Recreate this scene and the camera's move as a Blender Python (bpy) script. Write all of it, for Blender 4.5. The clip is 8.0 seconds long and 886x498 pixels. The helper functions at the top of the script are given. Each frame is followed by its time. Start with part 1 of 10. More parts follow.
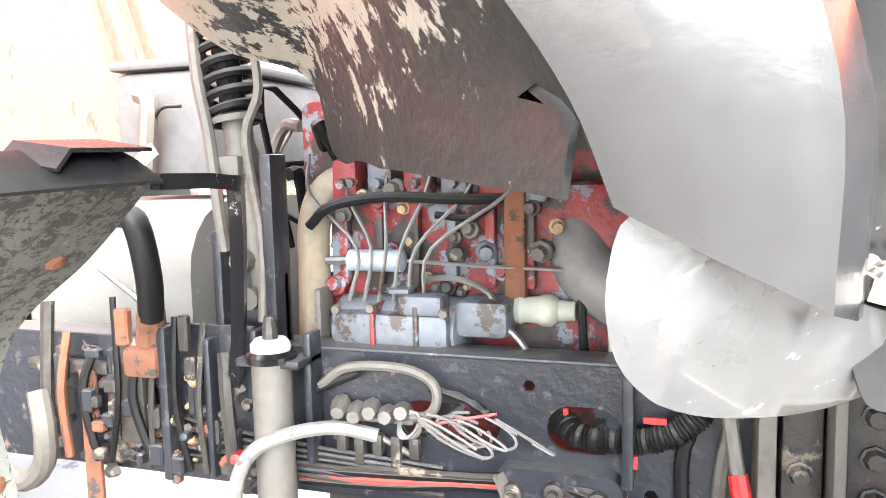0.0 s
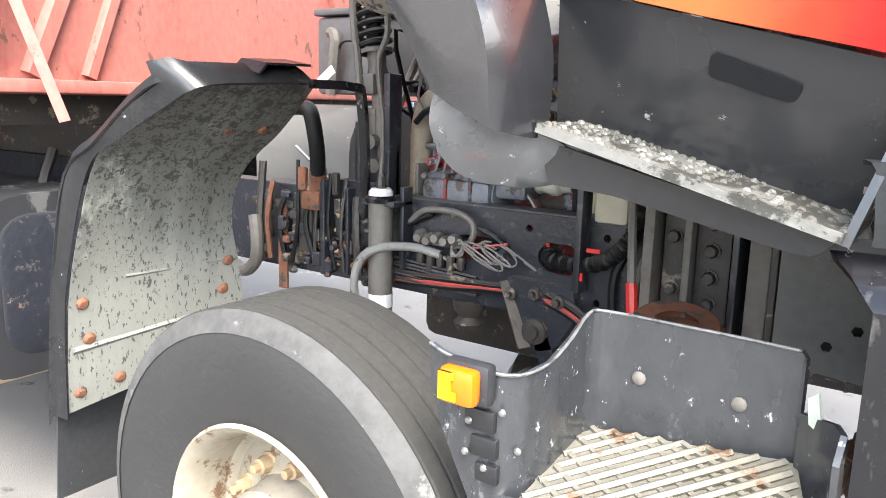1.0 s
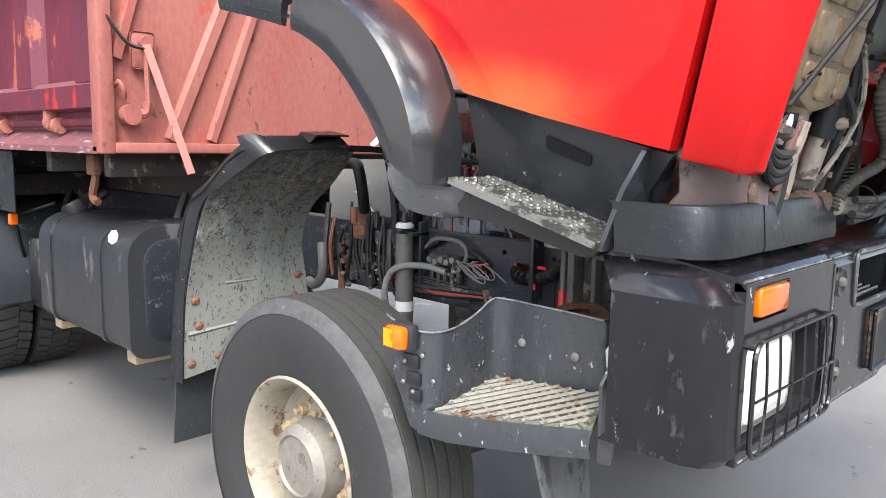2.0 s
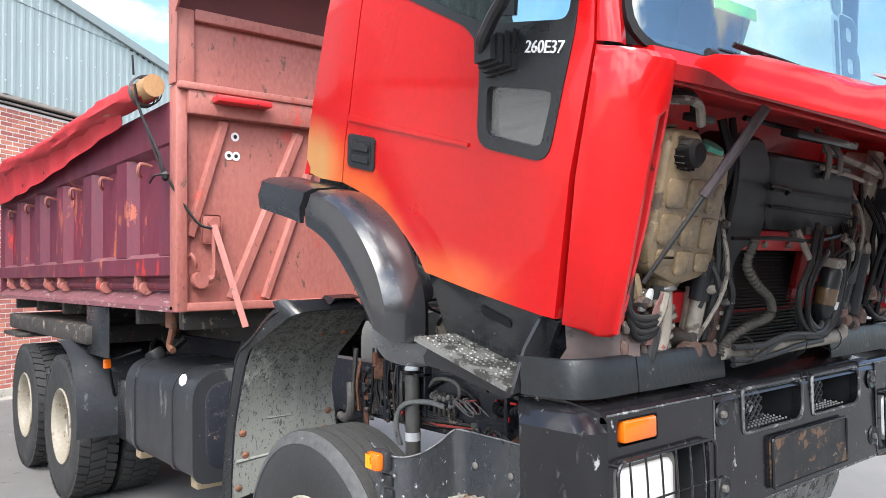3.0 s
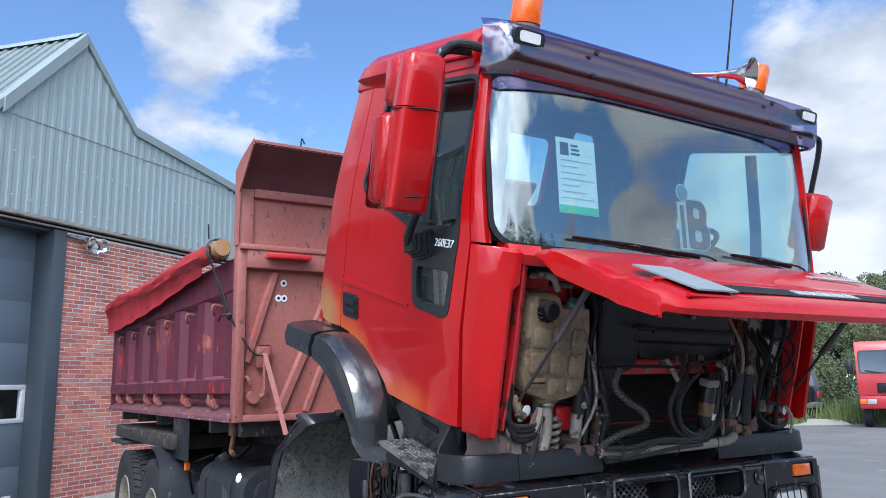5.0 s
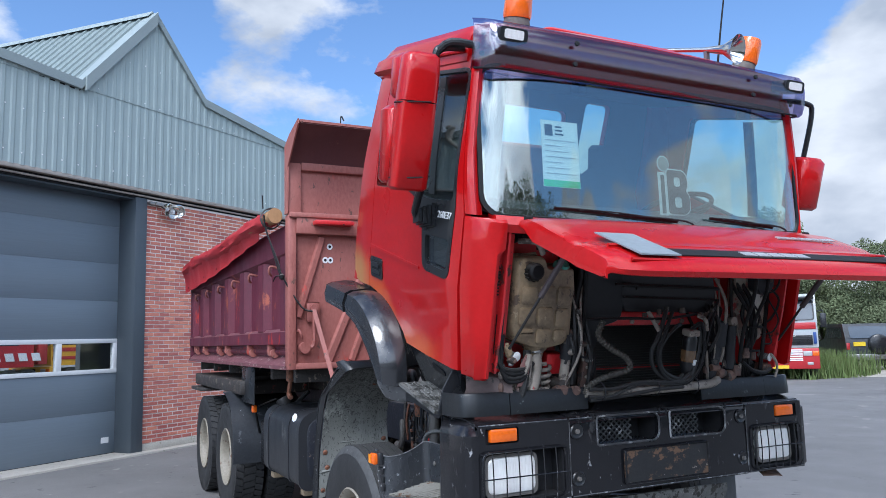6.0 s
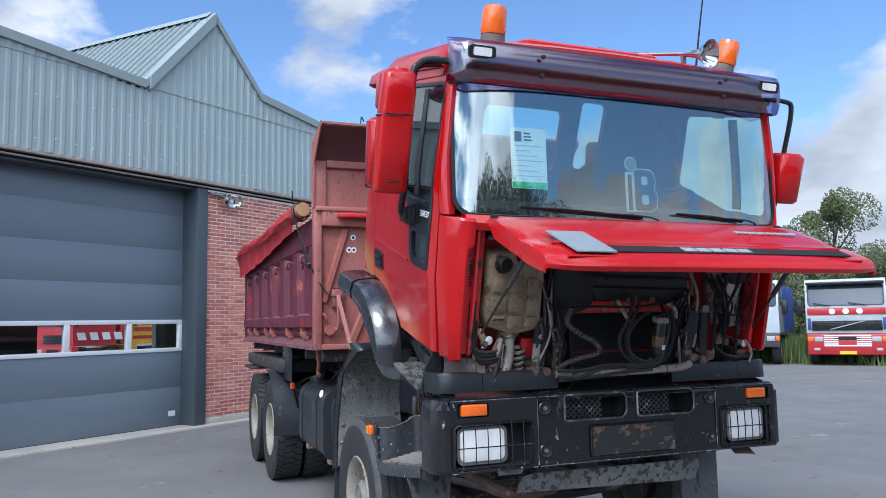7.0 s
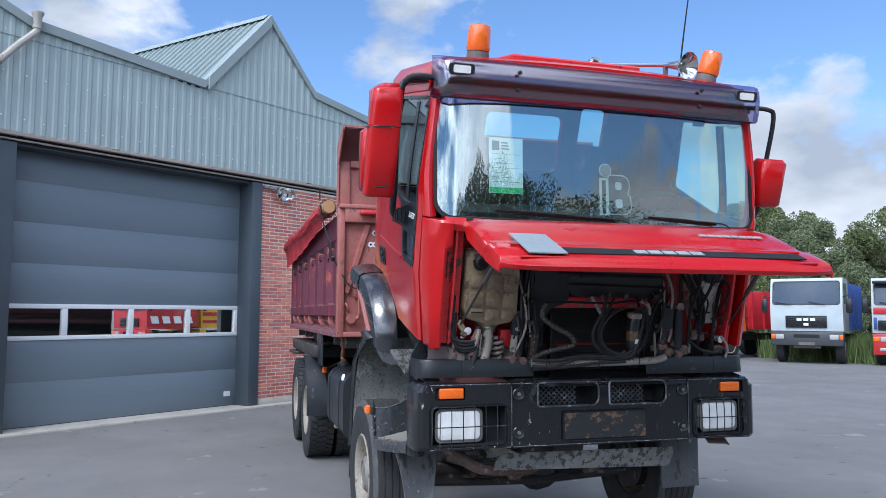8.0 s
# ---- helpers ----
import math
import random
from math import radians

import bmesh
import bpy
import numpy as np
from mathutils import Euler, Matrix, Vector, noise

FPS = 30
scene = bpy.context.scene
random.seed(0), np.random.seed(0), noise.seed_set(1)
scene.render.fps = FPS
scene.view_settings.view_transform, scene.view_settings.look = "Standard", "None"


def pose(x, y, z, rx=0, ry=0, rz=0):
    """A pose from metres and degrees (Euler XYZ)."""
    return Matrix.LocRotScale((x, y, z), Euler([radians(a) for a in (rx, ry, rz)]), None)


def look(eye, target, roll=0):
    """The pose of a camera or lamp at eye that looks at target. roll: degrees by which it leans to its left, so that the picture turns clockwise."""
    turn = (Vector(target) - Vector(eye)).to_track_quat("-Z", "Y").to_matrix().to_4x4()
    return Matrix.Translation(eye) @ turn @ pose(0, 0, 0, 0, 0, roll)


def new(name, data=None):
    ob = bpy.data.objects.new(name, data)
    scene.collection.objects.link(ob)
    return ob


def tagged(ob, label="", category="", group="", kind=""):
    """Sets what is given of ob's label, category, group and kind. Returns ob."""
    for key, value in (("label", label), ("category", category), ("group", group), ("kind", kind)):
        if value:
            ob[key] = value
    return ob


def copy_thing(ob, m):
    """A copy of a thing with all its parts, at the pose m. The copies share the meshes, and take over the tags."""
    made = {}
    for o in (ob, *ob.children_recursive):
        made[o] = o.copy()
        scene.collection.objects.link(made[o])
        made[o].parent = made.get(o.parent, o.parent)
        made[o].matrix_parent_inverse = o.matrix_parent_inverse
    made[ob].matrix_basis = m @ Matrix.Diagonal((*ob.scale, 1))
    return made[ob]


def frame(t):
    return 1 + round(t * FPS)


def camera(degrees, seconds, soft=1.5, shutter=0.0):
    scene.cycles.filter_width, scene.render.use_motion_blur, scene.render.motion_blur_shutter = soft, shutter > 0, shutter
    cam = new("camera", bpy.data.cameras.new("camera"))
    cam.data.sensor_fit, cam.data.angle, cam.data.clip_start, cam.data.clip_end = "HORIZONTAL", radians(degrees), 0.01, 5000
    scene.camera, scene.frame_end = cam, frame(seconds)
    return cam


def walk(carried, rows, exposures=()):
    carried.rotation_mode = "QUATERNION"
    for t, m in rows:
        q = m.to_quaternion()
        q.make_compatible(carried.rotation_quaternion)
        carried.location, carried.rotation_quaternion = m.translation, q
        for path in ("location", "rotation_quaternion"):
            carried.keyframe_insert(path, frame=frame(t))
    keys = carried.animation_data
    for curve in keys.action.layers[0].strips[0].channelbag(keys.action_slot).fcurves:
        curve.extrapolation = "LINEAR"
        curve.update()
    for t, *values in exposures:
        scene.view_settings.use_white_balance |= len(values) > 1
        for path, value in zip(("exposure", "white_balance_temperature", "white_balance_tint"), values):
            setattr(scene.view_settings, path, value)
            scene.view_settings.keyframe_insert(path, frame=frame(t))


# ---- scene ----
cam = camera(60.5, 8.0, soft=0.85)
PATH = [
    (0, (0.588, -1.716, 1.571), (-0.038, 0.17, 1.347), -1.3),
    (0.5, (0.896, -2.002, 1.533), (-0.023, -0.251, 1.233), 0.3),
    (1, (1.274, -2.245, 1.521), (0.152, -0.634, 1.138), 1.4),
    (1.2, (1.433, -2.359, 1.51), (0.249, -0.798, 1.109), 1.5),
    (2.3, (2.281, -2.617, 1.621), (0.832, -1.251, 1.431), 0.2),
    (2.5, (2.428, -2.655, 1.656), (0.941, -1.324, 1.526), -0.4),
    (3, (2.757, -2.737, 1.704), (1.215, -1.465, 1.768), -0.7),
    (3.5, (3.065, -2.764, 1.698), (1.494, -1.55, 1.937), -0.8),
    (4, (3.365, -2.812, 1.738), (1.772, -1.657, 2.097), -1.0),
    (4.5, (3.669, -2.875, 1.759), (2.049, -1.766, 2.145), -1.0),
    (5.8, (4.494, -2.858, 1.722), (2.741, -1.928, 1.973), -1.5),
    (6, (4.624, -2.857, 1.725), (2.851, -1.962, 1.96), -1.4),
    (6.5, (4.935, -2.741, 1.716), (3.119, -1.93, 1.923), -1.3),
    (7, (5.236, -2.601, 1.734), (3.381, -1.876, 1.926), -1.0),
    (7.5, (5.552, -2.482, 1.73), (3.665, -1.843, 1.91), -0.5),
    (8, (5.806, -2.272, 1.736), (3.891, -1.719, 1.905), 0.2),
]
EXPOSURES = [(0.0, 3.85, 7300, 10), (0.5, 3.17, 7200, 10), (1.0, 2.32, 7000, 10), (2.5, 1.33, 6650, 10), (3.0, 1.28, 6600, 10), (3.5, 1.15, 6550, 10), (4.0, 0.92, 6200, 10), (4.5, 0.65, 5900, 10), (6.0, 0.33, 5650, 10), (8.0, 0.32, 5650, 10)]
walk(cam, [(t, look(eye, target, roll)) for t, eye, target, roll in PATH], EXPOSURES)


# ---- small tools ----
def finish(bm, smooth=35.0):
    bmesh.ops.recalc_face_normals(bm, faces=bm.faces[:])
    me = bpy.data.meshes.new("mesh")
    bm.to_mesh(me)
    bm.free()
    if smooth:
        me.shade_smooth()
        me.set_sharp_from_angle(angle=radians(smooth))
    return me


LAID = [Matrix.Identity(4)]


def lay(x=0.0, y=0.0, z=0.0, sx=1.0, sy=1.0, sz=1.0):
    """Sets where the parts that follow are laid out: a shift and a stretch of their drawing."""
    LAID[0] = Matrix.Translation((x, y, z)) @ Matrix.Diagonal((sx, sy, sz, 1))


def part(name, bm, material, parent=None, label="", smooth=35.0, m=None):
    """Links a bmesh as one mesh object under a thing or a part."""
    if m is not None:
        bm.transform(m)
    bm.transform(LAID[0])
    ob = new(name, finish(bm, smooth))
    ob.data.materials.append(material)
    ob.parent = parent
    return tagged(ob, label)


def thing(name, label, category, group="", kind="", at=(0, 0, 0)):
    ob = new(name)
    ob.empty_display_size = 0.1
    ob.location = at
    return tagged(ob, label, category, group, kind)


def merge(*parts):
    out = parts[0]
    for other in parts[1:]:
        me = bpy.data.meshes.new("tmp")
        other.to_mesh(me)
        other.free()
        out.from_mesh(me)
        bpy.data.meshes.remove(me)
    return out


def box(x0, x1, y0, y1, z0, z1, bev=0.0, seg=2):
    bm = bmesh.new()
    bmesh.ops.create_cube(bm, size=1)
    for v in bm.verts:
        v.co = ((x0 + x1) / 2 + v.co.x * (x1 - x0), (y0 + y1) / 2 + v.co.y * (y1 - y0), (z0 + z1) / 2 + v.co.z * (z1 - z0))
    if bev:
        bmesh.ops.bevel(bm, geom=bm.edges[:], offset=bev, segments=seg, affect="EDGES", profile=0.5)
    return bm


def fill2d(outline, holes=(), cuts_a=(), cuts_b=()):
    bm = bmesh.new()
    for loop in (outline, *holes):
        vs = [bm.verts.new((a, b, 0)) for a, b in loop]
        for i, v in enumerate(vs):
            bm.edges.new((v, vs[(i + 1) % len(vs)]))
    bmesh.ops.triangle_fill(bm, use_beauty=True, use_dissolve=False, edges=bm.edges[:], normal=(0, 0, 1))
    for cuts, no in ((cuts_a, (1, 0, 0)), (cuts_b, (0, 1, 0))):
        for c in cuts:
            bmesh.ops.bisect_plane(bm, geom=bm.verts[:] + bm.edges[:] + bm.faces[:], dist=1e-5, plane_co=(c * no[0], c * no[1], 0), plane_no=no)
    return bm


def panel(outline, fn, thick, holes=(), cuts_a=(), cuts_b=()):
    """A sheet cut to an outline with holes, bent by fn(a, b, depth) and given its thickness."""
    bm = fill2d(outline, holes, cuts_a, cuts_b)
    faces, rim = bm.faces[:], [e for e in bm.edges if len(e.link_faces) == 1]
    twin = {v: bm.verts.new((v.co.x, v.co.y, thick)) for v in bm.verts[:]}
    for e in rim:
        a, b = e.verts
        bm.faces.new((a, b, twin[b], twin[a]))
    for f in faces:
        bm.faces.new([twin[v] for v in reversed(f.verts[:])])
    for v in bm.verts:
        v.co = fn(*v.co)
    return bm


def smooth_line(points, n=6, closed=False):
    """A rounded line through points (Catmull-Rom)."""
    p = [Vector(q) for q in points]
    if len(p) < 3:
        return p
    ends = [p[-1], *p, p[0], p[1]] if closed else [2 * p[0] - p[1], *p, 2 * p[-1] - p[-2]]
    out = []
    for i in range(1, len(ends) - 2):
        a, b, c, d = ends[i - 1 : i + 3]
        for k in range(n):
            t = k / n
            out.append(0.5 * (2 * b + (c - a) * t + (2 * a - 5 * b + 4 * c - d) * t**2 + (3 * b - a - 3 * c + d) * t**3))
    return out if closed else [*out, p[-1]]


def tube(points, r, n=8, bend=5, closed=False, radii=None):
    """A round bar or hose along a rounded line."""
    line = smooth_line(points, bend, closed) if bend else [Vector(q) for q in points]
    bm, rings, up = bmesh.new(), [], None
    for i, p in enumerate(line):
        ahead = (line[(i + 1) % len(line)] if closed or i + 1 < len(line) else p) - (line[i - 1] if closed or i else p)
        ahead.normalize()
        if up is None:
            up = ahead.orthogonal()
        up = (up - ahead * up.dot(ahead)).normalized()
        side = ahead.cross(up)
        rad = radii(i / max(1, len(line) - 1)) if radii else r
        rings.append([bm.verts.new(p + rad * (math.cos(a) * up + math.sin(a) * side)) for a in (math.tau * k / n for k in range(n))])
    for a, b in zip(rings, rings[1:] + (rings[:1] if closed else [])):
        for k in range(n):
            bm.faces.new((a[k], a[(k + 1) % n], b[(k + 1) % n], b[k]))
    if not closed:
        bm.faces.new(rings[0])
        bm.faces.new(rings[-1][::-1])
    return bm


def lathe(profile, axis, centre, n=32):
    """A body turned round an axis: profile rows of (radius, along)."""
    ax = {"x": (1, 0, 0), "y": (0, 1, 0), "z": (0, 0, 1)}.get(axis, axis)
    ax = Vector(ax).normalized()
    up = ax.orthogonal().normalized()
    side, c = ax.cross(up), Vector(centre)
    bm, rings = bmesh.new(), []
    for r, h in profile:
        if r < 1e-6:
            rings.append([bm.verts.new(c + ax * h)])
        else:
            rings.append([bm.verts.new(c + ax * h + r * (math.cos(a) * up + math.sin(a) * side)) for a in (math.tau * k / n for k in range(n))])
    for a, b in zip(rings, rings[1:]):
        for k in range(n):
            j = (k + 1) % n
            quad = [a[0]] if len(a) == 1 else [a[k], a[j]]
            quad += [b[0]] if len(b) == 1 else [b[j], b[k]]
            if len(quad) > 2:
                bm.faces.new(quad)
    return bm


def loft(rings, closed=True, caps=True):
    bm = bmesh.new()
    vs = [[bm.verts.new(p) for p in ring] for ring in rings]
    n = len(vs[0])
    for a, b in zip(vs, vs[1:]):
        for k in range(n if closed else n - 1):
            j = (k + 1) % n
            bm.faces.new((a[k], a[j], b[j], b[k]))
    if caps and closed:
        bm.faces.new(vs[0])
        bm.faces.new(vs[-1][::-1])
    return bm


def sheet(grid, thick):
    """A bent sheet with thickness from a grid of points."""
    bm = loft(grid, closed=False, caps=False)
    bmesh.ops.recalc_face_normals(bm, faces=bm.faces[:])
    bmesh.ops.solidify(bm, geom=bm.faces[:], thickness=thick)
    return bm


def rounded(a0, a1, b0, b1, r, n=5):
    """A rectangle with round corners, as an outline."""
    out = []
    for ca, cb, start in ((a1 - r, b1 - r, 0), (a0 + r, b1 - r, 90), (a0 + r, b0 + r, 180), (a1 - r, b0 + r, 270)):
        out += [(ca + r * math.cos(radians(start + 90 * k / n)), cb + r * math.sin(radians(start + 90 * k / n))) for k in range(n + 1)]
    return out


def soften(outline, r, n=4):
    """An outline with its corners rounded to about r."""
    out, p = [], [Vector(q) for q in outline]
    for i, q in enumerate(p):
        a, b = p[i - 1] - q, p[(i + 1) % len(p)] - q
        ra, rb = min(r, a.length * 0.45), min(r, b.length * 0.45)
        s, e = q + a.normalized() * ra, q + b.normalized() * rb
        for k in range(n + 1):
            t = k / n
            out.append(tuple((1 - t) ** 2 * s + 2 * t * (1 - t) * q + t * t * e))
    return out


def bolt(p, axis, r=0.016, h=0.012, n=6):
    return lathe([(0, h), (r * 0.85, h), (r, h * 0.7), (r, 0), (0, 0)], axis, p, n)


def steps(a, b, n):
    return [a + (b - a) * i / n for i in range(n + 1)]


# ---- daylight ----
world = bpy.data.worlds.new("sky")
scene.world = world
world.use_nodes = True
wn, wl = world.node_tree.nodes, world.node_tree.links
wn.clear()
SUN_UP, SUN_ROUND = radians(50), radians(135)
sky = wn.new("ShaderNodeTexSky")
sky.sky_type, sky.sun_disc, sky.sun_elevation, sky.sun_rotation = "NISHITA", False, SUN_UP, SUN_ROUND
sky.air_density, sky.dust_density, sky.ozone_density = 1.0, 0.15, 4.0
sky_shade = wn.new("ShaderNodeBackground")
sky_shade.inputs["Strength"].default_value = 0.15
wl.new(sky.outputs[0], sky_shade.inputs["Color"])
# broken cumulus: large heaps, fine edges, greyer undersides
coord = wn.new("ShaderNodeTexCoord")
stretch = wn.new("ShaderNodeMapping")
stretch.inputs["Scale"].default_value = (1, 1, 1.9)
stretch.inputs["Location"].default_value = (0.35, 0.1, 0.25)
wl.new(coord.outputs["Generated"], stretch.inputs["Vector"])
heaps = wn.new("ShaderNodeTexNoise")
heaps.inputs["Scale"].default_value, heaps.inputs["Detail"].default_value, heaps.inputs["Roughness"].default_value = 3.2, 10, 0.58
wl.new(stretch.outputs[0], heaps.inputs["Vector"])
cover = wn.new("ShaderNodeValToRGB")
cover.color_ramp.elements[0].position, cover.color_ramp.elements[1].position = 0.48, 0.58
density = heaps.outputs["Fac"]
# banks of heaped cloud over the yard's far side, open blue between them, broken cover over the rest of the sky
BANKS = [((-0.2, 0.9, 0.42), 15, 0.14), ((-0.52, 0.85, 0.17), 13, 0.14), ((-0.66, 0.68, 0.33), 12, -0.14), ((-0.7, 0.7, 0.12), 14, 0.14), ((-0.86, 0.21, 0.5), 8, 0.1), ((-0.7, 0.53, 0.48), 10, 0.13), ((-0.82, 0.45, 0.3), 16, -0.12), ((0.72, 0.58, 0.36), 30, -0.015), ((0.45, 0.87, 0.2), 14, 0.05), ((0.8, -0.35, 0.45), 70, 0.015), ((0.82, 0.51, 0.265), 9, -0.3), ((0.74, 0.62, 0.265), 8, -0.3), ((0.9, 0.35, 0.27), 7, -0.2), ((0.83, 0.52, 0.2), 5, 0.32), ((0.77, 0.6, 0.2), 4.5, 0.3), ((0.88, 0.43, 0.21), 4, 0.27), ((0.69, 0.7, 0.205), 5, 0.3), ((0.8, 0.53, 0.3), 3.5, 0.25), ((0.86, 0.42, 0.31), 3, 0.2), ((0.97, 0.1, 0.26), 14, 0.1)]
for way, spread, gain in BANKS:
    facing = wn.new("ShaderNodeVectorMath")
    facing.operation = "DOT_PRODUCT"
    wl.new(coord.outputs["Generated"], facing.inputs[0])
    facing.inputs[1].default_value = Vector(way).normalized()
    near = wn.new("ShaderNodeMapRange")
    near.interpolation_type = "SMOOTHSTEP"
    near.inputs["From Min"].default_value, near.inputs["From Max"].default_value = math.cos(radians(spread)), math.cos(radians(spread * 0.35))
    near.inputs["To Max"].default_value = gain
    wl.new(facing.outputs["Value"], near.inputs["Value"])
    total = wn.new("ShaderNodeMath")
    wl.new(density, total.inputs[0])
    wl.new(near.outputs[0], total.inputs[1])
    density = total.outputs[0]
wl.new(density, cover.inputs["Fac"])
shades = wn.new("ShaderNodeTexNoise")
shades.inputs["Scale"].default_value, shades.inputs["Detail"].default_value = 5.5, 8
wl.new(stretch.outputs[0], shades.inputs["Vector"])
greys = wn.new("ShaderNodeValToRGB")
greys.color_ramp.elements[0].position, greys.color_ramp.elements[1].position = 0.36, 0.6
greys.color_ramp.elements[0].color, greys.color_ramp.elements[1].color = (0.55, 0.59, 0.65, 1), (1, 1, 1, 1)
wl.new(shades.outputs["Fac"], greys.inputs["Fac"])
cloud = wn.new("ShaderNodeBackground")
cloud.inputs["Strength"].default_value = 0.95
wl.new(greys.outputs["Color"], cloud.inputs["Color"])
# thin cloud glows round the hidden sun
aim = wn.new("ShaderNodeVectorMath")
aim.operation = "DOT_PRODUCT"
wl.new(coord.outputs["Generated"], aim.inputs[0])
aim.inputs[1].default_value = (math.sin(SUN_ROUND) * math.cos(SUN_UP), math.cos(SUN_ROUND) * math.cos(SUN_UP), math.sin(SUN_UP))
glow = wn.new("ShaderNodeMapRange")
glow.interpolation_type = "SMOOTHERSTEP"
glow.inputs["From Min"].default_value, glow.inputs["From Max"].default_value = 0.33, 1.0
glow.inputs["To Min"].default_value, glow.inputs["To Max"].default_value = 0.74, 5.0
wl.new(aim.outputs["Value"], glow.inputs["Value"])
wl.new(glow.outputs[0], cloud.inputs["Strength"])
mixed = wn.new("ShaderNodeMixShader")
wl.new(cover.outputs["Color"], mixed.inputs["Fac"])
wl.new(sky_shade.outputs[0], mixed.inputs[1])
wl.new(cloud.outputs[0], mixed.inputs[2])
wout = wn.new("ShaderNodeOutputWorld")
wl.new(mixed.outputs[0], wout.inputs["Surface"])
# the sun stands behind thin cloud
sun = new("sun", bpy.data.lights.new("sun", "SUN"))
sun.data.energy, sun.data.angle, sun.data.color = 2.15, radians(24), (1.0, 0.95, 0.88)
sun_way = Vector((math.sin(SUN_ROUND) * math.cos(SUN_UP), math.cos(SUN_ROUND) * math.cos(SUN_UP), math.sin(SUN_UP)))
sun.matrix_world = look(sun_way * 60, (0, 0, 0))


# ---- materials ----
def mat(name, col, rough=0.5, metal=0.0, col2=None, big=1.5, fine=45.0, amount=0.25, wear=None, wear_amt=0.3, wear_scale=7.0, wear_rough=None, wear2=None, wear2_amt=0.2, wear2_scale=14.0, bump=0.12, coat=0.0, spec=0.5, stretch=(1, 1, 1), pieces=0.0, dust=None, dust_amt=0.0):
    """A surface with variation at two scales, wear patches with their own edges, and fine relief."""
    m = bpy.data.materials.new(name)
    m.use_nodes = True
    n, l = m.node_tree.nodes, m.node_tree.links
    b = n["Principled BSDF"]
    b.inputs["Metallic"].default_value = metal
    b.inputs["Coat Weight"].default_value = coat
    b.inputs["Coat Roughness"].default_value = 0.06
    b.inputs["Specular IOR Level"].default_value = spec
    tc, mp = n.new("ShaderNodeTexCoord"), n.new("ShaderNodeMapping")
    mp.inputs["Scale"].default_value = stretch
    l.new(tc.outputs["Object"], mp.inputs["Vector"])

    def noise_at(scale, detail=5, rough_=0.55):
        t = n.new("ShaderNodeTexNoise")
        t.inputs["Scale"].default_value, t.inputs["Detail"].default_value, t.inputs["Roughness"].default_value = scale, detail, rough_
        l.new(mp.outputs[0], t.inputs["Vector"])
        return t.outputs["Fac"]

    def ramp(fac, lo, hi):
        r = n.new("ShaderNodeMapRange")
        r.inputs["From Min"].default_value, r.inputs["From Max"].default_value = lo, hi
        l.new(fac, r.inputs["Value"])
        return r.outputs[0]

    def mix(fac, a, c):
        x = n.new("ShaderNodeMix")
        x.data_type = "RGBA"
        for sock, v in ((x.inputs[0], fac), (x.inputs[6], a), (x.inputs[7], c)):
            if isinstance(v, (int, float)):
                sock.default_value = v
            elif isinstance(v, tuple):
                sock.default_value = (*v, 1)
            else:
                l.new(v, sock)
        return x.outputs[2]

    col2 = col2 or tuple(c * (1 - amount) for c in col)
    fine_n = noise_at(fine, 4)
    c = mix(ramp(noise_at(big), 0.32, 0.68), col, col2)
    c = mix(ramp(fine_n, 0.35, 0.75), c, mix(0.5, c, tuple(min(1.0, q * (1 + amount) + 0.01 * amount) for q in col)))
    r = ramp(noise_at(big * 3.1), 0.3, 0.7)
    rr = n.new("ShaderNodeMapRange")
    rr.inputs["To Min"].default_value, rr.inputs["To Max"].default_value = max(0.02, rough * 0.85), min(1, rough * 1.2)
    l.new(r, rr.inputs["Value"])
    rough_out = rr.outputs[0]
    for w, amt, sc in ((wear, wear_amt, wear_scale), (wear2, wear2_amt, wear2_scale)):
        if w:
            edge = 0.62 - amt * 0.35
            mask = ramp(noise_at(sc, 9, 0.68), edge, edge + 0.035)
            c = mix(mask, c, w)
            if wear_rough is not None:
                x = n.new("ShaderNodeMix")
                l.new(mask, x.inputs[0])
                l.new(rough_out, x.inputs[2])
                x.inputs[3].default_value = wear_rough
                rough_out = x.outputs[0]
    if dust:
        geo, sep = n.new("ShaderNodeNewGeometry"), n.new("ShaderNodeSeparateXYZ")
        l.new(geo.outputs["Normal"], sep.inputs[0])
        up = ramp(sep.outputs["Z"], 0.2, 1.0)
        mul = n.new("ShaderNodeMath")
        mul.operation = "MULTIPLY"
        l.new(up, mul.inputs[0])
        mul.inputs[1].default_value = dust_amt
        c = mix(mul.outputs[0], c, dust)
    if pieces:
        info, hsv = n.new("ShaderNodeObjectInfo"), n.new("ShaderNodeHueSaturation")
        isl = n.new("ShaderNodeNewGeometry")
        add = n.new("ShaderNodeMath")
        l.new(info.outputs["Random"], add.inputs[0])
        l.new(isl.outputs["Random Per Island"], add.inputs[1])
        fr = n.new("ShaderNodeMath")
        fr.operation = "FRACT"
        l.new(add.outputs[0], fr.inputs[0])
        vv = n.new("ShaderNodeMapRange")
        vv.inputs["To Min"].default_value, vv.inputs["To Max"].default_value = 1 - pieces, 1 + pieces
        l.new(fr.outputs[0], vv.inputs["Value"])
        l.new(vv.outputs[0], hsv.inputs["Value"])
        hh = n.new("ShaderNodeMapRange")
        hh.inputs["To Min"].default_value, hh.inputs["To Max"].default_value = 0.5 - pieces * 0.03, 0.5 + pieces * 0.05
        l.new(fr.outputs[0], hh.inputs["Value"])
        l.new(hh.outputs[0], hsv.inputs["Hue"])
        l.new(c, hsv.inputs["Color"])
        c = hsv.outputs[0]
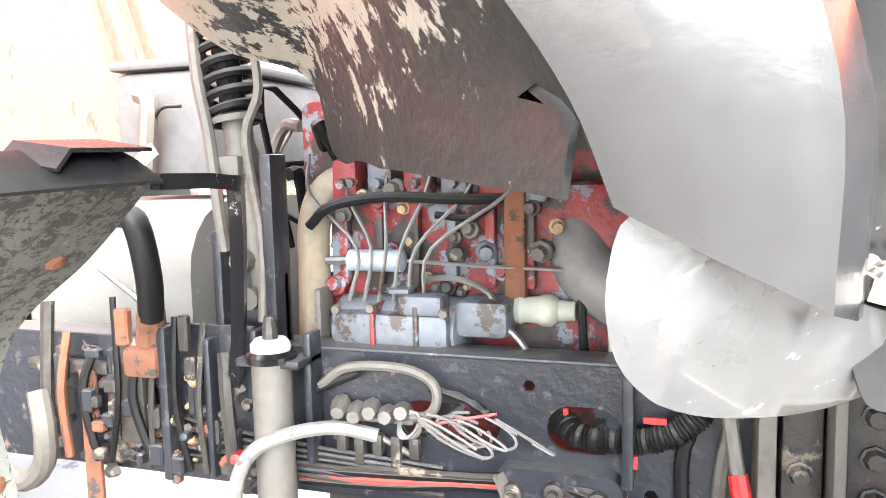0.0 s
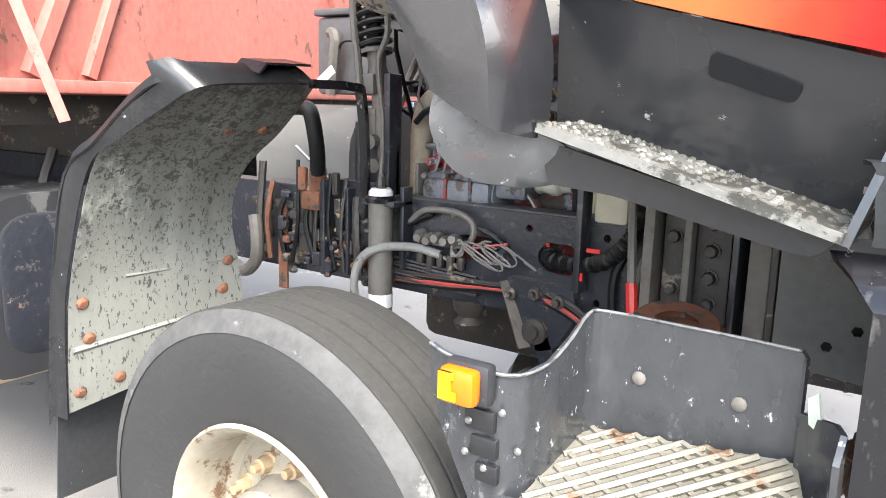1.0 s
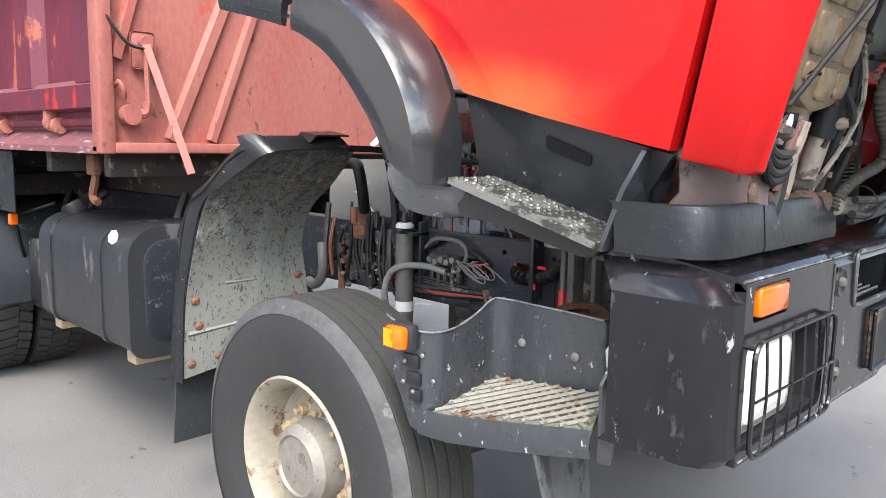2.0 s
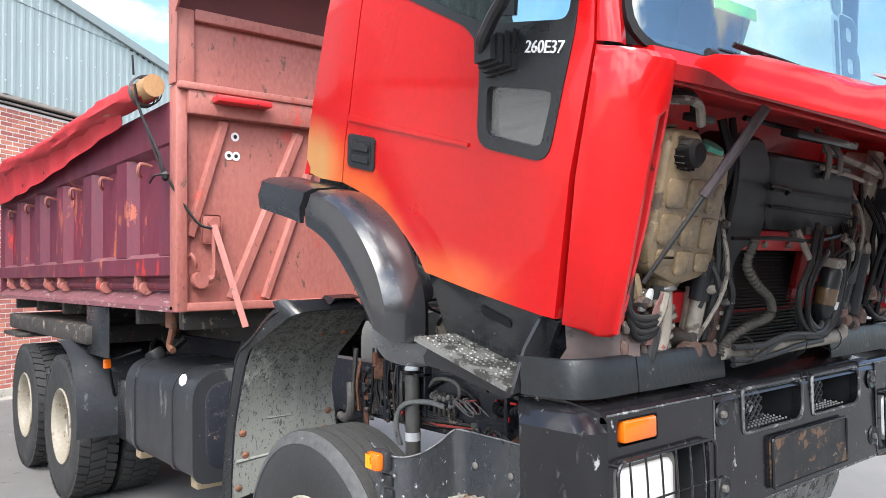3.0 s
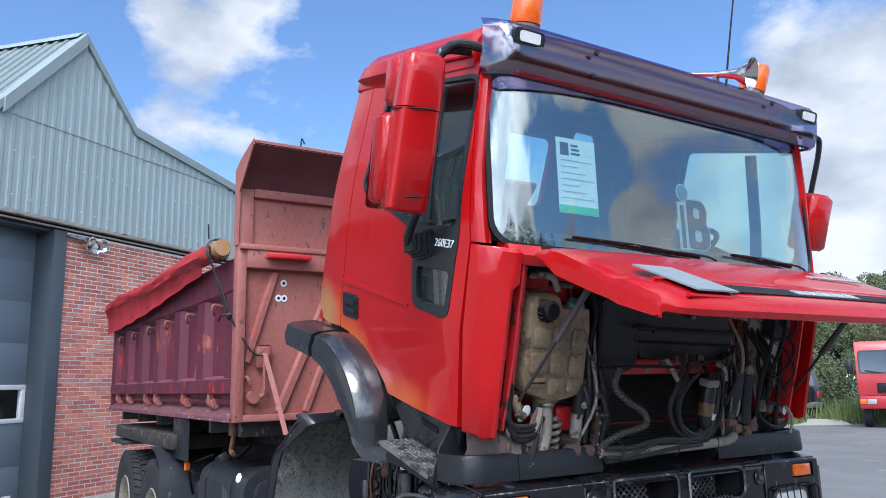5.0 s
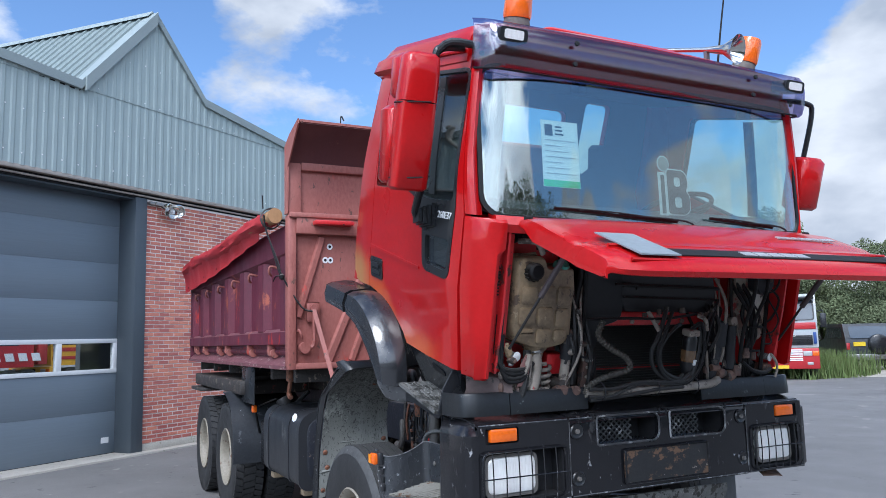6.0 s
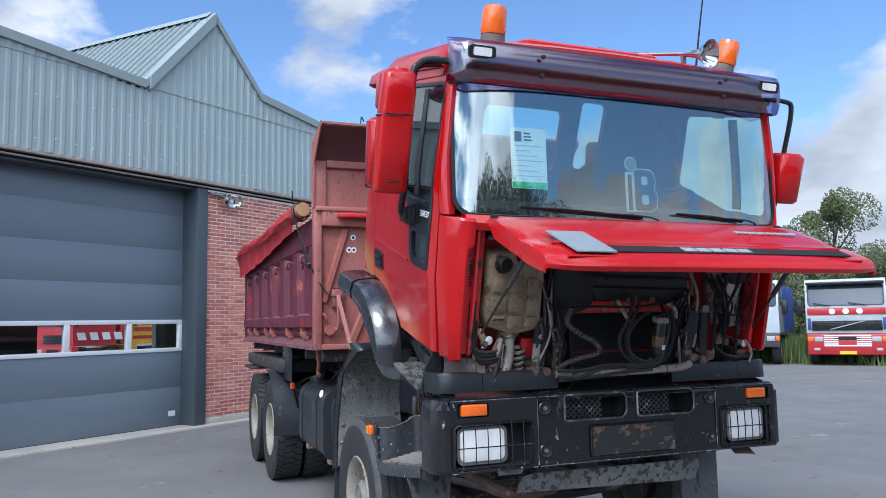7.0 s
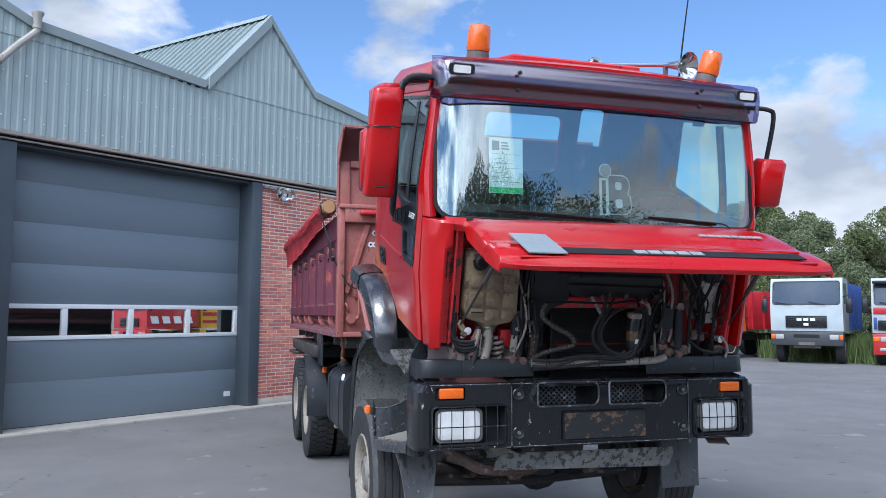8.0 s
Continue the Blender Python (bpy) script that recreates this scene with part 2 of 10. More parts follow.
    l.new(c, b.inputs["Base Color"])
    l.new(rough_out, b.inputs["Roughness"])
    if bump:
        bp = n.new("ShaderNodeBump")
        bp.inputs["Strength"].default_value, bp.inputs["Distance"].default_value = bump, 0.01
        l.new(fine_n, bp.inputs["Height"])
        l.new(bp.outputs[0], b.inputs["Normal"])
    return m


def glass(name, tint=(0.9, 0.97, 0.95), face=0.05, rough=0.0, edge=1.0):
    """A thin pane: clear through, more mirror-like towards a grazing view."""
    m = bpy.data.materials.new(name)
    m.use_nodes = True
    n, l = m.node_tree.nodes, m.node_tree.links
    n.clear()
    t, g, f, x, o = (n.new("ShaderNode" + k) for k in ("BsdfTransparent", "BsdfGlossy", "LayerWeight", "MixShader", "OutputMaterial"))
    p, q = n.new("ShaderNodeMath"), n.new("ShaderNodeMapRange")
    p.operation = "POWER"
    p.inputs[1].default_value = 4.5
    l.new(f.outputs["Facing"], p.inputs[0])
    l.new(p.outputs[0], q.inputs["Value"])
    q.inputs["To Min"].default_value, q.inputs["To Max"].default_value = face, edge
    t.inputs["Color"].default_value = (*tint, 1)
    g.inputs["Roughness"].default_value = rough
    f.inputs["Blend"].default_value = 0.5
    l.new(q.outputs[0], x.inputs[0])
    l.new(t.outputs[0], x.inputs[1])
    l.new(g.outputs[0], x.inputs[2])
    l.new(x.outputs[0], o.inputs["Surface"])
    return m


RED = mat("cab_red_paint", (0.42, 0.004, 0.005), 0.3, coat=0.5, spec=0.2, amount=0.14, bump=0.0, big=0.9)
RED_DULL = mat("red_inner_paint", (0.6, 0.022, 0.026), 0.4, coat=0.2, wear=(0.09, 0.03, 0.025), wear_amt=0.08, wear_scale=9, wear2=(0.2, 0.16, 0.13), wear2_amt=-0.06, wear2_scale=16, bump=0.06)
SALMON = mat("sun_faded_red_steel", (0.335, 0.122, 0.1), 0.55, col2=(0.25, 0.072, 0.058), wear=(0.42, 0.06, 0.045), wear_amt=-0.03, wear_scale=6, wear2=(0.12, 0.06, 0.045), wear2_amt=0.0, wear2_scale=16, stretch=(1, 1, 0.55), bump=0.08, dust=(0.42, 0.17, 0.13), dust_amt=0.18)
MAROON = mat("faded_maroon_steel", (0.115, 0.013, 0.028), 0.5, col2=(0.075, 0.013, 0.028), wear=(0.33, 0.08, 0.045), wear_amt=0.03, wear_scale=4.5, wear2=(0.36, 0.018, 0.015), wear2_amt=-0.02, wear2_scale=3.6, bump=0.1, dust=(0.27, 0.15, 0.14), dust_amt=0.4, stretch=(1, 1, 0.45))
LIP = mat("scraped_maroon_lip", (0.16, 0.055, 0.065), 0.6, wear=(0.3, 0.22, 0.2), wear_amt=0.1, wear_scale=6, stretch=(1.6, 5, 5), bump=0.15)
TARP = mat("red_tarpaulin", (0.4, 0.018, 0.022), 0.6, col2=(0.3, 0.012, 0.02), bump=0.25, fine=120)
WOOD_END = mat("sawn_timber", (0.36, 0.2, 0.09), 0.8, bump=0.3)
TANKBLACK = mat("dusty_tank_paint", (0.016, 0.017, 0.02), 0.36, col2=(0.03, 0.031, 0.034), wear=(0.085, 0.085, 0.085), wear_amt=0.06, wear_scale=7, wear2=(0.2, 0.2, 0.2), wear2_amt=-0.14, wear2_scale=22, stretch=(1, 1, 0.5), bump=0.1)
BLACK = mat("satin_black_paint", (0.011, 0.011, 0.013), 0.22, coat=0.3, wear=(0.26, 0.26, 0.26), wear_amt=-0.06, wear_scale=34, wear2=(0.05, 0.048, 0.048), wear2_amt=0.08, wear2_scale=7, bump=0.06, spec=0.32, stretch=(1, 1, 0.5))
PLASTIC = mat("black_moulded_plastic", (0.016, 0.017, 0.019), 0.28, spec=0.45, amount=0.3, bump=0.05, wear=(0.3, 0.31, 0.33), wear_amt=-0.16, wear_scale=30)
GUARD = mat("weathered_grey_plastic", (0.036, 0.039, 0.044), 0.27, spec=0.7, coat=0.35, col2=(0.02, 0.022, 0.025), wear=(0.36, 0.38, 0.4), wear_amt=-0.05, wear_scale=46, stretch=(1, 1, 0.6), wear2=(0.085, 0.09, 0.095), wear2_amt=0.03, wear2_scale=9, bump=0.12)
ARCH = mat("weathered_arch_plastic", (0.018, 0.0188, 0.0215), 0.25, spec=0.8, coat=0.4, amount=0.35, bump=0.05, wear=(0.2, 0.21, 0.22), wear_amt=-0.24, wear_scale=30)
FLAPGREY = mat("dusty_grey_rubber", (0.1, 0.104, 0.108), 0.5, col2=(0.06, 0.062, 0.065), big=5, wear=(0.3, 0.31, 0.32), wear_amt=0.0, wear_scale=14, wear2=(0.03, 0.03, 0.03), wear2_amt=0.1, wear2_scale=9, stretch=(1, 1, 0.5), bump=0.2)
WELL = mat("dull_step_plastic", (0.018, 0.019, 0.022), 0.26, spec=0.5, coat=0.2, col2=(0.03, 0.031, 0.034), wear=(0.3, 0.31, 0.33), wear_amt=-0.14, wear_scale=24, bump=0.06)
SCOOP = mat("chalky_grey_plastic", (0.095, 0.098, 0.102), 0.3, spec=0.7, coat=0.3, col2=(0.06, 0.062, 0.065), wear=(0.4, 0.41, 0.42), wear_amt=-0.05, wear_scale=40, bump=0.06)
MUDDY = mat("mud_sprayed_liner", (0.095, 0.097, 0.09), 0.65, col2=(0.165, 0.168, 0.15), wear=(0.03, 0.03, 0.028), wear_amt=0.12, wear_scale=95, wear2=(0.24, 0.25, 0.22), wear2_amt=-0.01, wear2_scale=5, stretch=(1, 1, 0.38), bump=0.2)
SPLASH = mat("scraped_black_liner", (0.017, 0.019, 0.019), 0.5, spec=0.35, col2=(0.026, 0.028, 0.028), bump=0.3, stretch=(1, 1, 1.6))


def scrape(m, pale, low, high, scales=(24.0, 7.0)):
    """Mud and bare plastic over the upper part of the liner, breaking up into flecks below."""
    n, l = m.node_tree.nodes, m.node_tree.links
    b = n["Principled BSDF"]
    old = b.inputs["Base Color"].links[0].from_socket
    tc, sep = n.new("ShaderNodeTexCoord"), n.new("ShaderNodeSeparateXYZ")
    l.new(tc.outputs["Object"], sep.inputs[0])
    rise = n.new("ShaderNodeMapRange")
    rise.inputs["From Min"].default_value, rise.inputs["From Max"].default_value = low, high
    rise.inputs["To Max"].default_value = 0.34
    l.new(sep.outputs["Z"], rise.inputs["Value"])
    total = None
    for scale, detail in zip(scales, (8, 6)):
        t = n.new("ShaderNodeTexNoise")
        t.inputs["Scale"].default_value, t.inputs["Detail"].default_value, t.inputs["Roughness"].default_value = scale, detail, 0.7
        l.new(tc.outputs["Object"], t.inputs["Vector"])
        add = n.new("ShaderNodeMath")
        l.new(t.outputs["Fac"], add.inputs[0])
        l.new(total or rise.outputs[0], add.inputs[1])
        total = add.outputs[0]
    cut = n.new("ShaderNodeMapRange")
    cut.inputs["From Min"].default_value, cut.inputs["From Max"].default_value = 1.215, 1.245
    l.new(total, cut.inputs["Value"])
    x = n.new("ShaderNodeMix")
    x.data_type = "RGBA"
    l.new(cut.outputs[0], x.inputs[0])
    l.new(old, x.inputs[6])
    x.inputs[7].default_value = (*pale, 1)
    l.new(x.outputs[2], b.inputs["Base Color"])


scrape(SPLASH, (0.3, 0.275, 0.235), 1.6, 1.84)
scrape(MUDDY, (0.05, 0.05, 0.047), 0.8, 1.9, (85.0, 30.0))
SILVER_STEP = mat("worn_aluminium_tread", (0.19, 0.19, 0.18), 0.55, metal=0.4, col2=(0.15, 0.15, 0.14), wear=(0.05, 0.05, 0.045), wear_amt=0.37, wear_scale=10, bump=0.3)
STUD_DIRT = mat("grimy_tread_stud", (0.1, 0.095, 0.085), 0.7, metal=0.2, wear=(0.04, 0.038, 0.035), wear_amt=0.3, wear_scale=20, bump=0.2)
DIRT_TREAD = mat("dirty_chequer_plate", (0.165, 0.158, 0.135), 0.65, metal=0.2, col2=(0.12, 0.112, 0.09), wear=(0.1, 0.055, 0.03), wear_amt=0.08, wear_scale=8, bump=0.3)
RUBBER = mat("tyre_rubber", (0.018, 0.018, 0.019), 0.6, amount=0.3, col2=(0.03, 0.03, 0.03), wear=(0.05, 0.05, 0.05), wear_amt=0.02, wear_scale=5, bump=0.15)
TREAD = mat("dusty_tyre_tread", (0.038, 0.037, 0.035), 0.85, col2=(0.026, 0.0255, 0.024), bump=0.25, fine=70)
WHITEWALL = mat("scuffed_tyre_shoulder", (0.075, 0.075, 0.075), 0.75, col2=(0.035, 0.035, 0.035), big=7, wear=(0.13, 0.13, 0.13), wear_amt=0.05, wear_scale=11, bump=0.15)
RIM = mat("cream_painted_rim", (0.29, 0.262, 0.21), 0.5, col2=(0.19, 0.165, 0.125), wear=(0.13, 0.075, 0.045), wear_amt=0.17, wear_scale=10, bump=0.1)
HUB = mat("dirty_hub_steel", (0.27, 0.25, 0.215), 0.55, metal=0.4, wear=(0.15, 0.14, 0.13), wear_amt=0.12, wear_scale=22, bump=0.2)
NUT = mat("rusty_wheel_nut", (0.42, 0.31, 0.19), 0.65, metal=0.3, amount=0.4, bump=0.2)
FRAME = mat("chassis_blue_black_paint", (0.018, 0.02, 0.027), 0.36, wear=(0.14, 0.1, 0.08), wear_amt=0.0, wear_scale=16, wear2=(0.05, 0.05, 0.055), wear2_amt=0.1, wear2_scale=30, bump=0.2, dust=(0.17, 0.165, 0.16), dust_amt=0.38)
GRIME = mat("oily_grime", (0.038, 0.033, 0.03), 0.5, wear=(0.2, 0.16, 0.125), wear_amt=0.1, wear_scale=11, wear2=(0.3, 0.05, 0.04), wear2_amt=-0.1, wear2_scale=9, bump=0.4)
RUST = mat("flaking_rust", (0.19, 0.075, 0.04), 0.8, col2=(0.1, 0.045, 0.028), big=8, wear=(0.05, 0.045, 0.04), wear_amt=0.12, wear_scale=18, bump=0.4)
CASTING = mat("grey_engine_casting", (0.16, 0.175, 0.2), 0.5, metal=0.3, col2=(0.1, 0.11, 0.13), wear=(0.08, 0.065, 0.055), wear_amt=0.22, wear_scale=14, wear2=(0.26, 0.04, 0.04), wear2_amt=0.0, wear2_scale=10, bump=0.3)
ENGINE_RED = mat("flaking_red_engine_paint", (0.26, 0.028, 0.03), 0.5, col2=(0.18, 0.03, 0.03), wear=(0.2, 0.23, 0.27), wear_amt=0.3, wear_scale=13, wear2=(0.05, 0.04, 0.037), wear2_amt=0.32, wear2_scale=10, bump=0.3)
STEEL = mat("dull_steel", (0.28, 0.28, 0.275), 0.45, metal=0.8, wear=(0.14, 0.11, 0.09), wear_amt=0.1, wear_scale=14, bump=0.15)
GREYPIPE = mat("dusty_grey_metal", (0.14, 0.13, 0.118), 0.6, metal=0.2, wear=(0.12, 0.1, 0.085), wear_amt=0.12, wear_scale=12, bump=0.2)
HOSE = mat("black_rubber_hose", (0.008, 0.008, 0.009), 0.5, spec=0.25, bump=0.1, dust=(0.19, 0.18, 0.165), dust_amt=0.45)
GREYHOSE = mat("dusty_rubber_hose", (0.018, 0.018, 0.018), 0.5, spec=0.35, bump=0.15, wear=(0.07, 0.066, 0.056), wear_amt=0.0, wear_scale=12, dust=(0.16, 0.15, 0.135), dust_amt=0.32)
TANK = mat("yellowed_translucent_plastic", (0.25, 0.185, 0.11), 0.42, col2=(0.12, 0.09, 0.058), big=4, wear=(0.075, 0.055, 0.04), wear_amt=0.16, wear_scale=7, wear2=(0.3, 0.24, 0.16), wear2_amt=-0.02, wear2_scale=12, bump=0.15)
GREEN_CAP = mat("green_plastic_cap", (0.06, 0.3, 0.23), 0.45)
DUSTPIPE = mat("dust_caked_metal", (0.29, 0.26, 0.22), 0.7, metal=0.1, col2=(0.17, 0.15, 0.13), big=6, wear=(0.09, 0.075, 0.065), wear_amt=0.16, wear_scale=14, wear2=(0.32, 0.06, 0.055), wear2_amt=-0.1, wear2_scale=9, bump=0.25)
RUSTY_BAY = mat("rust_spotted_steel", (0.1, 0.06, 0.048), 0.7, wear=(0.19, 0.13, 0.1), wear_amt=0.15, wear_scale=15, wear2=(0.035, 0.03, 0.028), wear2_amt=0.12, wear2_scale=20, bump=0.3)
RUSTY_FIT = mat("dusty_rust_fitting", (0.16, 0.095, 0.07), 0.75, wear=(0.05, 0.045, 0.04), wear_amt=0.2, wear_scale=16, bump=0.3)
COOLER = mat("black_cooler_fins", (0.04, 0.04, 0.038), 0.4, spec=0.4, bump=0.1, wear=(0.08, 0.072, 0.062), wear_amt=0.08)
BAYBLACK = mat("dusty_black_duct", (0.016, 0.0165, 0.019), 0.42, spec=0.3, wear=(0.025, 0.0245, 0.024), wear_amt=-0.04, wear_scale=9, bump=0.08, dust=(0.11, 0.107, 0.1), dust_amt=0.28)
DUCT = mat("dull_blue_black_duct", (0.009, 0.01, 0.013), 0.45, spec=0.3, bump=0.05, dust=(0.05, 0.05, 0.05), dust_amt=0.15)
AMBER = mat("amber_lens", (0.78, 0.135, 0.005), 0.22, amount=0.15, bump=0.0, coat=0.6)
YELLOW = mat("orange_reflector", (0.82, 0.27, 0.008), 0.25, amount=0.05, bump=0.0)
LENS = mat("frosted_headlamp_lens", (0.95, 0.93, 0.89), 0.16, metal=0.15, amount=0.2, bump=0.5, fine=26, stretch=(1, 7, 0.6), coat=0.9)
CHROME = mat("tarnished_chrome", (0.7, 0.68, 0.64), 0.15, metal=1.0, amount=0.15, bump=0.02)
WHITE = mat("white_painted_metal", (0.75, 0.76, 0.76), 0.4, amount=0.08, bump=0.03)
PAPER = mat("white_sales_paper", (0.66, 0.7, 0.7), 0.75, amount=0.03, bump=0.0)
# plain black, used too for shade in gaps and slots
INK = mat("black_print", (0.02, 0.02, 0.022), 0.7, spec=0.2, bump=0.0)
GREYINK = mat("grey_print", (0.35, 0.36, 0.37), 0.6, bump=0.0)
GREEN = mat("green_print", (0.06, 0.5, 0.18), 0.6, bump=0.0)
GREYPLATE = mat("matt_grey_blanking_plate", (0.3, 0.34, 0.36), 0.5, metal=0.3, amount=0.15, bump=0.04)
INTERIOR = mat("grey_cab_trim", (0.028, 0.031, 0.033), 0.75, bump=0.15)
SEAT = mat("worn_seat_cloth", (0.04, 0.042, 0.05), 0.9, bump=0.3)
LOUVRE = mat("pale_ribbed_trim", (0.13, 0.13, 0.125), 0.7, col2=(0.06, 0.06, 0.06), big=3, stretch=(0.4, 1, 14), wear=(0.08, 0.08, 0.08), wear_amt=0.2, wear_scale=3, bump=0.3)
PANE = glass("clear_pane")
SCREEN = glass("laminated_windscreen", (0.77, 0.9, 0.89), 0.2)
DARK_PANE = glass("dark_pane", (0.82, 0.84, 0.83), 0.12)
TINT = glass("smoked_blue_visor", (0.6, 0.57, 0.74), 0.17, 0.14, 0.2)
BRICK = mat("red_facing_brick", (0.5, 0.175, 0.13), 0.85, col2=(0.42, 0.125, 0.09), amount=0.3, pieces=0.22, bump=0.3, wear=(0.5, 0.28, 0.2), wear_amt=-0.05, wear_scale=5)
MORTAR = mat("pale_mortar", (0.8, 0.75, 0.7), 0.9, col2=(0.7, 0.65, 0.6), bump=0.3)
CLAD = mat("grey_green_cladding", (0.33, 0.395, 0.39), 0.5, col2=(0.3, 0.36, 0.355), amount=0.1, bump=0.03)
ROOFING = mat("grey_green_roof_sheet", (0.19, 0.23, 0.228), 0.6, spec=0.2, col2=(0.165, 0.2, 0.2), bump=0.03)
FLASH = mat("grey_flashing", (0.26, 0.305, 0.305), 0.5, amount=0.1, bump=0.03)
DOOR_PANE = glass("clear_door_pane", (0.92, 0.94, 0.94), 0.05)
DOOR = mat("anthracite_door_panel", (0.16, 0.196, 0.232), 0.36, amount=0.08, bump=0.08, fine=60, stretch=(0.03, 0.03, 1), wear=(0.3, 0.32, 0.34), wear_amt=-0.3, wear_scale=9)
COLUMN = mat("blue_grey_painted_steel", (0.06, 0.075, 0.09), 0.45, amount=0.12, bump=0.04)
CONCRETE = mat("pale_concrete", (0.42, 0.39, 0.34), 0.85, col2=(0.32, 0.3, 0.26), bump=0.3, wear=(0.12, 0.13, 0.06), wear_amt=0.0, wear_scale=6)
ASPHALT = mat("worn_asphalt", (0.163, 0.158, 0.153), 0.85, col2=(0.114, 0.11, 0.106), big=0.5, fine=160, amount=0.3, wear=(0.245, 0.235, 0.215), wear_amt=0.0, wear_scale=1.3, wear2=(0.07, 0.068, 0.068), wear2_amt=-0.02, wear2_scale=3.2, bump=0.35)
GALV = mat("scuffed_galvanised_plate", (0.2, 0.2, 0.19), 0.65, metal=0.3, col2=(0.11, 0.11, 0.105), big=4, wear=(0.05, 0.047, 0.042), wear_amt=0.27, wear_scale=20, wear2=(0.3, 0.3, 0.28), wear2_amt=0.0, wear2_scale=30, bump=0.4)
BARK = mat("grey_bark", (0.12, 0.1, 0.08), 0.9, bump=0.5)
LEAF = mat("green_leaves", (0.095, 0.115, 0.045), 0.6, col2=(0.13, 0.145, 0.068), spec=0.08, pieces=0.3, bump=0.0, big=0.5)
LEAF_GREY = mat("grey_green_leaves", (0.125, 0.145, 0.08), 0.6, col2=(0.1, 0.12, 0.058), spec=0.08, pieces=0.3, bump=0.0, big=0.5)
GRASS = mat("long_grass", (0.11, 0.17, 0.045), 0.7, col2=(0.15, 0.17, 0.06), pieces=0.35, bump=0.0)


# ---- the setting: yard, workshop ----
def grid_ground():
    bm = bmesh.new()
    bmesh.ops.create_grid(bm, x_segments=60, y_segments=60, size=400)
    for v in bm.verts:
        far = max(0.0, v.co.length - 60)
        v.co.z = -0.002 * far * 0.2 + (0.02 * noise.noise(v.co * 0.05) if far else 0)
    return bm


ground = part("ground", grid_ground(), ASPHALT)
tagged(ground, "worn grey asphalt yard with oil stains", "ground", kind="structure")

WALL_AT, WALL_D, WALL_N = Vector((-8.84, -1.70, 0)), Vector((-0.577, 0.817, 0)), Vector((0.817, 0.577, 0))


def W(s, z, off=0.0):
    """A point on the workshop's front: along it, up, and out of it."""
    return WALL_AT + WALL_D * s + WALL_N * off + Vector((0, 0, z))


def wall_box(s0, s1, z0, z1, o0, o1, bev=0.0):
    bm = box(s0, s1, o0, o1, z0, z1, bev)
    for v in bm.verts:
        v.co = W(v.co.x, v.co.z, v.co.y)
    return bm


DOOR_L, DOOR_R, DOOR_T, SOFFIT = -4.3, -0.13, 4.16, 4.33
wall = part("wall_front", wall_box(0.1, 9.0, 0, SOFFIT, -0.3, -0.006), MORTAR)
tagged(wall, "red brick workshop wall with pale mortar joints", "wall", kind="structure")
wall_left = part("wall_front_left", wall_box(-14, -4.77, 0, SOFFIT, -0.3, -0.006), MORTAR)
tagged(wall_left, "red brick workshop wall beside the roller door", "wall", kind="structure")

CLAD_TOP = [(-14, 6.0), (-7.7, 5.95), (-6.2, 7.6), (-4.72, 6.2), (-4.2, 6.0), (-1.3, 5.8), (0.1, 7.42), (1.26, 6.19), (2.82, 5.98), (4.5, 5.74), (9.0, 5.0)]


def clad_top(s):
    return float(np.interp(s, [a for a, _ in CLAD_TOP], [b for _, b in CLAD_TOP]))


def cladding():
    """Trapezoid-profiled sheet, cut to the roof line."""
    rows, s = [], -14.0
    while s < 9.0:
        for ds, off in ((0.0, 0.096), (0.072, 0.096), (0.096, 0.107), (0.141, 0.107)):
            rows.append((s + ds, off))
        s += 0.165

    low = [W(a, SOFFIT, o) for a, o in rows]
    lap = [W(a, min(5.72, clad_top(a) - 0.02), o) for a, o in rows]
    lap2 = [W(a, min(5.72, clad_top(a) - 0.02) + 0.002, o + 0.012) for a, o in rows]
    high = [W(a, clad_top(a), o + 0.012) for a, o in rows]
    return sheet([low, lap, lap2, high], 0.004)


clad = part("cladding", cladding(), CLAD, smooth=20)
tagged(clad, "grey-green profiled steel cladding above the brickwork", "cladding", kind="structure")


def strip_along(points, o0, o1, thick, z_lift=0.0):
    rings = []
    for i, (s, z) in enumerate(points):
        rings.append([W(s, z + z_lift - thick, o1), W(s, z + z_lift - thick, o0), W(s, z + z_lift + 0.03, o0), W(s, z + z_lift + 0.03, o1)])
    return loft(rings)


screws = []
for z in (4.5, 5.15, 5.75, 6.4):
    for k in range(76):
        at = -13.885 + 0.3 * k
        if z < clad_top(at) - 0.25 and abs(at) < 9:
            screws.append(lathe([(0, 0.007), (0.009, 0.005), (0.013, 0)], tuple(WALL_N), W(at + 0.015 * ((k * 7) % 3), z + 0.02 * ((k * 5) % 3), 0.112), 6))
screw_ob = part("cladding_screws", merge(*screws), WHITE, clad, "pale fixing screws")
tagged(screw_ob, kind="stuff")
# black strip added as the toothed shade between flashing and sheet
part("end_closure", strip_along([(a, b - 0.1) for a, b in CLAD_TOP if a > -13.9 and a < 8.9], -0.05, 0.104, 0.035), INK, clad, "black strip for the shade in the gap under the flashing", smooth=20)
verge = part("trim_verge", strip_along(CLAD_TOP, -0.1, 0.165, 0.11), FLASH, smooth=20)
tagged(verge, "grey folded metal flashing along the roof edge", "flashing", kind="structure")
gable_left = part("trim_gable", strip_along([(-1.24, 5.875), (0.1, 7.42)], 0.1, 0.2, 0.2), FLASH, smooth=20)
tagged(gable_left, "wide grey barge flashing on the gable", "flashing", kind="structure")


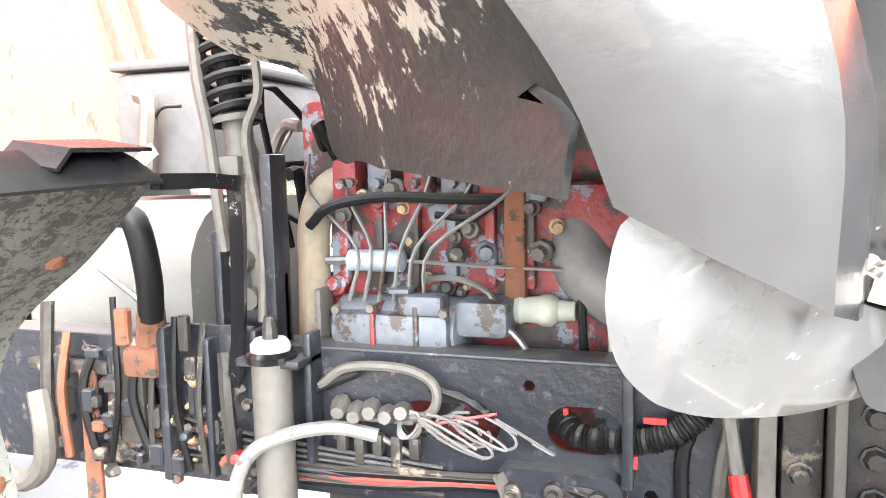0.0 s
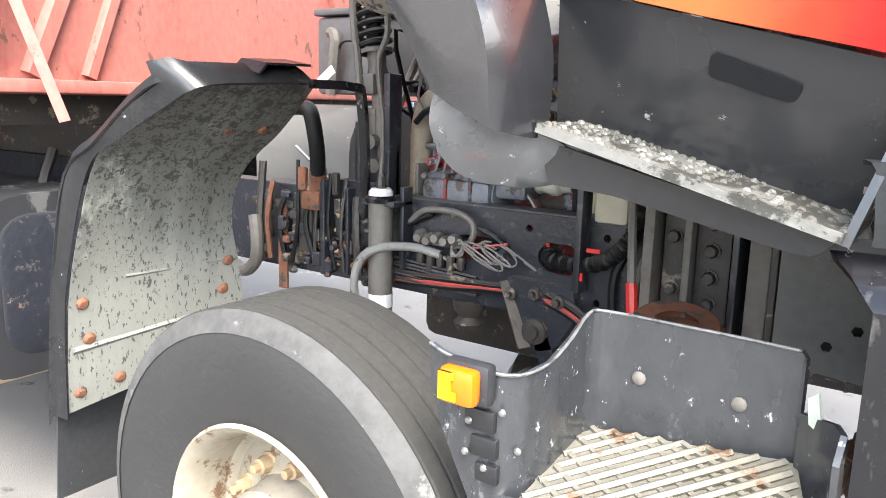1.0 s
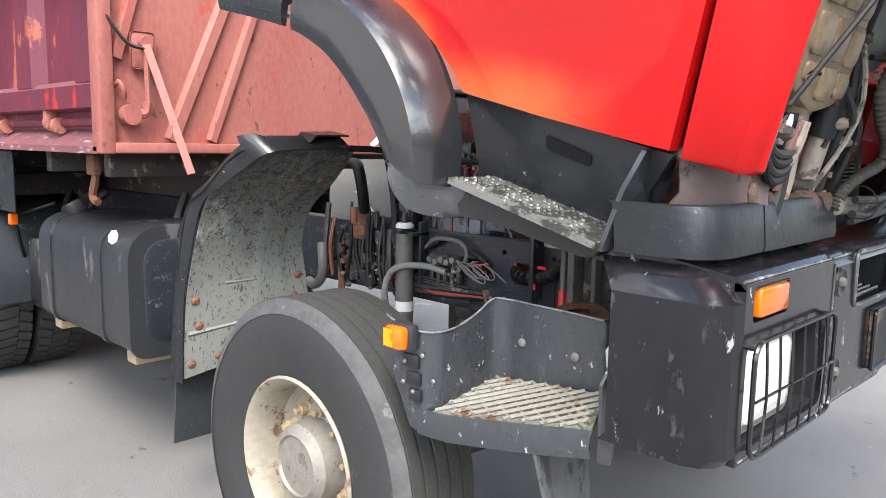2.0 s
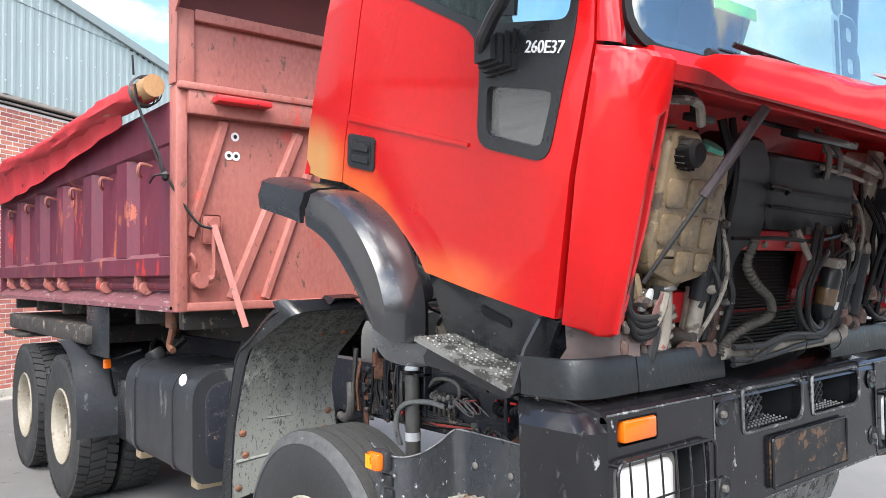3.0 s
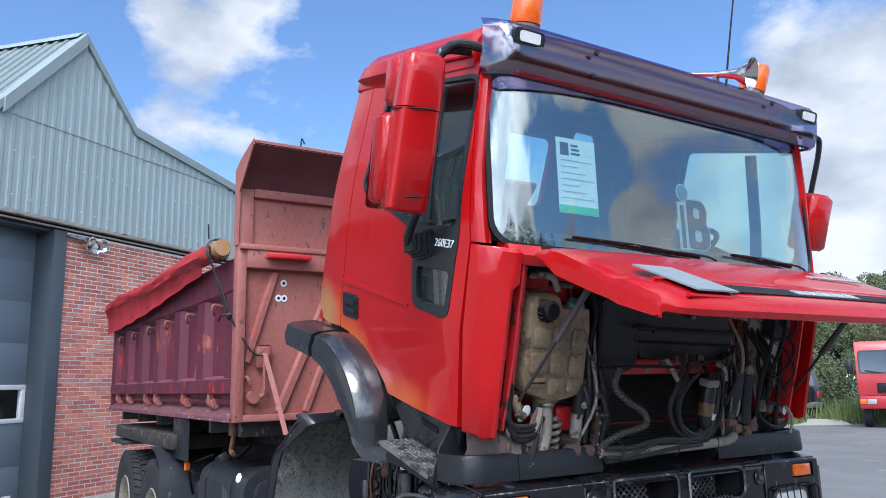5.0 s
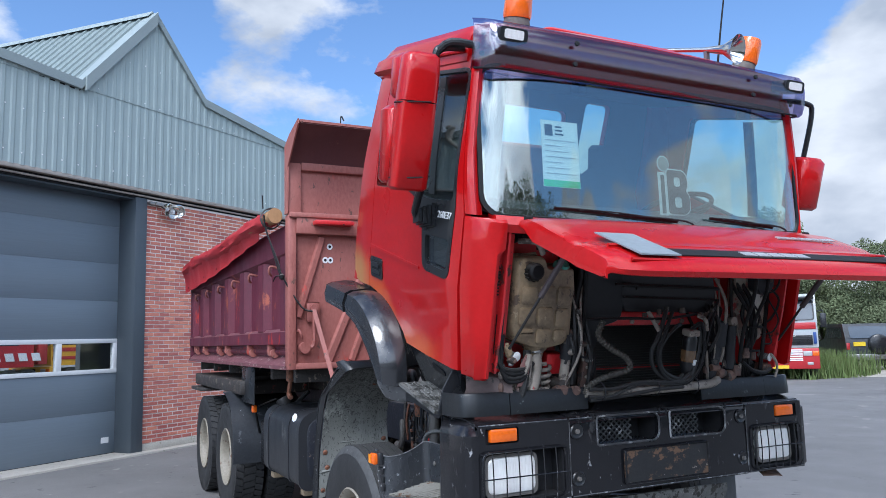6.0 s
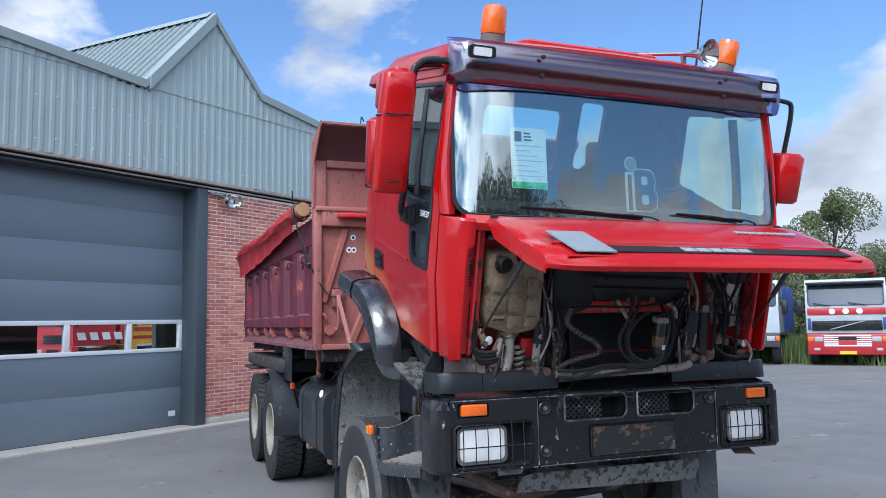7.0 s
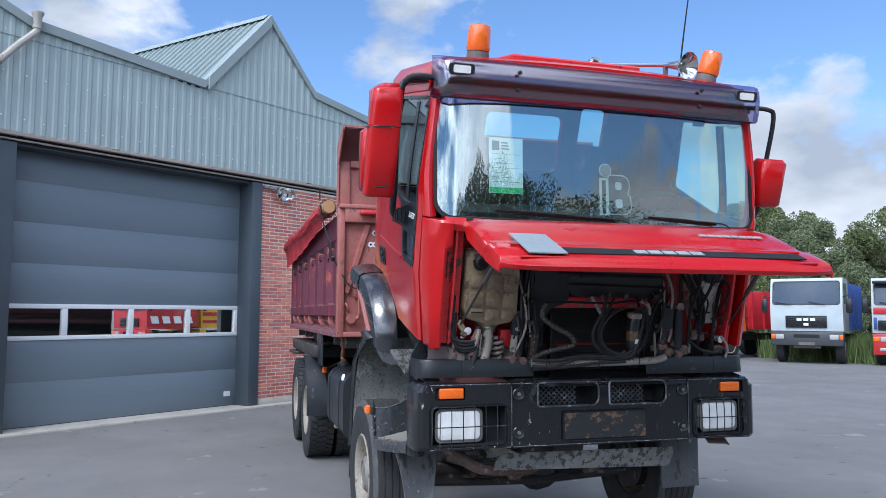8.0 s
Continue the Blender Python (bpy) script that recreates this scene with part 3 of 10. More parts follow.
def roof_slope(s0, z0, s1, z1, back):
    """Ribbed sheet running back from the gable, a little askew to the front."""
    ridge, low, at = [], [], 0.0
    while at < back:
        for step, lift in ((0.0, 0.0), (0.13, 0.0), (0.14, 0.04), (0.18, 0.04), (0.19, 0.0)):
            o = -at - step
            ridge.append(W(s0 + 0.13 * o, z0 + lift, o))
            low.append(W(s1 + 0.13 * o, z1 + lift, o))
        at += 0.2
    return sheet([ridge, low], 0.006)


roof = part("roof", roof_slope(0.1, 7.42, -1.35, 5.77, 9), ROOFING, smooth=20)
tagged(roof, "grey-green profiled steel roof slope of the gable", "roof", kind="structure")
part("ridge_cap", loft([[W(0.1 + 0.13 * o + ds, 7.47 + dz, o) for ds, dz in ((-0.1, -0.09), (0.0, 0.03), (0.09, -0.07), (0.0, 0.0))] for o in (0.05, -4.5, -9.0)]), FLASH, roof, "folded ridge flashing")
roof_b = part("roof_right", roof_slope(0.1, 7.42, 1.26, 6.19, 9), ROOFING, smooth=20)
tagged(roof_b, "grey-green profiled steel roof slope behind the gable", "roof", kind="structure")
roof_c = part("roof_flat", sheet([[W(-14, 5.7, -0.1), W(9, 4.2, -0.1)], [W(-14, 5.7, -9), W(9, 4.2, -9)]], 0.1), FLASH)
tagged(roof_c, "grey flat roof behind the parapet", "roof", kind="structure")

soffit = part("trim_soffit", wall_box(-14, 9, 4.275, 4.338, -0.05, 0.105, 0.004), mat("brown_weathered_board", (0.3, 0.26, 0.225), 0.7, col2=(0.4, 0.36, 0.32), stretch=(0.6, 0.6, 8), wear=(0.06, 0.05, 0.045), wear_amt=0.05, wear_scale=6))
tagged(soffit, "weathered brown board under the cladding", "fascia", kind="structure")

# the shadow gap below the board, put in as a solid black strip
part("dark_slot", wall_box(-14, 9, 4.19, 4.274, -0.05, 0.004), INK, soffit, "black strip for the shade in the slot under the board")
part("lower_batten", wall_box(-14, 9, 4.212, 4.238, 0.0045, 0.045, 0.004), bpy.data.materials["brown_weathered_board"], soffit)
column = part("column", merge(wall_box(DOOR_R, 0.1, 0, 4.19, -0.4, 0.03, 0.008), wall_box(-4.77, DOOR_L, 0, 4.19, -0.4, 0.03, 0.008), wall_box(DOOR_L, DOOR_R, DOOR_T, 4.19, -0.42, -0.04)), COLUMN)
tagged(column, "blue-grey painted steel door frame", "door frame", kind="structure")

room = part("workshop_inside", merge(wall_box(-14, 2.0, 0.0, 4.2, -9.2, -9.0), wall_box(5.6, 9, 0.0, 4.2, -9.2, -9.0), wall_box(2.0, 5.6, 3.2, 4.2, -9.2, -9.0), wall_box(-14.2, -14, 0, 4.2, -9, -0.3), wall_box(9, 9.2, 0, 4.2, -9, -0.3)), mat("inner_block_wall", (0.16, 0.16, 0.155), 0.9))
tagged(room, "plain dark walls inside the workshop with an open back door", "wall", kind="structure")

# sectional door: ribbed steel leaves and one glazed row
door = thing("door_1", "closed anthracite sectional workshop door with a glazed row", "door", kind="structure")
DOOR_ROWS = [(0.03, 0.69), (0.69, 1.31), (1.86, 2.47), (2.47, 3.09), (3.09, 3.71), (3.71, 4.16)]
for z0, z1 in DOOR_ROWS:
    bm = wall_box(DOOR_L, DOOR_R, z0 + 0.0008, z1 - 0.0008, -0.42, -0.36, 0.0025)
    part("door_panel", bm, DOOR, door)
for z in (0.69, 2.47, 3.09, 3.71):
    part("joint_seal", wall_box(DOOR_L, DOOR_R, z - 0.03, z + 0.03, -0.432, -0.405), HOSE, door)
part("threshold_seal", wall_box(DOOR_L, DOOR_R, 0.0, 0.035, -0.43, -0.355), HOSE, door)
MULLIONS = [DOOR_L, -3.33, -2.24, -1.17, DOOR_R]
frame_bits = [wall_box(DOOR_L, DOOR_R, 1.31, 1.375, -0.42, -0.345, 0.004), wall_box(DOOR_L, DOOR_R, 1.79, 1.86, -0.42, -0.345, 0.004)]
for i, s in enumerate(MULLIONS):
    wdt = 0.07 if i in (0, 4) else 0.045
    a, b = (s, s + wdt) if i == 0 else (s - wdt, s) if i == 4 else (s - wdt, s + wdt)
    frame_bits.append(wall_box(a, b, 1.37, 1.795, -0.42, -0.347, 0.004))
part("window_frame", merge(*frame_bits), WHITE, door, "white aluminium glazing frame")
for a, b in zip(MULLIONS, MULLIONS[1:]):
    p = part("pane", wall_box(a + 0.03, b - 0.03, 1.36, 1.81, -0.385, -0.38), DOOR_PANE, door)
    p.visible_shadow = False
part("sticker", wall_box(-0.38, -0.24, 0.2, 0.29, -0.36, -0.356), WHITE, door, "small white sticker")

kerb = part("concrete_edge", wall_box(-14, 9, -0.05, 0.03, -0.02, 0.22, 0.01), CONCRETE)
tagged(kerb, "pale concrete strip along the foot of the wall", "edge strip", kind="structure")
sill = part("door_sill", wall_box(DOOR_L, DOOR_R, -0.05, 0.028, -0.44, -0.02, 0.005), CONCRETE)
tagged(sill, "pale concrete sill under the door", "sill", kind="structure")
plinth = part("plinth", wall_box(0.1, 9, 0, 0.14, -0.02, 0.012, 0.004), CONCRETE)
tagged(plinth, "rendered plinth along the brick wall", "plinth", kind="structure")

flood = thing("floodlight", "double chrome-bodied floodlight on the brick wall", "floodlight")
for k, s in enumerate((0.36, 0.52, 0.66)):
    way = tuple(WALL_N * (1 - 0.3 * (k == 1)) + WALL_D * (0.35 - 0.4 * k) + Vector((0, 0, -0.3)))
    head = part("lamp_head", lathe([(0, 0), (0.035, 0.0), (0.07, 0.04), (0.115, 0.11), (0.12, 0.125), (0.105, 0.13), (0.08, 0.1), (0, 0.075)], way, W(s, 4.06 - 0.02 * (k % 2), 0.09), 18), CHROME, flood)
    part("bulb", lathe([(0, 0), (0.03, 0.0), (0.045, 0.03), (0.03, 0.06), (0, 0.07)], way, W(s, 4.06 - 0.02 * (k % 2), 0.09) + Vector(way).normalized() * 0.06, 12), WHITE, head)
part("bracket", wall_box(0.12, 0.56, 4.1, 4.15, -0.03, 0.08, 0.006), STEEL, flood)

pipe = part("downpipe", tube([W(-4.2, 6.02, 0.25), W(-4.2, 5.86, 0.25), W(-4.24, 5.78, 0.25), W(-4.45, 5.55, 0.25), W(-4.8, 5.1, 0.22), W(-4.9, 4.9, 0.2), W(-4.9, 3.0, 0.14), W(-4.9, 0.1, 0.14)], 0.05, 10, 3), mat("pale_pipe", (0.4, 0.37, 0.33), 0.6, wear=(0.2, 0.18, 0.16), wear_amt=0.1, wear_scale=5))
part("collar", lathe([(0.05, -0.1), (0.062, -0.1), (0.062, 0.08), (0.085, 0.12), (0.085, 0.15), (0.05, 0.15)], "z", W(-4.2, 5.96, 0.25), 14), pipe.data.materials[0], pipe)
tagged(pipe, "pale plastic rainwater downpipe on the cladding", "downpipe", kind="structure")


# ---- the tipper truck: chassis, wheels, load body ----
truck = thing("dump_truck", "red three-axle tipper truck with its cab tipped forward", "truck")
TILT = radians(14)
CAB = Matrix.Translation((1.40, 0, 1.45)) @ Matrix.Rotation(TILT, 4, "Y")


def C(u, y, w):
    return CAB @ Vector((u, y, w))


# frame rails: deep channels with holes
def rail(y, s):
    bm = panel([(-6.2, 0.93), (0.62, 0.93), (0.95, 0.9), (1.15, 0.9), (1.15, 1.16), (0.62, 1.2), (-6.2, 1.2)],
               lambda a, b, d: Vector((a, y + s * d, b)), 0.009,
               holes=[rounded(0.02, 0.2, 1.05, 1.12, 0.034), rounded(0.28, 0.4, 1.05, 1.13, 0.039)] + [[(x + 0.011 * math.cos(t), z + 0.011 * math.sin(t)) for t in (0, 1.05, 2.1, 3.14, 4.19, 5.24)] for x, z in ((0.25, 1.16), (0.47, 1.16), (0.5, 1.02), (0.45, 0.99), (-0.3, 1.13), (-0.33, 1.06), (-0.3, 0.99), (0.56, 1.08))])
    return merge(bm, box(-6.2, 0.95, min(y, y + s * 0.08), max(y, y + s * 0.08), 1.198, 1.207, 0.003), box(-6.2, 0.95, min(y, y + s * 0.08), max(y, y + s * 0.08), 0.925, 0.934, 0.003))


lay(x=0.078, z=0.035)
part("frame_rail", rail(-0.49, 1), FRAME, truck)
part("frame_rail", rail(0.49, -1), FRAME, truck)
for x in (-6.1, -4.3, -2.4, -1.0, 0.9):
    part("cross_member", box(x - 0.06, x + 0.06, -0.48, 0.48, 0.95, 1.15, 0.01), GRIME, truck)
part("sub_frame", merge(box(-6.3, -1.1, -0.49, -0.41, 1.21, 1.4, 0.01), box(-6.3, -1.1, 0.41, 0.49, 1.21, 1.4, 0.01)), GRIME, truck)

lay()


# wheels
def tyre_profile(w, r):
    h = w / 2
    return [(0.276, -h * 0.72), (0.288, -h * 0.86), (0.36, -h * 0.97), (0.43, -h), (r - 0.055, -h * 0.97), (r - 0.02, -h * 0.88), (r - 0.006, -h * 0.8)]


def wheel(r=0.545, w=0.31, lugs=False, deep=0.12):
    """A wheel about the y axis with its outside at -y."""
    e = new("wheel")
    half = tyre_profile(w, r)
    part("tyre", lathe(half + [(q, -y) for q, y in reversed(half)], "y", (0, 0, 0), 64), RUBBER, e)
    part("shoulder", merge(*(lathe([(r - 0.05, s * -w / 2 * 0.975), (r - 0.018, s * -w / 2 * 0.895), (r - 0.004, s * -w / 2 * 0.8), (r - 0.02, s * -w / 2 * 0.7)], "y", (0, 0, 0), 64) for s in (1, -1))), WHITEWALL if not lugs else RUBBER, e, "scuffed pale tyre shoulder" if not lugs else "")
    if lugs:
        bits = [lathe([(r - 0.03, -w * 0.42), (r - 0.018, -w * 0.4), (r - 0.018, w * 0.4), (r - 0.03, w * 0.42)], "y", (0, 0, 0), 48)]
        for k in range(46):
            for j, (y0, y1, tw) in enumerate(((-0.46, -0.2, 0.34), (-0.185, 0.185, -0.2), (0.2, 0.46, 0.34))):
                b = box(-0.029, 0.029, y0 * w, y1 * w, r - 0.022, r + 0.004)
                for v in b.verts:
                    v.co.x += (v.co.y - (y0 + y1) / 2 * w) * tw
                b.transform(Matrix.Rotation(math.tau * (k + 0.5 * (j == 1)) / 46, 4, "Y"))
                bits.append(b)
        part("tread", merge(*bits), RUBBER, e, "deep block tread")
    else:
        prof, y = [], -w * 0.4
        for k in range(5):
            y0 = -w * 0.4 + k * w * 0.8 / 5
            y1 = y0 + w * 0.8 / 5
            prof += [(r - 0.012, y0 + 0.003), (r, y0 + 0.006), (r, y1 - 0.006), (r - 0.012, y1 - 0.003)]
        part("tread", lathe(prof, "y", (0, 0, 0), 64), TREAD, e, "dusty ribbed tread")
    h = w / 2
    out = -h * 0.9
    rimp = [(0.275, h * 0.8), (0.275, out + 0.03), (0.294, out), (0.286, out - 0.008), (0.272, out + 0.004), (0.26, out + 0.03), (0.252, out + deep * 0.5), (0.248, out + deep), (0.23, out + deep + 0.02), (0.19, out + deep), (0.14, out + deep - 0.02), (0.13, out + deep)]
    part("rim", lathe(rimp, "y", (0, 0, 0), 48), RIM, e)
    part("hub", lathe([(0.15, out + deep), (0.138, out + deep - 0.03), (0.13, out + deep - 0.09), (0.1, out + deep - 0.115), (0.095, out + deep - 0.105), (0.0, out + deep - 0.11)], "y", (0, 0, 0), 32), HUB, e)
    part("brake_drum", lathe([(0, out + deep + 0.01), (0.2, out + deep + 0.02), (0.21, h * 0.9), (0, h * 0.9)], "y", (0, 0, 0), 24), GRIME, e)
    nut = None
    for k in range(10):
        a = math.tau * (k + 0.3) / 10
        p = (0.168 * math.cos(a), out + deep - 0.012, 0.168 * math.sin(a))
        if nut is None:
            nut = part("wheel_nut", lathe([(0, -0.045), (0.011, -0.045), (0.011, -0.028), (0.019, -0.026), (0.021, 0.0), (0.026, 0.004), (0.026, 0.01), (0, 0.01)], "y", (0, 0, 0), 8), NUT, e)
            nut.location = p
        else:
            o = new("wheel_nut", nut.data)
            o.parent, o.location = e, p
    return e


front = wheel()
front.parent, front.location = truck, (0.105, -1.105, 0.545)
copy_thing(front, pose(0.105, 1.105, 0.545, 0, 0, 180))
rear = wheel(0.55, 0.30, True, 0.17)
rear.parent, rear.location = truck, (-3.74, -1.12, 0.55)
copy_thing(rear, pose(-5.07, -1.12, 0.55, 0, 40, 0))
for x in (-3.74, -5.07):
    copy_thing(rear, pose(x, -0.79, 0.55, 0, 15, 180))
    copy_thing(rear, pose(x, 0.79, 0.55))
    copy_thing(rear, pose(x, 1.12, 0.55, 0, 0, 180))
for x in (-3.74, -5.07):
    part("rear_axle", merge(tube([(x, -0.95, 0.55), (x, 0.95, 0.55)], 0.09, 12, 0), lathe([(0, -0.22), (0.15, -0.15), (0.21, 0), (0.15, 0.15), (0, 0.22)], "x", (x, 0, 0.55), 16)), GRIME, truck)
lay(x=0.1)
part("front_axle", merge(box(-0.06, 0.06, -0.75, 0.75, 0.44, 0.56, 0.02), lathe([(0, -0.2), (0.13, -0.12), (0.17, 0), (0.13, 0.12), (0, 0.2)], "x", (0.02, 0.15, 0.52), 16), tube([(0, -0.95, 0.545), (0, 0.95, 0.545)], 0.07, 12, 0)), GRIME, truck)

# leaf springs
for y in (-0.46, 0.46):
    leaves = []
    for k in range(6):
        half = 0.86 - 0.11 * k
        pts = [Vector((x, y, 0.64 - 0.018 * k + 0.14 * (x / 0.86) ** 2)) for x in steps(-half, half, 10)]
        leaves.append(loft([[p + Vector((0, dy, dz)) for dy, dz in ((-0.045, -0.007), (0.045, -0.007), (0.045, 0.007), (-0.045, 0.007))] for p in pts]))
    part("leaf_spring", merge(*leaves), GRIME, truck)
lay()
for y in (-0.46, 0.46):
    part("rear_spring", merge(*[loft([[Vector((-4.3 + x, y * 1.0 + dy, 0.78 - 0.02 * k + 0.1 * (1 - (x / 0.7) ** 2) + dz)) for dy, dz in ((-0.05, -0.008), (0.05, -0.008), (0.05, 0.008), (-0.05, 0.008))] for x in steps(-0.7 + 0.08 * k, 0.7 - 0.08 * k, 8)]) for k in range(6)]), GRIME, truck)

# load body: right side in maroon, front board in faded red
lay(-0.212, 0, 0, 0.96, 0.955, 1.013)
SIDE_Y, BX0, BX1, BZ0, BZT = 1.30, -6.5, -1.20, 1.49, 2.65
for s in (-1, 1):
    Y = s * SIDE_Y
    lo, hi = sorted((Y, Y - s * 0.02))
    part("side_lip", loft([[Vector((x, Y + s * 0.005, BZ0)), Vector((x, Y + s * 0.005, BZ0 + 0.03)), Vector((x, Y - s * 0.11, BZ0 + 0.11)), Vector((x, Y - s * 0.13, BZ0))] for x in (BX0, BX1)]), LIP, truck, "scraped bare lower lip")
    part("hinge_tube", tube([(BX0 + 0.1, Y - s * 0.07, 1.63), (BX1 - 0.05, Y - s * 0.07, 1.63)], 0.022, 8, 0), MAROON, truck)
    for k, x in enumerate((-6.1, -5.4, -4.4, -3.9, -2.75, -1.9)):
        part("hinge_lug", merge(lathe([(0, -0.02), (0.045, -0.02), (0.045, 0.02), (0, 0.02)], "x", (x, Y - s * 0.05, 1.63), 12), box(x - 0.025, x + 0.025, *sorted((Y - s * 0.08, Y - s * 0.01)), 1.6, 1.7, 0.008), lathe([(0, -0.02), (0.04, -0.02), (0.04, 0.02), (0, 0.02)], "x", (x + 0.09, Y - s * 0.05, 1.615), 12)), SALMON, truck)
    part("lower_rail", loft([[Vector((x, Y - s * 0.1, 1.67)), Vector((x, Y, 1.69)), Vector((x, Y, 1.79)), Vector((x, Y - s * 0.03, 1.815)), Vector((x, Y - s * 0.1, 1.82))] for x in (BX0 + 0.02, BX1)]), MAROON, truck)
    part("side_panel", box(BX0, BX1, *sorted((Y - s * 0.1, Y - s * 0.07)), 1.6, 2.45), MAROON, truck)
    part("upper_rail", loft([[Vector((x, Y - s * 0.1, 2.36)), Vector((x, Y - s * 0.01, 2.42)), Vector((x, Y - s * 0.005, 2.6)), Vector((x, Y - s * 0.02, BZT)), Vector((x, Y - s * 0.1, BZT))] for x in (BX0, BX1)]), MAROON, truck)
    for k in range(7):
        x = -1.33 - k * 0.83
        rib = panel([(x - 0.17, 0), (x - 0.11, 0.065), (x + 0.11, 0.065), (x + 0.17, 0)], lambda a, b, d: Vector((a, Y - s * (0.07 - b), 1.8 + d)), 0.6)
        part("side_rib", rib, MAROON, truck)
        if k < 6:
            part("tarp_hook", tube([(x - 0.42, Y - s * 0.07, 2.34), (x - 0.42, Y + s * 0.005, 2.35), (x - 0.44, Y + s * 0.01, 2.3), (x - 0.48, Y - s * 0.02, 2.28)], 0.012, 6, 3), SALMON, truck)
part("load_floor", box(BX0, BX1, -1.2, 1.2, 1.49, 1.56, 0.006), GRIME, truck)
part("tailgate", box(BX0 - 0.06, BX0, -1.28, 1.28, 1.5, 2.65, 0.01), MAROON, truck)
for x in (-6.2, -5.2, -4.2, -3.2, -2.2, -1.4):
    part("floor_bearer", box(x - 0.04, x + 0.04, -1.18, 1.18, 1.38, 1.49, 0.008), GRIME, truck)

BXF = -1.17
board = part("front_board", box(BXF - 0.04, BXF - 0.02, -1.29, 1.29, 1.49, 3.2), SALMON, truck)
for s in (-1, 1):
    part("corner_post", merge(box(BXF - 0.08, BXF + 0.03, *sorted((s * 1.235, s * 1.305)), 1.49, 2.72, 0.012), box(BXF - 0.05, BXF + 0.02, *sorted((s * 1.19, s * 1.3)), 2.7, 3.16, 0.01)), SALMON, board)
part("board_foot", box(BXF - 0.03, BXF + 0.035, -1.24, 1.24, 1.495, 1.54, 0.006), SALMON, board)
part("ledge", merge(box(BXF - 0.03, BXF + 0.05, -1.24, 1.24, 2.56, 2.70, 0.012), box(BXF - 0.03, BXF + 0.065, -1.3, 1.3, 2.69, 2.73, 0.01)), SALMON, board)
part("step_bar", box(BXF + 0.04, BXF + 0.14, -1.1, -0.76, 2.63, 2.665, 0.008), RED_DULL, board)
part("top_frame", merge(box(BXF - 0.02, BXF + 0.025, -1.19, 1.19, 3.08, 3.17, 0.008), box(BXF - 0.02, BXF + 0.02, -0.04, 0.04, 2.72, 3.1, 0.006)), SALMON, board)


def brace(y0, z0, y1, z1, wide):
    """A pressed diagonal stiffener on the front board."""
    a, b = Vector((0, y0, z0)), Vector((0, y1, z1))
    along = (b - a).normalized()
    side = Vector((0, -along.z, along.y)) * wide
    rings = []
    for p in (a, b):
        rings.append([p + side * k + Vector((BXF + d, 0, 0)) for k, d in ((-1, -0.022), (-0.7, 0.004), (-0.55, 0.01), (0.55, 0.01), (0.7, 0.004), (1, -0.022))])
    return loft(rings)


for s in (1, -1):
    for (y0, z0, y1, z1, wd) in ((-1.21, 1.9, -1.0, 2.54, 0.034), (-0.95, 1.55, -0.5, 2.52, 0.042), (-0.74, 1.55, -0.34, 2.52, 0.03)):
        part("brace", brace(s * y0, z0, s * y1, z1, wd), SALMON, board)
part("canopy", loft([[Vector((BXF - 0.04, y, 3.14)), Vector((BXF + 0.0, y, 3.14)), Vector((BXF + 0.12, y, 3.3)), Vector((BXF + 0.36, y, 3.385)), Vector((BXF + 0.36, y, 3.405)), Vector((BXF + 0.1, y, 3.33)), Vector((BXF - 0.04, y, 3.28))] for y in (-1.3, 1.3)]), SALMON, board, "overhanging cab guard with a dark underside")
# thin sheet whose dark maroon stands for the shade under the overhang
part("canopy_lining", sheet([[(BXF + 0.004, y, 3.12) for y in (-1.29, 1.29)], [(BXF + 0.124, y, 3.285) for y in (-1.29, 1.29)], [(BXF + 0.355, y, 3.38) for y in (-1.29, 1.29)]], 0.004), mat("shaded_maroon", (0.085, 0.03, 0.033), 0.6, col2=(0.14, 0.05, 0.045), wear=(0.2, 0.1, 0.08), wear_amt=0.0, wear_scale=5), board, "underside coloured dark for the shade of the overhang")
part("canopy_wire", tube([(BXF + 0.35, -0.95, 3.4), (BXF + 0.34, -0.94, 3.47), (BXF + 0.35, -0.92, 3.43)], 0.006, 6, 3), HOSE, board)
for s in (-1, 1):
    part("canopy_cheek", panel([(BXF - 0.05, 2.72), (BXF + 0.03, 2.72), (BXF + 0.05, 3.1), (BXF + 0.36, 3.37), (BXF + 0.36, 3.41), (BXF + 0.1, 3.345), (BXF - 0.05, 3.28)], lambda a, b, d: Vector((a, s * (1.305 + d), b)), 0.012), SALMON, board)
for y, z in ((-0.93, 2.47), (-0.97, 2.36), (-0.925, 2.36)):
    part("drain_ring", lathe([(0.013, 0), (0.026, 0), (0.026, 0.004), (0.012, 0.004)], "x", (BXF - 0.018, y, z), 12), WHITE, board)
    part("drain_hole", lathe([(0, 0.0035), (0.015, 0.0035), (0.015, 0)], "x", (BXF - 0.018, y, z), 12), INK, board)
# lever gear on the board
part("lever", merge(tube([(BXF + 0.03, -1.16, 1.66), (BXF + 0.04, -1.1, 1.67), (BXF + 0.05, -1.09, 1.72)], 0.022, 8, 3), tube([(BXF + 0.05, -1.09, 1.7), (BXF + 0.05, -1.095, 1.97)], 0.013, 8, 0), lathe([(0, -0.03), (0.045, -0.03), (0.045, 0.03), (0, 0.03)], "x", (BXF + 0.03, -1.17, 1.66), 12), lathe([(0, -0.02), (0.03, -0.02), (0.03, 0.03), (0, 0.03)], "x", (BXF + 0.03, -1.09, 1.97), 12), box(BXF, BXF + 0.02, -1.15, -1.03, 1.86, 2.02, 0.02)), SALMON, board, "rusty locking lever")
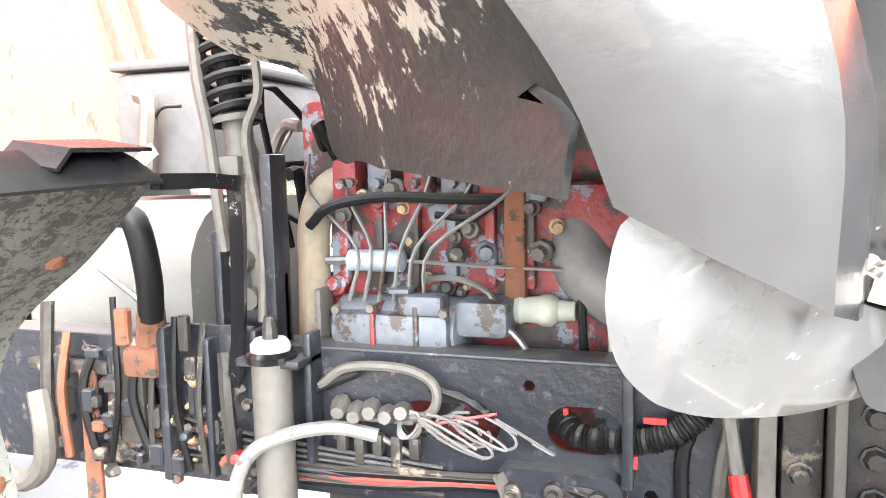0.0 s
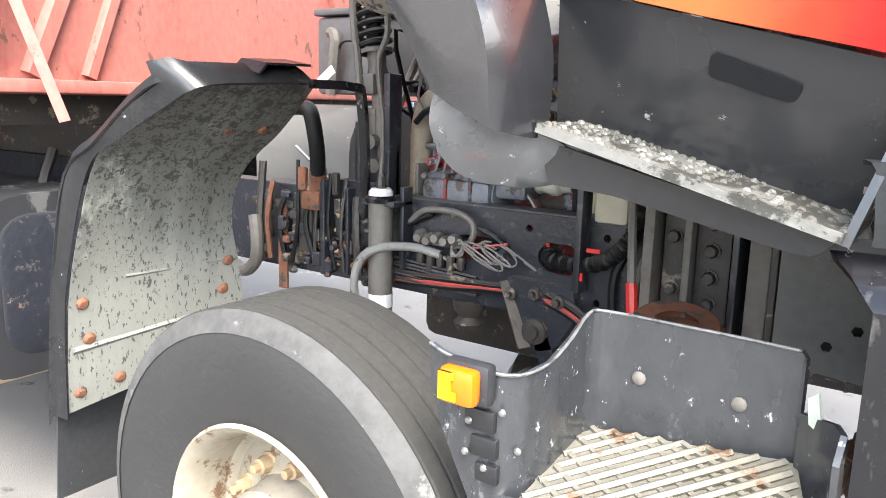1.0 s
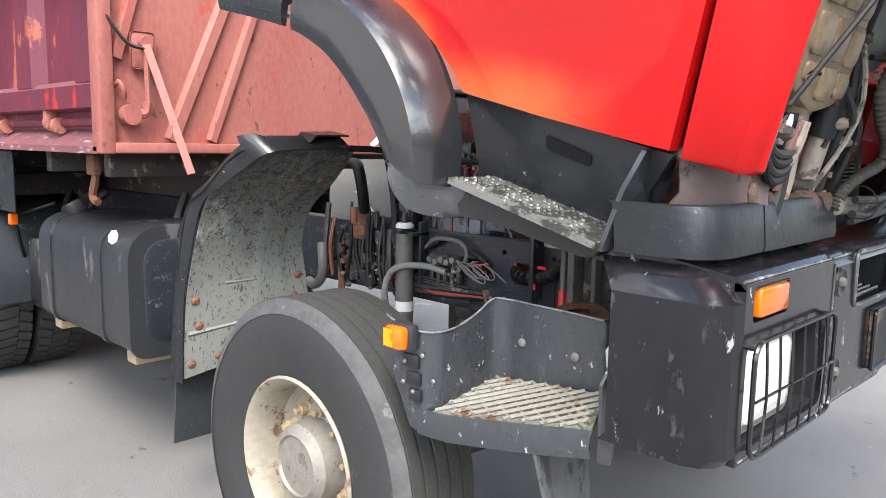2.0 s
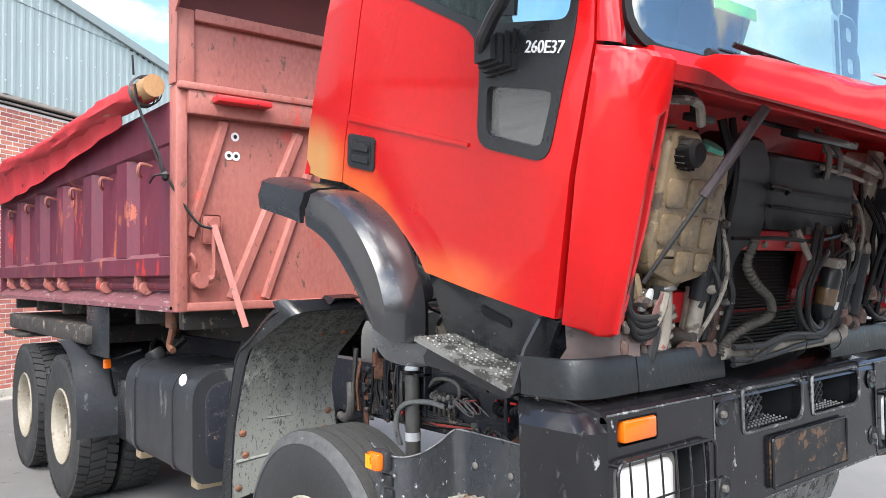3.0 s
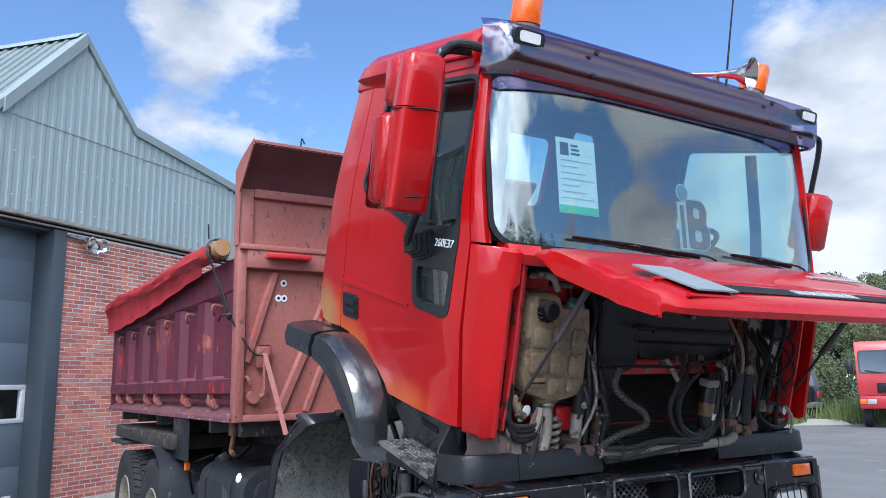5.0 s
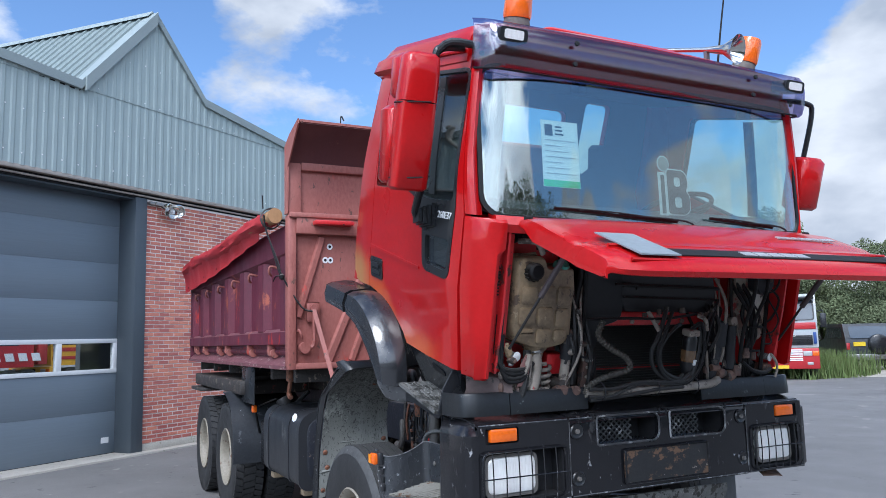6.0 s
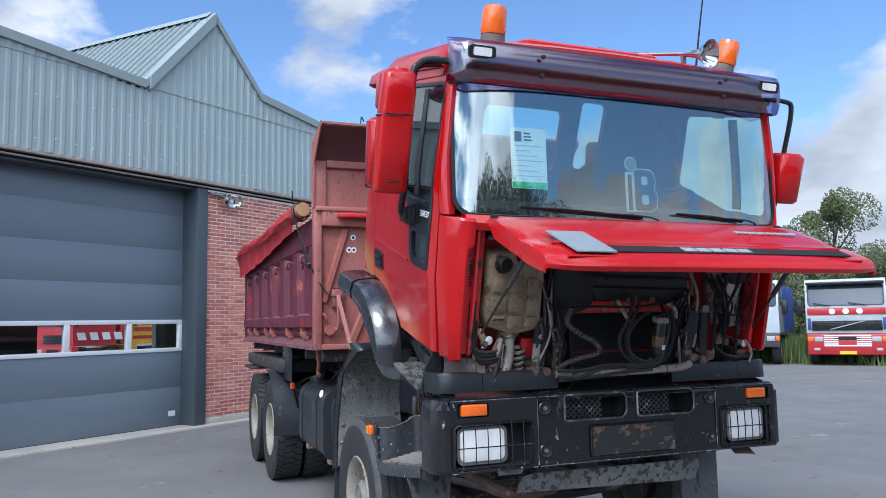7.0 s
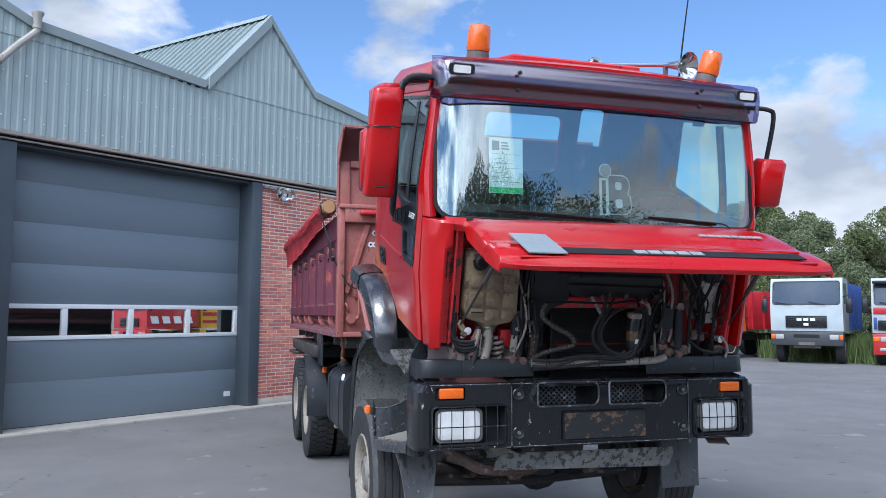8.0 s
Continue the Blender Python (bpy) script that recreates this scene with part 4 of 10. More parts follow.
part("grab_hook", tube([(BXF, -1.22, 1.78), (BXF + 0.04, -1.22, 1.8), (BXF + 0.05, -1.2, 1.76), (BXF + 0.03, -1.19, 1.73)], 0.01, 6, 3), SALMON, board)

# rolled tarpaulin on its pole along the right side
tarp = thing("tarpaulin", "rolled red tarpaulin on a pole along the load body side", "tarpaulin")
rings = []
for i, x in enumerate(steps(-6.38, -1.36, 46)):
    ring = []
    for k in range(18):
        a = math.tau * k / 18
        r = 0.07 + 0.02 * noise.noise(Vector((x * 1.6, math.cos(a) * 1.3, math.sin(a) * 1.3))) + 0.022 * noise.noise(Vector((x * 5, math.cos(a) * 2.5, math.sin(a) * 2.5)))
        r *= 0.72 if i in (0, 46) else 1
        ring.append((x, -1.375 + r * math.cos(a), 2.72 + 0.015 * math.sin(x * 2.1) + r * math.sin(a) - 0.02 * max(0, math.sin((x + 1.3) * 0.6)) ))
    rings.append(ring)
part("roll", loft(rings), TARP, tarp, smooth=60)
grid = []
for i, x in enumerate(steps(-6.45, -1.9, 60)):
    row = []
    drop = 0.3 - 0.19 * (i / 60) ** 1.6
    for k in range(8):
        t = k / 7
        fold = 0.012 * noise.noise(Vector((x * 3, t * 2, 0))) + 0.01 * math.sin(x * 9 + t) * t
        row.append((x, -1.43 + 0.09 * t * (1 - t) + 0.06 * t + fold, 2.71 - drop * t + 0.01 * noise.noise(Vector((x * 2, 0, 3))) * t))
    grid.append(row)
part("skirt", sheet(grid, 0.003), TARP, tarp, "hanging hem with eyelets", smooth=60)
for x in steps(-6.2, -3.2, 7):
    part("eyelet", lathe([(0, 0.002), (0.014, 0.002), (0.014, 0), (0, 0)], "y", (x, -1.372, 2.47 + 0.03 * (x + 6.2)), 10), INK, tarp)
part("pole", merge(tube([(-6.5, -1.38, 2.715), (-1.5, -1.38, 2.715)], 0.04, 12, 0), tube([(-1.5, -1.38, 2.72), (-1.28, -1.38, 2.72)], 0.062, 16, 0)), WOOD_END, tarp, "sawn round timber pole end")
part("lashing", merge(*[lathe([(0.083, -0.008), (0.09, 0), (0.083, 0.008)], (1, 0.2 * k - 0.2, 0.1), (-1.42 - 0.04 * k, -1.375, 2.72), 18) for k in range(3)]), GRIME, tarp)
strap = thing("lashing_strap", "dark rope and red webbing tied from tarpaulin to chassis", "strap")
part("rope", merge(tube([(-1.4, -1.45, 2.74), (-1.38, -1.43, 2.6), (-1.24, -1.37, 2.35), (-1.19, -1.34, 2.22), (-1.12, -1.2, 1.98), (-1.1, -1.1, 1.94)], 0.008, 6, 4), tube([(-1.39, -1.46, 2.79), (-1.41, -1.46, 2.9)], 0.007, 6, 0), tube([(-1.4, -1.44, 2.66), (-1.22, -1.36, 2.25), (-1.2, -1.34, 2.2)], 0.006, 6, 4), tube([(-1.2, -1.35, 2.23), (-1.3, -1.37, 2.23), (-1.38, -1.37, 2.2)], 0.006, 6, 4), lathe([(0, -0.03), (0.022, -0.015), (0.024, 0.01), (0, 0.03)], "z", (-1.195, -1.345, 2.22), 8)), HOSE, strap)
grid = []
for t in steps(0, 1, 10):
    p = Vector((-1.1 + 0.2 * t, -1.1 + 0.1 * t, 1.96 - 0.55 * t))
    grid.append([p + Vector((0.006 * k, 0.016 * k, 0.004 * k)) for k in (-1, 1)])
part("webbing", sheet(grid, 0.004), SALMON, strap, "faded red webbing strap")

# fuel tank, air tank and rear guards
lay(x=-0.14)
tank = part("fuel_tank", loft([[Vector((x, y, z)) for y, z in soften([(-1.18, 0.6), (-1.18, 1.1), (-1.08, 1.18), (-0.62, 1.18), (-0.62, 0.6)], 0.09)] for x in (-2.24, -2.22, -1.12, -1.1)]), TANKBLACK, truck)
for x0 in (-2.1, -1.45):
    part("tank_strap", loft([[Vector((x, y, z)) for y, z in soften([(-1.187, 0.593), (-1.187, 1.105), (-1.085, 1.187), (-0.61, 1.187), (-0.61, 0.593)], 0.09)] for x in (x0, x0 + 0.05)]), TANKBLACK, tank)
part("tank_rim", loft([[Vector((x, y, z)) for y, z in soften([(-1.19, 0.59), (-1.19, 1.11), (-1.085, 1.195), (-0.61, 1.195), (-0.61, 0.59)], 0.09)] for x in (-1.11, -1.085)]), TANKBLACK, tank)
part("tank_recess", loft([[Vector((-1.083, y, z)) for y, z in rounded(-1.12, -0.68, 0.66, 1.13, 0.1)], [Vector((-1.078, y, z)) for y, z in rounded(-1.11, -0.69, 0.67, 1.12, 0.1)]]), FRAME, tank)
part("filler_cap", lathe([(0, 0.07), (0.05, 0.07), (0.06, 0.055), (0.06, 0), (0, 0)], (-0.25, -0.5, 1), (-2.1, -1.02, 1.17), 16), HOSE, tank)
SANDY = mat("sandy_bracket", (0.33, 0.25, 0.16), 0.8, bump=0.3)
for x0 in (-1.35, -2.3):
    part("tank_bracket", box(x0, x0 + 0.1, -1.1, -0.5, 0.52, 0.6, 0.01), SANDY, tank)
part("paint_splash", lathe([(0, 0.004), (0.03, 0.003), (0.035, 0)], (0.3, -1, 0.3), (-1.3, -1.16, 1.13), 7), WHITE, tank)
part("battery_box", box(-2.7, -2.3, -1.1, -0.6, 0.58, 1.0, 0.02), BLACK, truck)
part("air_tank", tube([(-2.9, -0.68, 0.72), (-1.2, -0.68, 0.72)], 0.11, 14, 0), FRAME, truck)
guard_arc = []
for x_axle, a0, a1 in ((-3.6, 2, 75),):
    for a in steps(a0, a1, 12):
        c, s_ = math.cos(radians(a)), math.sin(radians(a))
        r = 0.68 + 0.1 * (1 - abs(a - 45) / 45)
        guard_arc.append([(x_axle + r * c * 1.1, y, 0.55 + r * s_) for y in (-1.33, -1.32, -0.95, -0.62)])
rg = part("rear_mudguard", sheet(guard_arc, 0.006), mat("grey_blue_plastic", (0.03, 0.033, 0.038), 0.4, col2=(0.018, 0.02, 0.024), wear=(0.25, 0.26, 0.27), wear_amt=-0.02, wear_scale=10, wear2=(0.09, 0.095, 0.1), wear2_amt=0.08, wear2_scale=5), truck, "grey-blue scuffed plastic mudguard")
part("side_marker", box(-2.8, -2.76, -1.17, -1.12, 1.06, 1.13, 0.01), AMBER, rg)
part("marker_bracket", merge(tube([(-2.78, -1.13, 1.06), (-2.82, -1.1, 0.95), (-2.9, -1.05, 0.8)], 0.012, 6, 3), tube([(-2.78, -1.1, 1.12), (-2.5, -1.0, 1.2)], 0.008, 6, 3)), HOSE, rg)
part("upper_flap", box(-3.1, -2.55, -1.2, -1.19, 1.15, 1.5, 0.004), PLASTIC, truck)
part("rear_guard_bar", merge(box(-5.7, -5.0, -1.3, -0.6, 1.16, 1.2, 0.01), box(-5.7, -2.95, -1.25, -0.55, 1.22, 1.36, 0.02)), GRIME, truck)
for x in (-4.3, -3.0, -1.5):
    part("hose_loop", tube([(x, -0.7, 1.3), (x + 0.1, -0.8, 1.15), (x + 0.3, -0.78, 1.12), (x + 0.4, -0.65, 1.25)], 0.02, 8, 4), HOSE, truck)
part("chain_hook", merge(tube([(-1.6, -1.1, 1.48), (-1.58, -1.12, 1.38), (-1.62, -1.12, 1.3), (-1.56, -1.12, 1.27)], 0.02, 6, 4), box(-1.64, -1.54, -1.14, -1.1, 1.4, 1.5, 0.01)), RUST, truck)
part("lashing_point", box(-1.45, -1.38, -1.0, -0.93, 1.1, 1.15, 0.01), mat("yellowed_fitting", (0.42, 0.3, 0.12), 0.7), truck)


lay()


# ---- the cab, drawn level and then tipped forward about its front hinge ----
def side_y(u, w):
    y = float(np.interp(w, [-0.25, 0.08, 0.5, 0.95, 1.12, 1.6, 1.75], [1.1, 1.115, 1.165, 1.172, 1.165, 1.11, 1.05]))
    if u > -0.2:
        y -= (u + 0.2) * 0.3
    if u < -1.4:
        y -= (-1.4 - u) * 0.12
    return y


def side_fn(s, out=0.0):
    return lambda a, b, d: C(a, s * (side_y(a, b) + out - d), b)


def screen_u(y, w):
    edge = -0.075 - 0.195 * (w - 0.86) / 0.72
    return edge + 0.105 * (1 - min(1.0, abs(y) / 1.1) ** 5)


def faded_red():
    """Cab paint: glossy red, bleached to orange along the wheel arch and rear edge."""
    m = RED.copy()
    m.name = "faded_door_paint"
    n, l = m.node_tree.nodes, m.node_tree.links
    b = n["Principled BSDF"]
    old = b.inputs["Base Color"].links[0].from_socket
    tc, mp = n.new("ShaderNodeTexCoord"), n.new("ShaderNodeMapping")
    mp.vector_type = "TEXTURE"
    mp.inputs["Location"].default_value, mp.inputs["Rotation"].default_value = (1.40, 0, 1.45), (0, TILT, 0)
    l.new(tc.outputs["Object"], mp.inputs["Vector"])
    sep = n.new("ShaderNodeSeparateXYZ")
    l.new(mp.outputs[0], sep.inputs[0])

    def maths(op, a, c):
        x = n.new("ShaderNodeMath")
        x.operation = op
        for k, v in enumerate((a, c)):
            if isinstance(v, (int, float)):
                x.inputs[k].default_value = v
            else:
                l.new(v, x.inputs[k])
        return x.outputs[0]

    def ease(v, lo, hi):
        r = n.new("ShaderNodeMapRange")
        r.interpolation_type = "SMOOTHSTEP"
        r.inputs["From Min"].default_value, r.inputs["From Max"].default_value = lo, hi
        l.new(v, r.inputs["Value"])
        return r.outputs[0]

    wob = n.new("ShaderNodeTexNoise")
    wob.inputs["Scale"].default_value, wob.inputs["Detail"].default_value = 4.0, 6
    l.new(tc.outputs["Object"], wob.inputs["Vector"])
    jitter = maths("MULTIPLY", maths("SUBTRACT", wob.outputs["Fac"], 0.5), 0.16)
    u, w = maths("ADD", sep.outputs["X"], jitter), maths("ADD", sep.outputs["Z"], jitter)
    # nearness to the arch: a band that follows the bottom edge and rises to the rear
    edge = maths("ADD", maths("MULTIPLY", ease(u, -0.74, -1.16), 0.225), 0.08)
    above = maths("SUBTRACT", w, edge)
    band = maths("MULTIPLY", ease(above, 0.13, -0.01), ease(u, -0.24, -0.6))
    back = maths("MULTIPLY", ease(u, -1.18, -1.4), ease(w, 0.55, 0.36))
    fade = maths("MINIMUM", maths("MAXIMUM", band, back), 1.0)
    yellow = maths("MULTIPLY", ease(u, -1.3, -1.5), ease(w, 0.56, 0.4))
    x1, x2 = n.new("ShaderNodeMix"), n.new("ShaderNodeMix")
    x1.data_type = x2.data_type = "RGBA"
    l.new(maths("MULTIPLY", fade, 0.7), x1.inputs[0])
    l.new(old, x1.inputs[6])
    x1.inputs[7].default_value = (0.62, 0.135, 0.03, 1)
    l.new(maths("MULTIPLY", yellow, wob.outputs["Fac"]), x2.inputs[0])
    l.new(x1.outputs[2], x2.inputs[6])
    x2.inputs[7].default_value = (0.4, 0.36, 0.12, 1)
    l.new(x2.outputs[2], b.inputs["Base Color"])
    return m


DOOR_RED = faded_red()
WCUTS, UCUTS = steps(0.1, 1.7, 13), [-1.5, -1.4, -1.2, -0.2, -0.1]
WIN = soften([(-1.06, 1.575), (-1.15, 1.05), (-0.63, 0.905), (-0.555, 0.83), (-0.51, 0.545), (-0.225, 0.53), (-0.2, 0.9), (-0.258, 1.555)], 0.05)
DOOR_OUT = [(-0.153, 0.085), (-0.145, 0.5), (-0.137, 0.86), (-0.2, 1.27), (-0.275, 1.62), (-1.12, 1.655), (-1.27, 1.6), (-1.278, 0.6), (-1.305, 0.31), (-1.2, 0.297), (-1.08, 0.268), (-0.955, 0.225), (-0.87, 0.18), (-0.79, 0.125), (-0.75, 0.08), (-0.5, 0.078)]
for s in (-1, 1):
    door_ob = part("cab_door", panel(DOOR_OUT, side_fn(s), 0.04, [WIN], UCUTS, WCUTS), DOOR_RED, truck, "red cab door, paint bleached to orange along the arch")
    part("rear_quarter", panel([(-1.285, 0.6), (-1.277, 1.6), (-1.3, 1.655), (-1.46, 1.66), (-1.56, 0.95), (-1.66, 0.31), (-1.5, 0.3), (-1.312, 0.31)], side_fn(s), 0.04, (), UCUTS, WCUTS), DOOR_RED, truck)
    # swage line and lower crease
    part("swage", panel([(-1.275, 0.552), (-1.275, 0.575), (-0.56, 0.54), (-0.56, 0.528)], side_fn(s, 0.006), 0.01, (), UCUTS, WCUTS), DOOR_RED, door_ob)
    # glazing
    inner = [(-1.043, 1.562), (-1.133, 1.062), (-0.62, 0.918), (-0.5, 0.905), (-0.217, 0.912), (-0.266, 1.545)]
    lowwin = [(-0.51, 0.72), (-0.485, 0.575), (-0.25, 0.56), (-0.235, 0.72)]
    part("window_seal", panel(soften([(-1.068, 1.583), (-1.16, 1.045), (-0.64, 0.895), (-0.565, 0.825), (-0.52, 0.535), (-0.215, 0.52), (-0.19, 0.9), (-0.248, 1.564)], 0.06), side_fn(s, 0.004), 0.03, [soften(inner, 0.04), soften(lowwin, 0.03)], UCUTS, WCUTS), PLASTIC, door_ob, "black window surround with a lower sight window")
    for shape in (inner, lowwin):
        p = part("door_window", panel(soften(shape, 0.04), side_fn(s, -0.008), 0.005, (), UCUTS, WCUTS), PANE if shape is inner else DARK_PANE, door_ob)
        p.visible_shadow = False
    part("sight_louvre", panel(soften(lowwin, 0.03), side_fn(s, -0.05), 0.004, (), UCUTS, WCUTS), LOUVRE, door_ob, "pale ribbed trim behind the sight window")
    part("window_divider", panel([(-0.515, 0.93), (-0.445, 0.93), (-0.53, 1.535), (-0.6, 1.535)], side_fn(s, -0.004), 0.015, (), UCUTS, WCUTS), PLASTIC, door_ob)
    # handle: recessed black cup with two bars
    h = part("door_handle", panel(rounded(-1.265, -1.08, 0.38, 0.505, 0.02), side_fn(s, 0.006), 0.03), PLASTIC, door_ob, "black recessed handle cup")
    part("handle_recess", panel(rounded(-1.24, -1.105, 0.4, 0.485, 0.012), side_fn(s, 0.008), 0.002), INK, h)
    part("handle_bar", merge(panel(rounded(-1.225, -1.11, 0.448, 0.475, 0.01), side_fn(s, 0.016), 0.012), panel(rounded(-1.225, -1.11, 0.405, 0.43, 0.01), side_fn(s, 0.014), 0.012)), PLASTIC, h)
    # lower black skirt above the step, and the step itself
    part("step_well", merge(panel([(-0.75, -0.16), (-0.75, 0.076), (-0.15, 0.076), (-0.2, -0.02), (-0.23, -0.15)], lambda a, b, d: C(a, s * (side_y(a, b) - 0.12 + 0.1 * (b + 0.13) / 0.2 - d), b), 0.02), panel([(0.95, -0.16), (1.155, -0.16), (1.14, -0.02), (1.1, 0.07), (0.95, 0.07)], lambda a, b, d: C(-0.212 + 0.05 * (b + 0.1) - d, s * a, b), 0.012)), WELL, truck, "black plastic entry step surround")
    st = part("step_tread", loft([[C(u, s * y, w) for u, w in ((-0.69, -0.13), (-0.225, -0.142), (-0.225, -0.157), (-0.69, -0.145))] for y in (0.94, 1.17)]), SILVER_STEP, truck, "worn aluminium step tread")
    worn = random.Random(3)
    for i in range(24):
        for j in range(9):
            if s > 0 or worn.random() < 0.2:
                continue
            u, y, r = -0.68 + i * 0.0195 + worn.uniform(-0.003, 0.003), 0.952 + j * 0.025 + worn.uniform(-0.004, 0.004), worn.uniform(0.7, 1.2)
            part("stud", lathe([(0, 0.0055 * r), (0.0045 * r, 0.004 * r), (0.0072 * r, 0)], tuple(CAB.to_3x3() @ Vector((0, 0, 1))), C(u, s * y, -0.13 - 0.0258 * (u + 0.69)), 6), SILVER_STEP if worn.random() < 0.6 else STUD_DIRT, st)
    part("step_skirt", panel(soften([(-0.66, -0.225), (-0.7, -0.16), (-0.232, -0.16), (-0.25, -0.19), (-0.275, -0.197), (-0.55, -0.207)], 0.012), lambda a, b, d: C(a, s * (1.13 - d), b), 0.012), PLASTIC, truck)
    # no hollow here: a dark plate gives the recess its shade by colour
    part("grab_recess", panel(soften([(-0.49, -0.002), (-0.36, -0.01), (-0.352, 0.018), (-0.49, 0.034)], 0.012), lambda a, b, d: C(a, s * (side_y(a, b) - 0.116 + 0.1 * (b + 0.13) / 0.2 - d), b), 0.006), DUCT, truck, "dark plate for the shade in the shallow grab recess")

# wheel-arch moulding on the cab, right and left
ARCH_OUT = [(-1.685, 0.135, 1.295), (-1.33, 0.138, 1.295), (-1.16, 0.112, 1.29), (-1.05, 0.065, 1.285), (-0.96, 0.0, 1.275), (-0.895, -0.06, 1.265), (-0.855, -0.118, 1.25)]
ARCH_IN = [(-1.69, 0.278, 1.17), (-1.32, 0.287, 1.17), (-1.14, 0.288, 1.17), (-0.965, 0.235, 1.165), (-0.82, 0.13, 1.168), (-0.725, -0.01, 1.17), (-0.69, -0.155, 1.172)]
for s in (-1, 1):
    lo_, hi_ = smooth_line(ARCH_OUT, 5), smooth_line(ARCH_IN, 5)
    rings = []
    for p, q in zip(lo_, hi_):
        def at(t, y):
            return C(q.x + (p.x - q.x) * t, s * y, q.y + (p.y - q.y) * t)
        rings.append([at(0, 1.12), at(0, q.z), at(0.08, max(q.z, p.z) - 0.03), at(0.2, max(q.z, p.z) + 0.004), at(0.3, max(q.z, p.z) + 0.004), at(0.6, p.z + 0.014), at(0.9, p.z + 0.006), at(1, p.z), at(1.0, p.z - 0.015), at(0.6, p.z - 0.01), at(0.25, 1.12)])
    n_tail = 6
    part("arch_tail", loft(rings[:n_tail]), ARCH, truck, "separate black rear end of the arch")
    part("wheel_arch", loft(rings[n_tail:]), ARCH, truck, "glossy black wheel-arch moulding")
    # lower scoop of the arch, ahead of the wheel
    def scoop(a, b, d):
        return C(a, s * (1.235 - d - 0.75 * max(0, a + 0.8) - 0.9 * max(0, -0.17 - b) ** 1.2), b)
    part("arch_scoop", panel(soften([(-0.852, -0.112), (-0.849, -0.18), (-0.828, -0.233), (-0.773, -0.258), (-0.706, -0.25), (-0.655, -0.225), (-0.64, -0.19), (-0.65, -0.155), (-0.692, -0.15), (-0.78, -0.125)], 0.03), scoop, 0.008, (), steps(-0.84, -0.64, 7), steps(-0.25, -0.13, 5)), SCOOP, truck, "scuffed grey lower end of the arch", smooth=60)
    # splash liner: from the moulding's edge down and inward under the cab
    inner = smooth_line([(-0.4, s * 0.56, 1.95), (-0.25, s * 0.57, 1.83), (-0.15, s * 0.575, 1.767), (-0.025, s * 0.545, 1.72), (0.005, s * 0.53, 1.595), (0.17, s * 0.76, 1.575), (0.35, s * 1.0, 1.558), (0.51, s * 1.22, 1.546)], 4)
    outer = smooth_line([C(a, s * (y - 0.01), w) for a, w, y in ((-1.68, 0.16, 1.27), (-1.5, 0.17, 1.27), (-1.33, 0.165, 1.275), (-1.16, 0.137, 1.275), (-1.05, 0.09, 1.27), (-0.97, 0.02, 1.262), (-0.905, -0.04, 1.252), (-0.865, -0.098, 1.24))], 4)
    liner = []
    for a, b in zip(outer, inner):
        row = []
        for t in steps(0, 1, 5):
            q = a.lerp(b, t)
            q.z += 0.05 * math.sin(math.pi * t) + 0.006 * noise.noise(q * 9)
            row.append(q)
        liner.append(row)
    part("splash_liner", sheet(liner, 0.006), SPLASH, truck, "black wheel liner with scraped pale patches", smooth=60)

# shell: floor, rear wall, roof, pillars
part("cab_floor", merge(box(-1.64, -0.62, -1.05, 1.05, 0.24, 0.3), box(-0.7, -0.31, -1.0, -0.46, 0.13, 0.236), box(-0.75, -0.31, 0.68, 1.05, 0.08, 0.236)), GRIME, truck, m=CAB)
REARWIN = [rounded(-0.36, 0.29, 1.1, 1.54, 0.05), rounded(0.43, 0.66, 1.12, 1.62, 0.04)]
rear_wall = part("rear_wall", panel([(-1.12, 0.3), (1.12, 0.3), (1.1, 1.3), (1.04, 1.72), (-1.04, 1.72), (-1.1, 1.3)], lambda a, b, d: C(-1.655 + 0.135 * (b - 0.3) + d, a, b), 0.04, REARWIN), RED, truck)
for wn_ in REARWIN:
    p = part("rear_window", panel(wn_, lambda a, b, d: C(-1.64 + 0.135 * (b - 0.3) + d, a, b), 0.005), PANE, rear_wall)
    p.visible_shadow = False
part("rear_lining", panel([(-1.04, 0.4), (1.04, 0.4), (1.02, 1.3), (0.98, 1.66), (-0.98, 1.66), (-1.02, 1.3)], lambda a, b, d: C(-1.6 + 0.135 * (b - 0.3) + d, a, b), 0.012, REARWIN), INTERIOR, rear_wall)
rings = []
for u in (-1.47, -1.44, -1.35, -0.9, -0.5, -0.36, -0.32, -0.315):
    drop = {-1.47: 0.05, -1.44: 0.02, -0.32: 0.015, -0.315: 0.05}.get(u, 0.0)
    prof = [(1.115, 1.6), (1.113, 1.67), (1.1, 1.735), (1.068, 1.78), (1.0, 1.808), (0.8, 1.825), (0.4, 1.838), (0, 1.842)]
    half = [(-y, w - drop * (w > 1.62)) for y, w in prof]
    ring = half + [(-y, w) for y, w in reversed(half[:-1])]
    ring += [(y * 0.965, w - 0.035) for y, w in reversed(ring)]
    rings.append([C(u, y, w) for y, w in ring])
roof_ob = part("cab_roof", loft(rings), RED, truck)
for s in (-1, 1):
    part("roof_gutter", tube([C(-1.45, s * 1.118, 1.655), C(-0.9, s * 1.122, 1.658), C(-0.33, s * 1.12, 1.648)], 0.009, 6, 3), RED, roof_ob)
part("roof_hatch", loft([[C(u, y, w) for u, y in rounded(-1.15, -0.5, -0.54, 0.4, 0.03)] for w in (1.82, 1.872)] + [[C(u, y, 1.884) for u, y in rounded(-1.13, -0.52, -0.52, 0.38, 0.03)]]), RED_DULL, roof_ob, "red raised roof hatch")
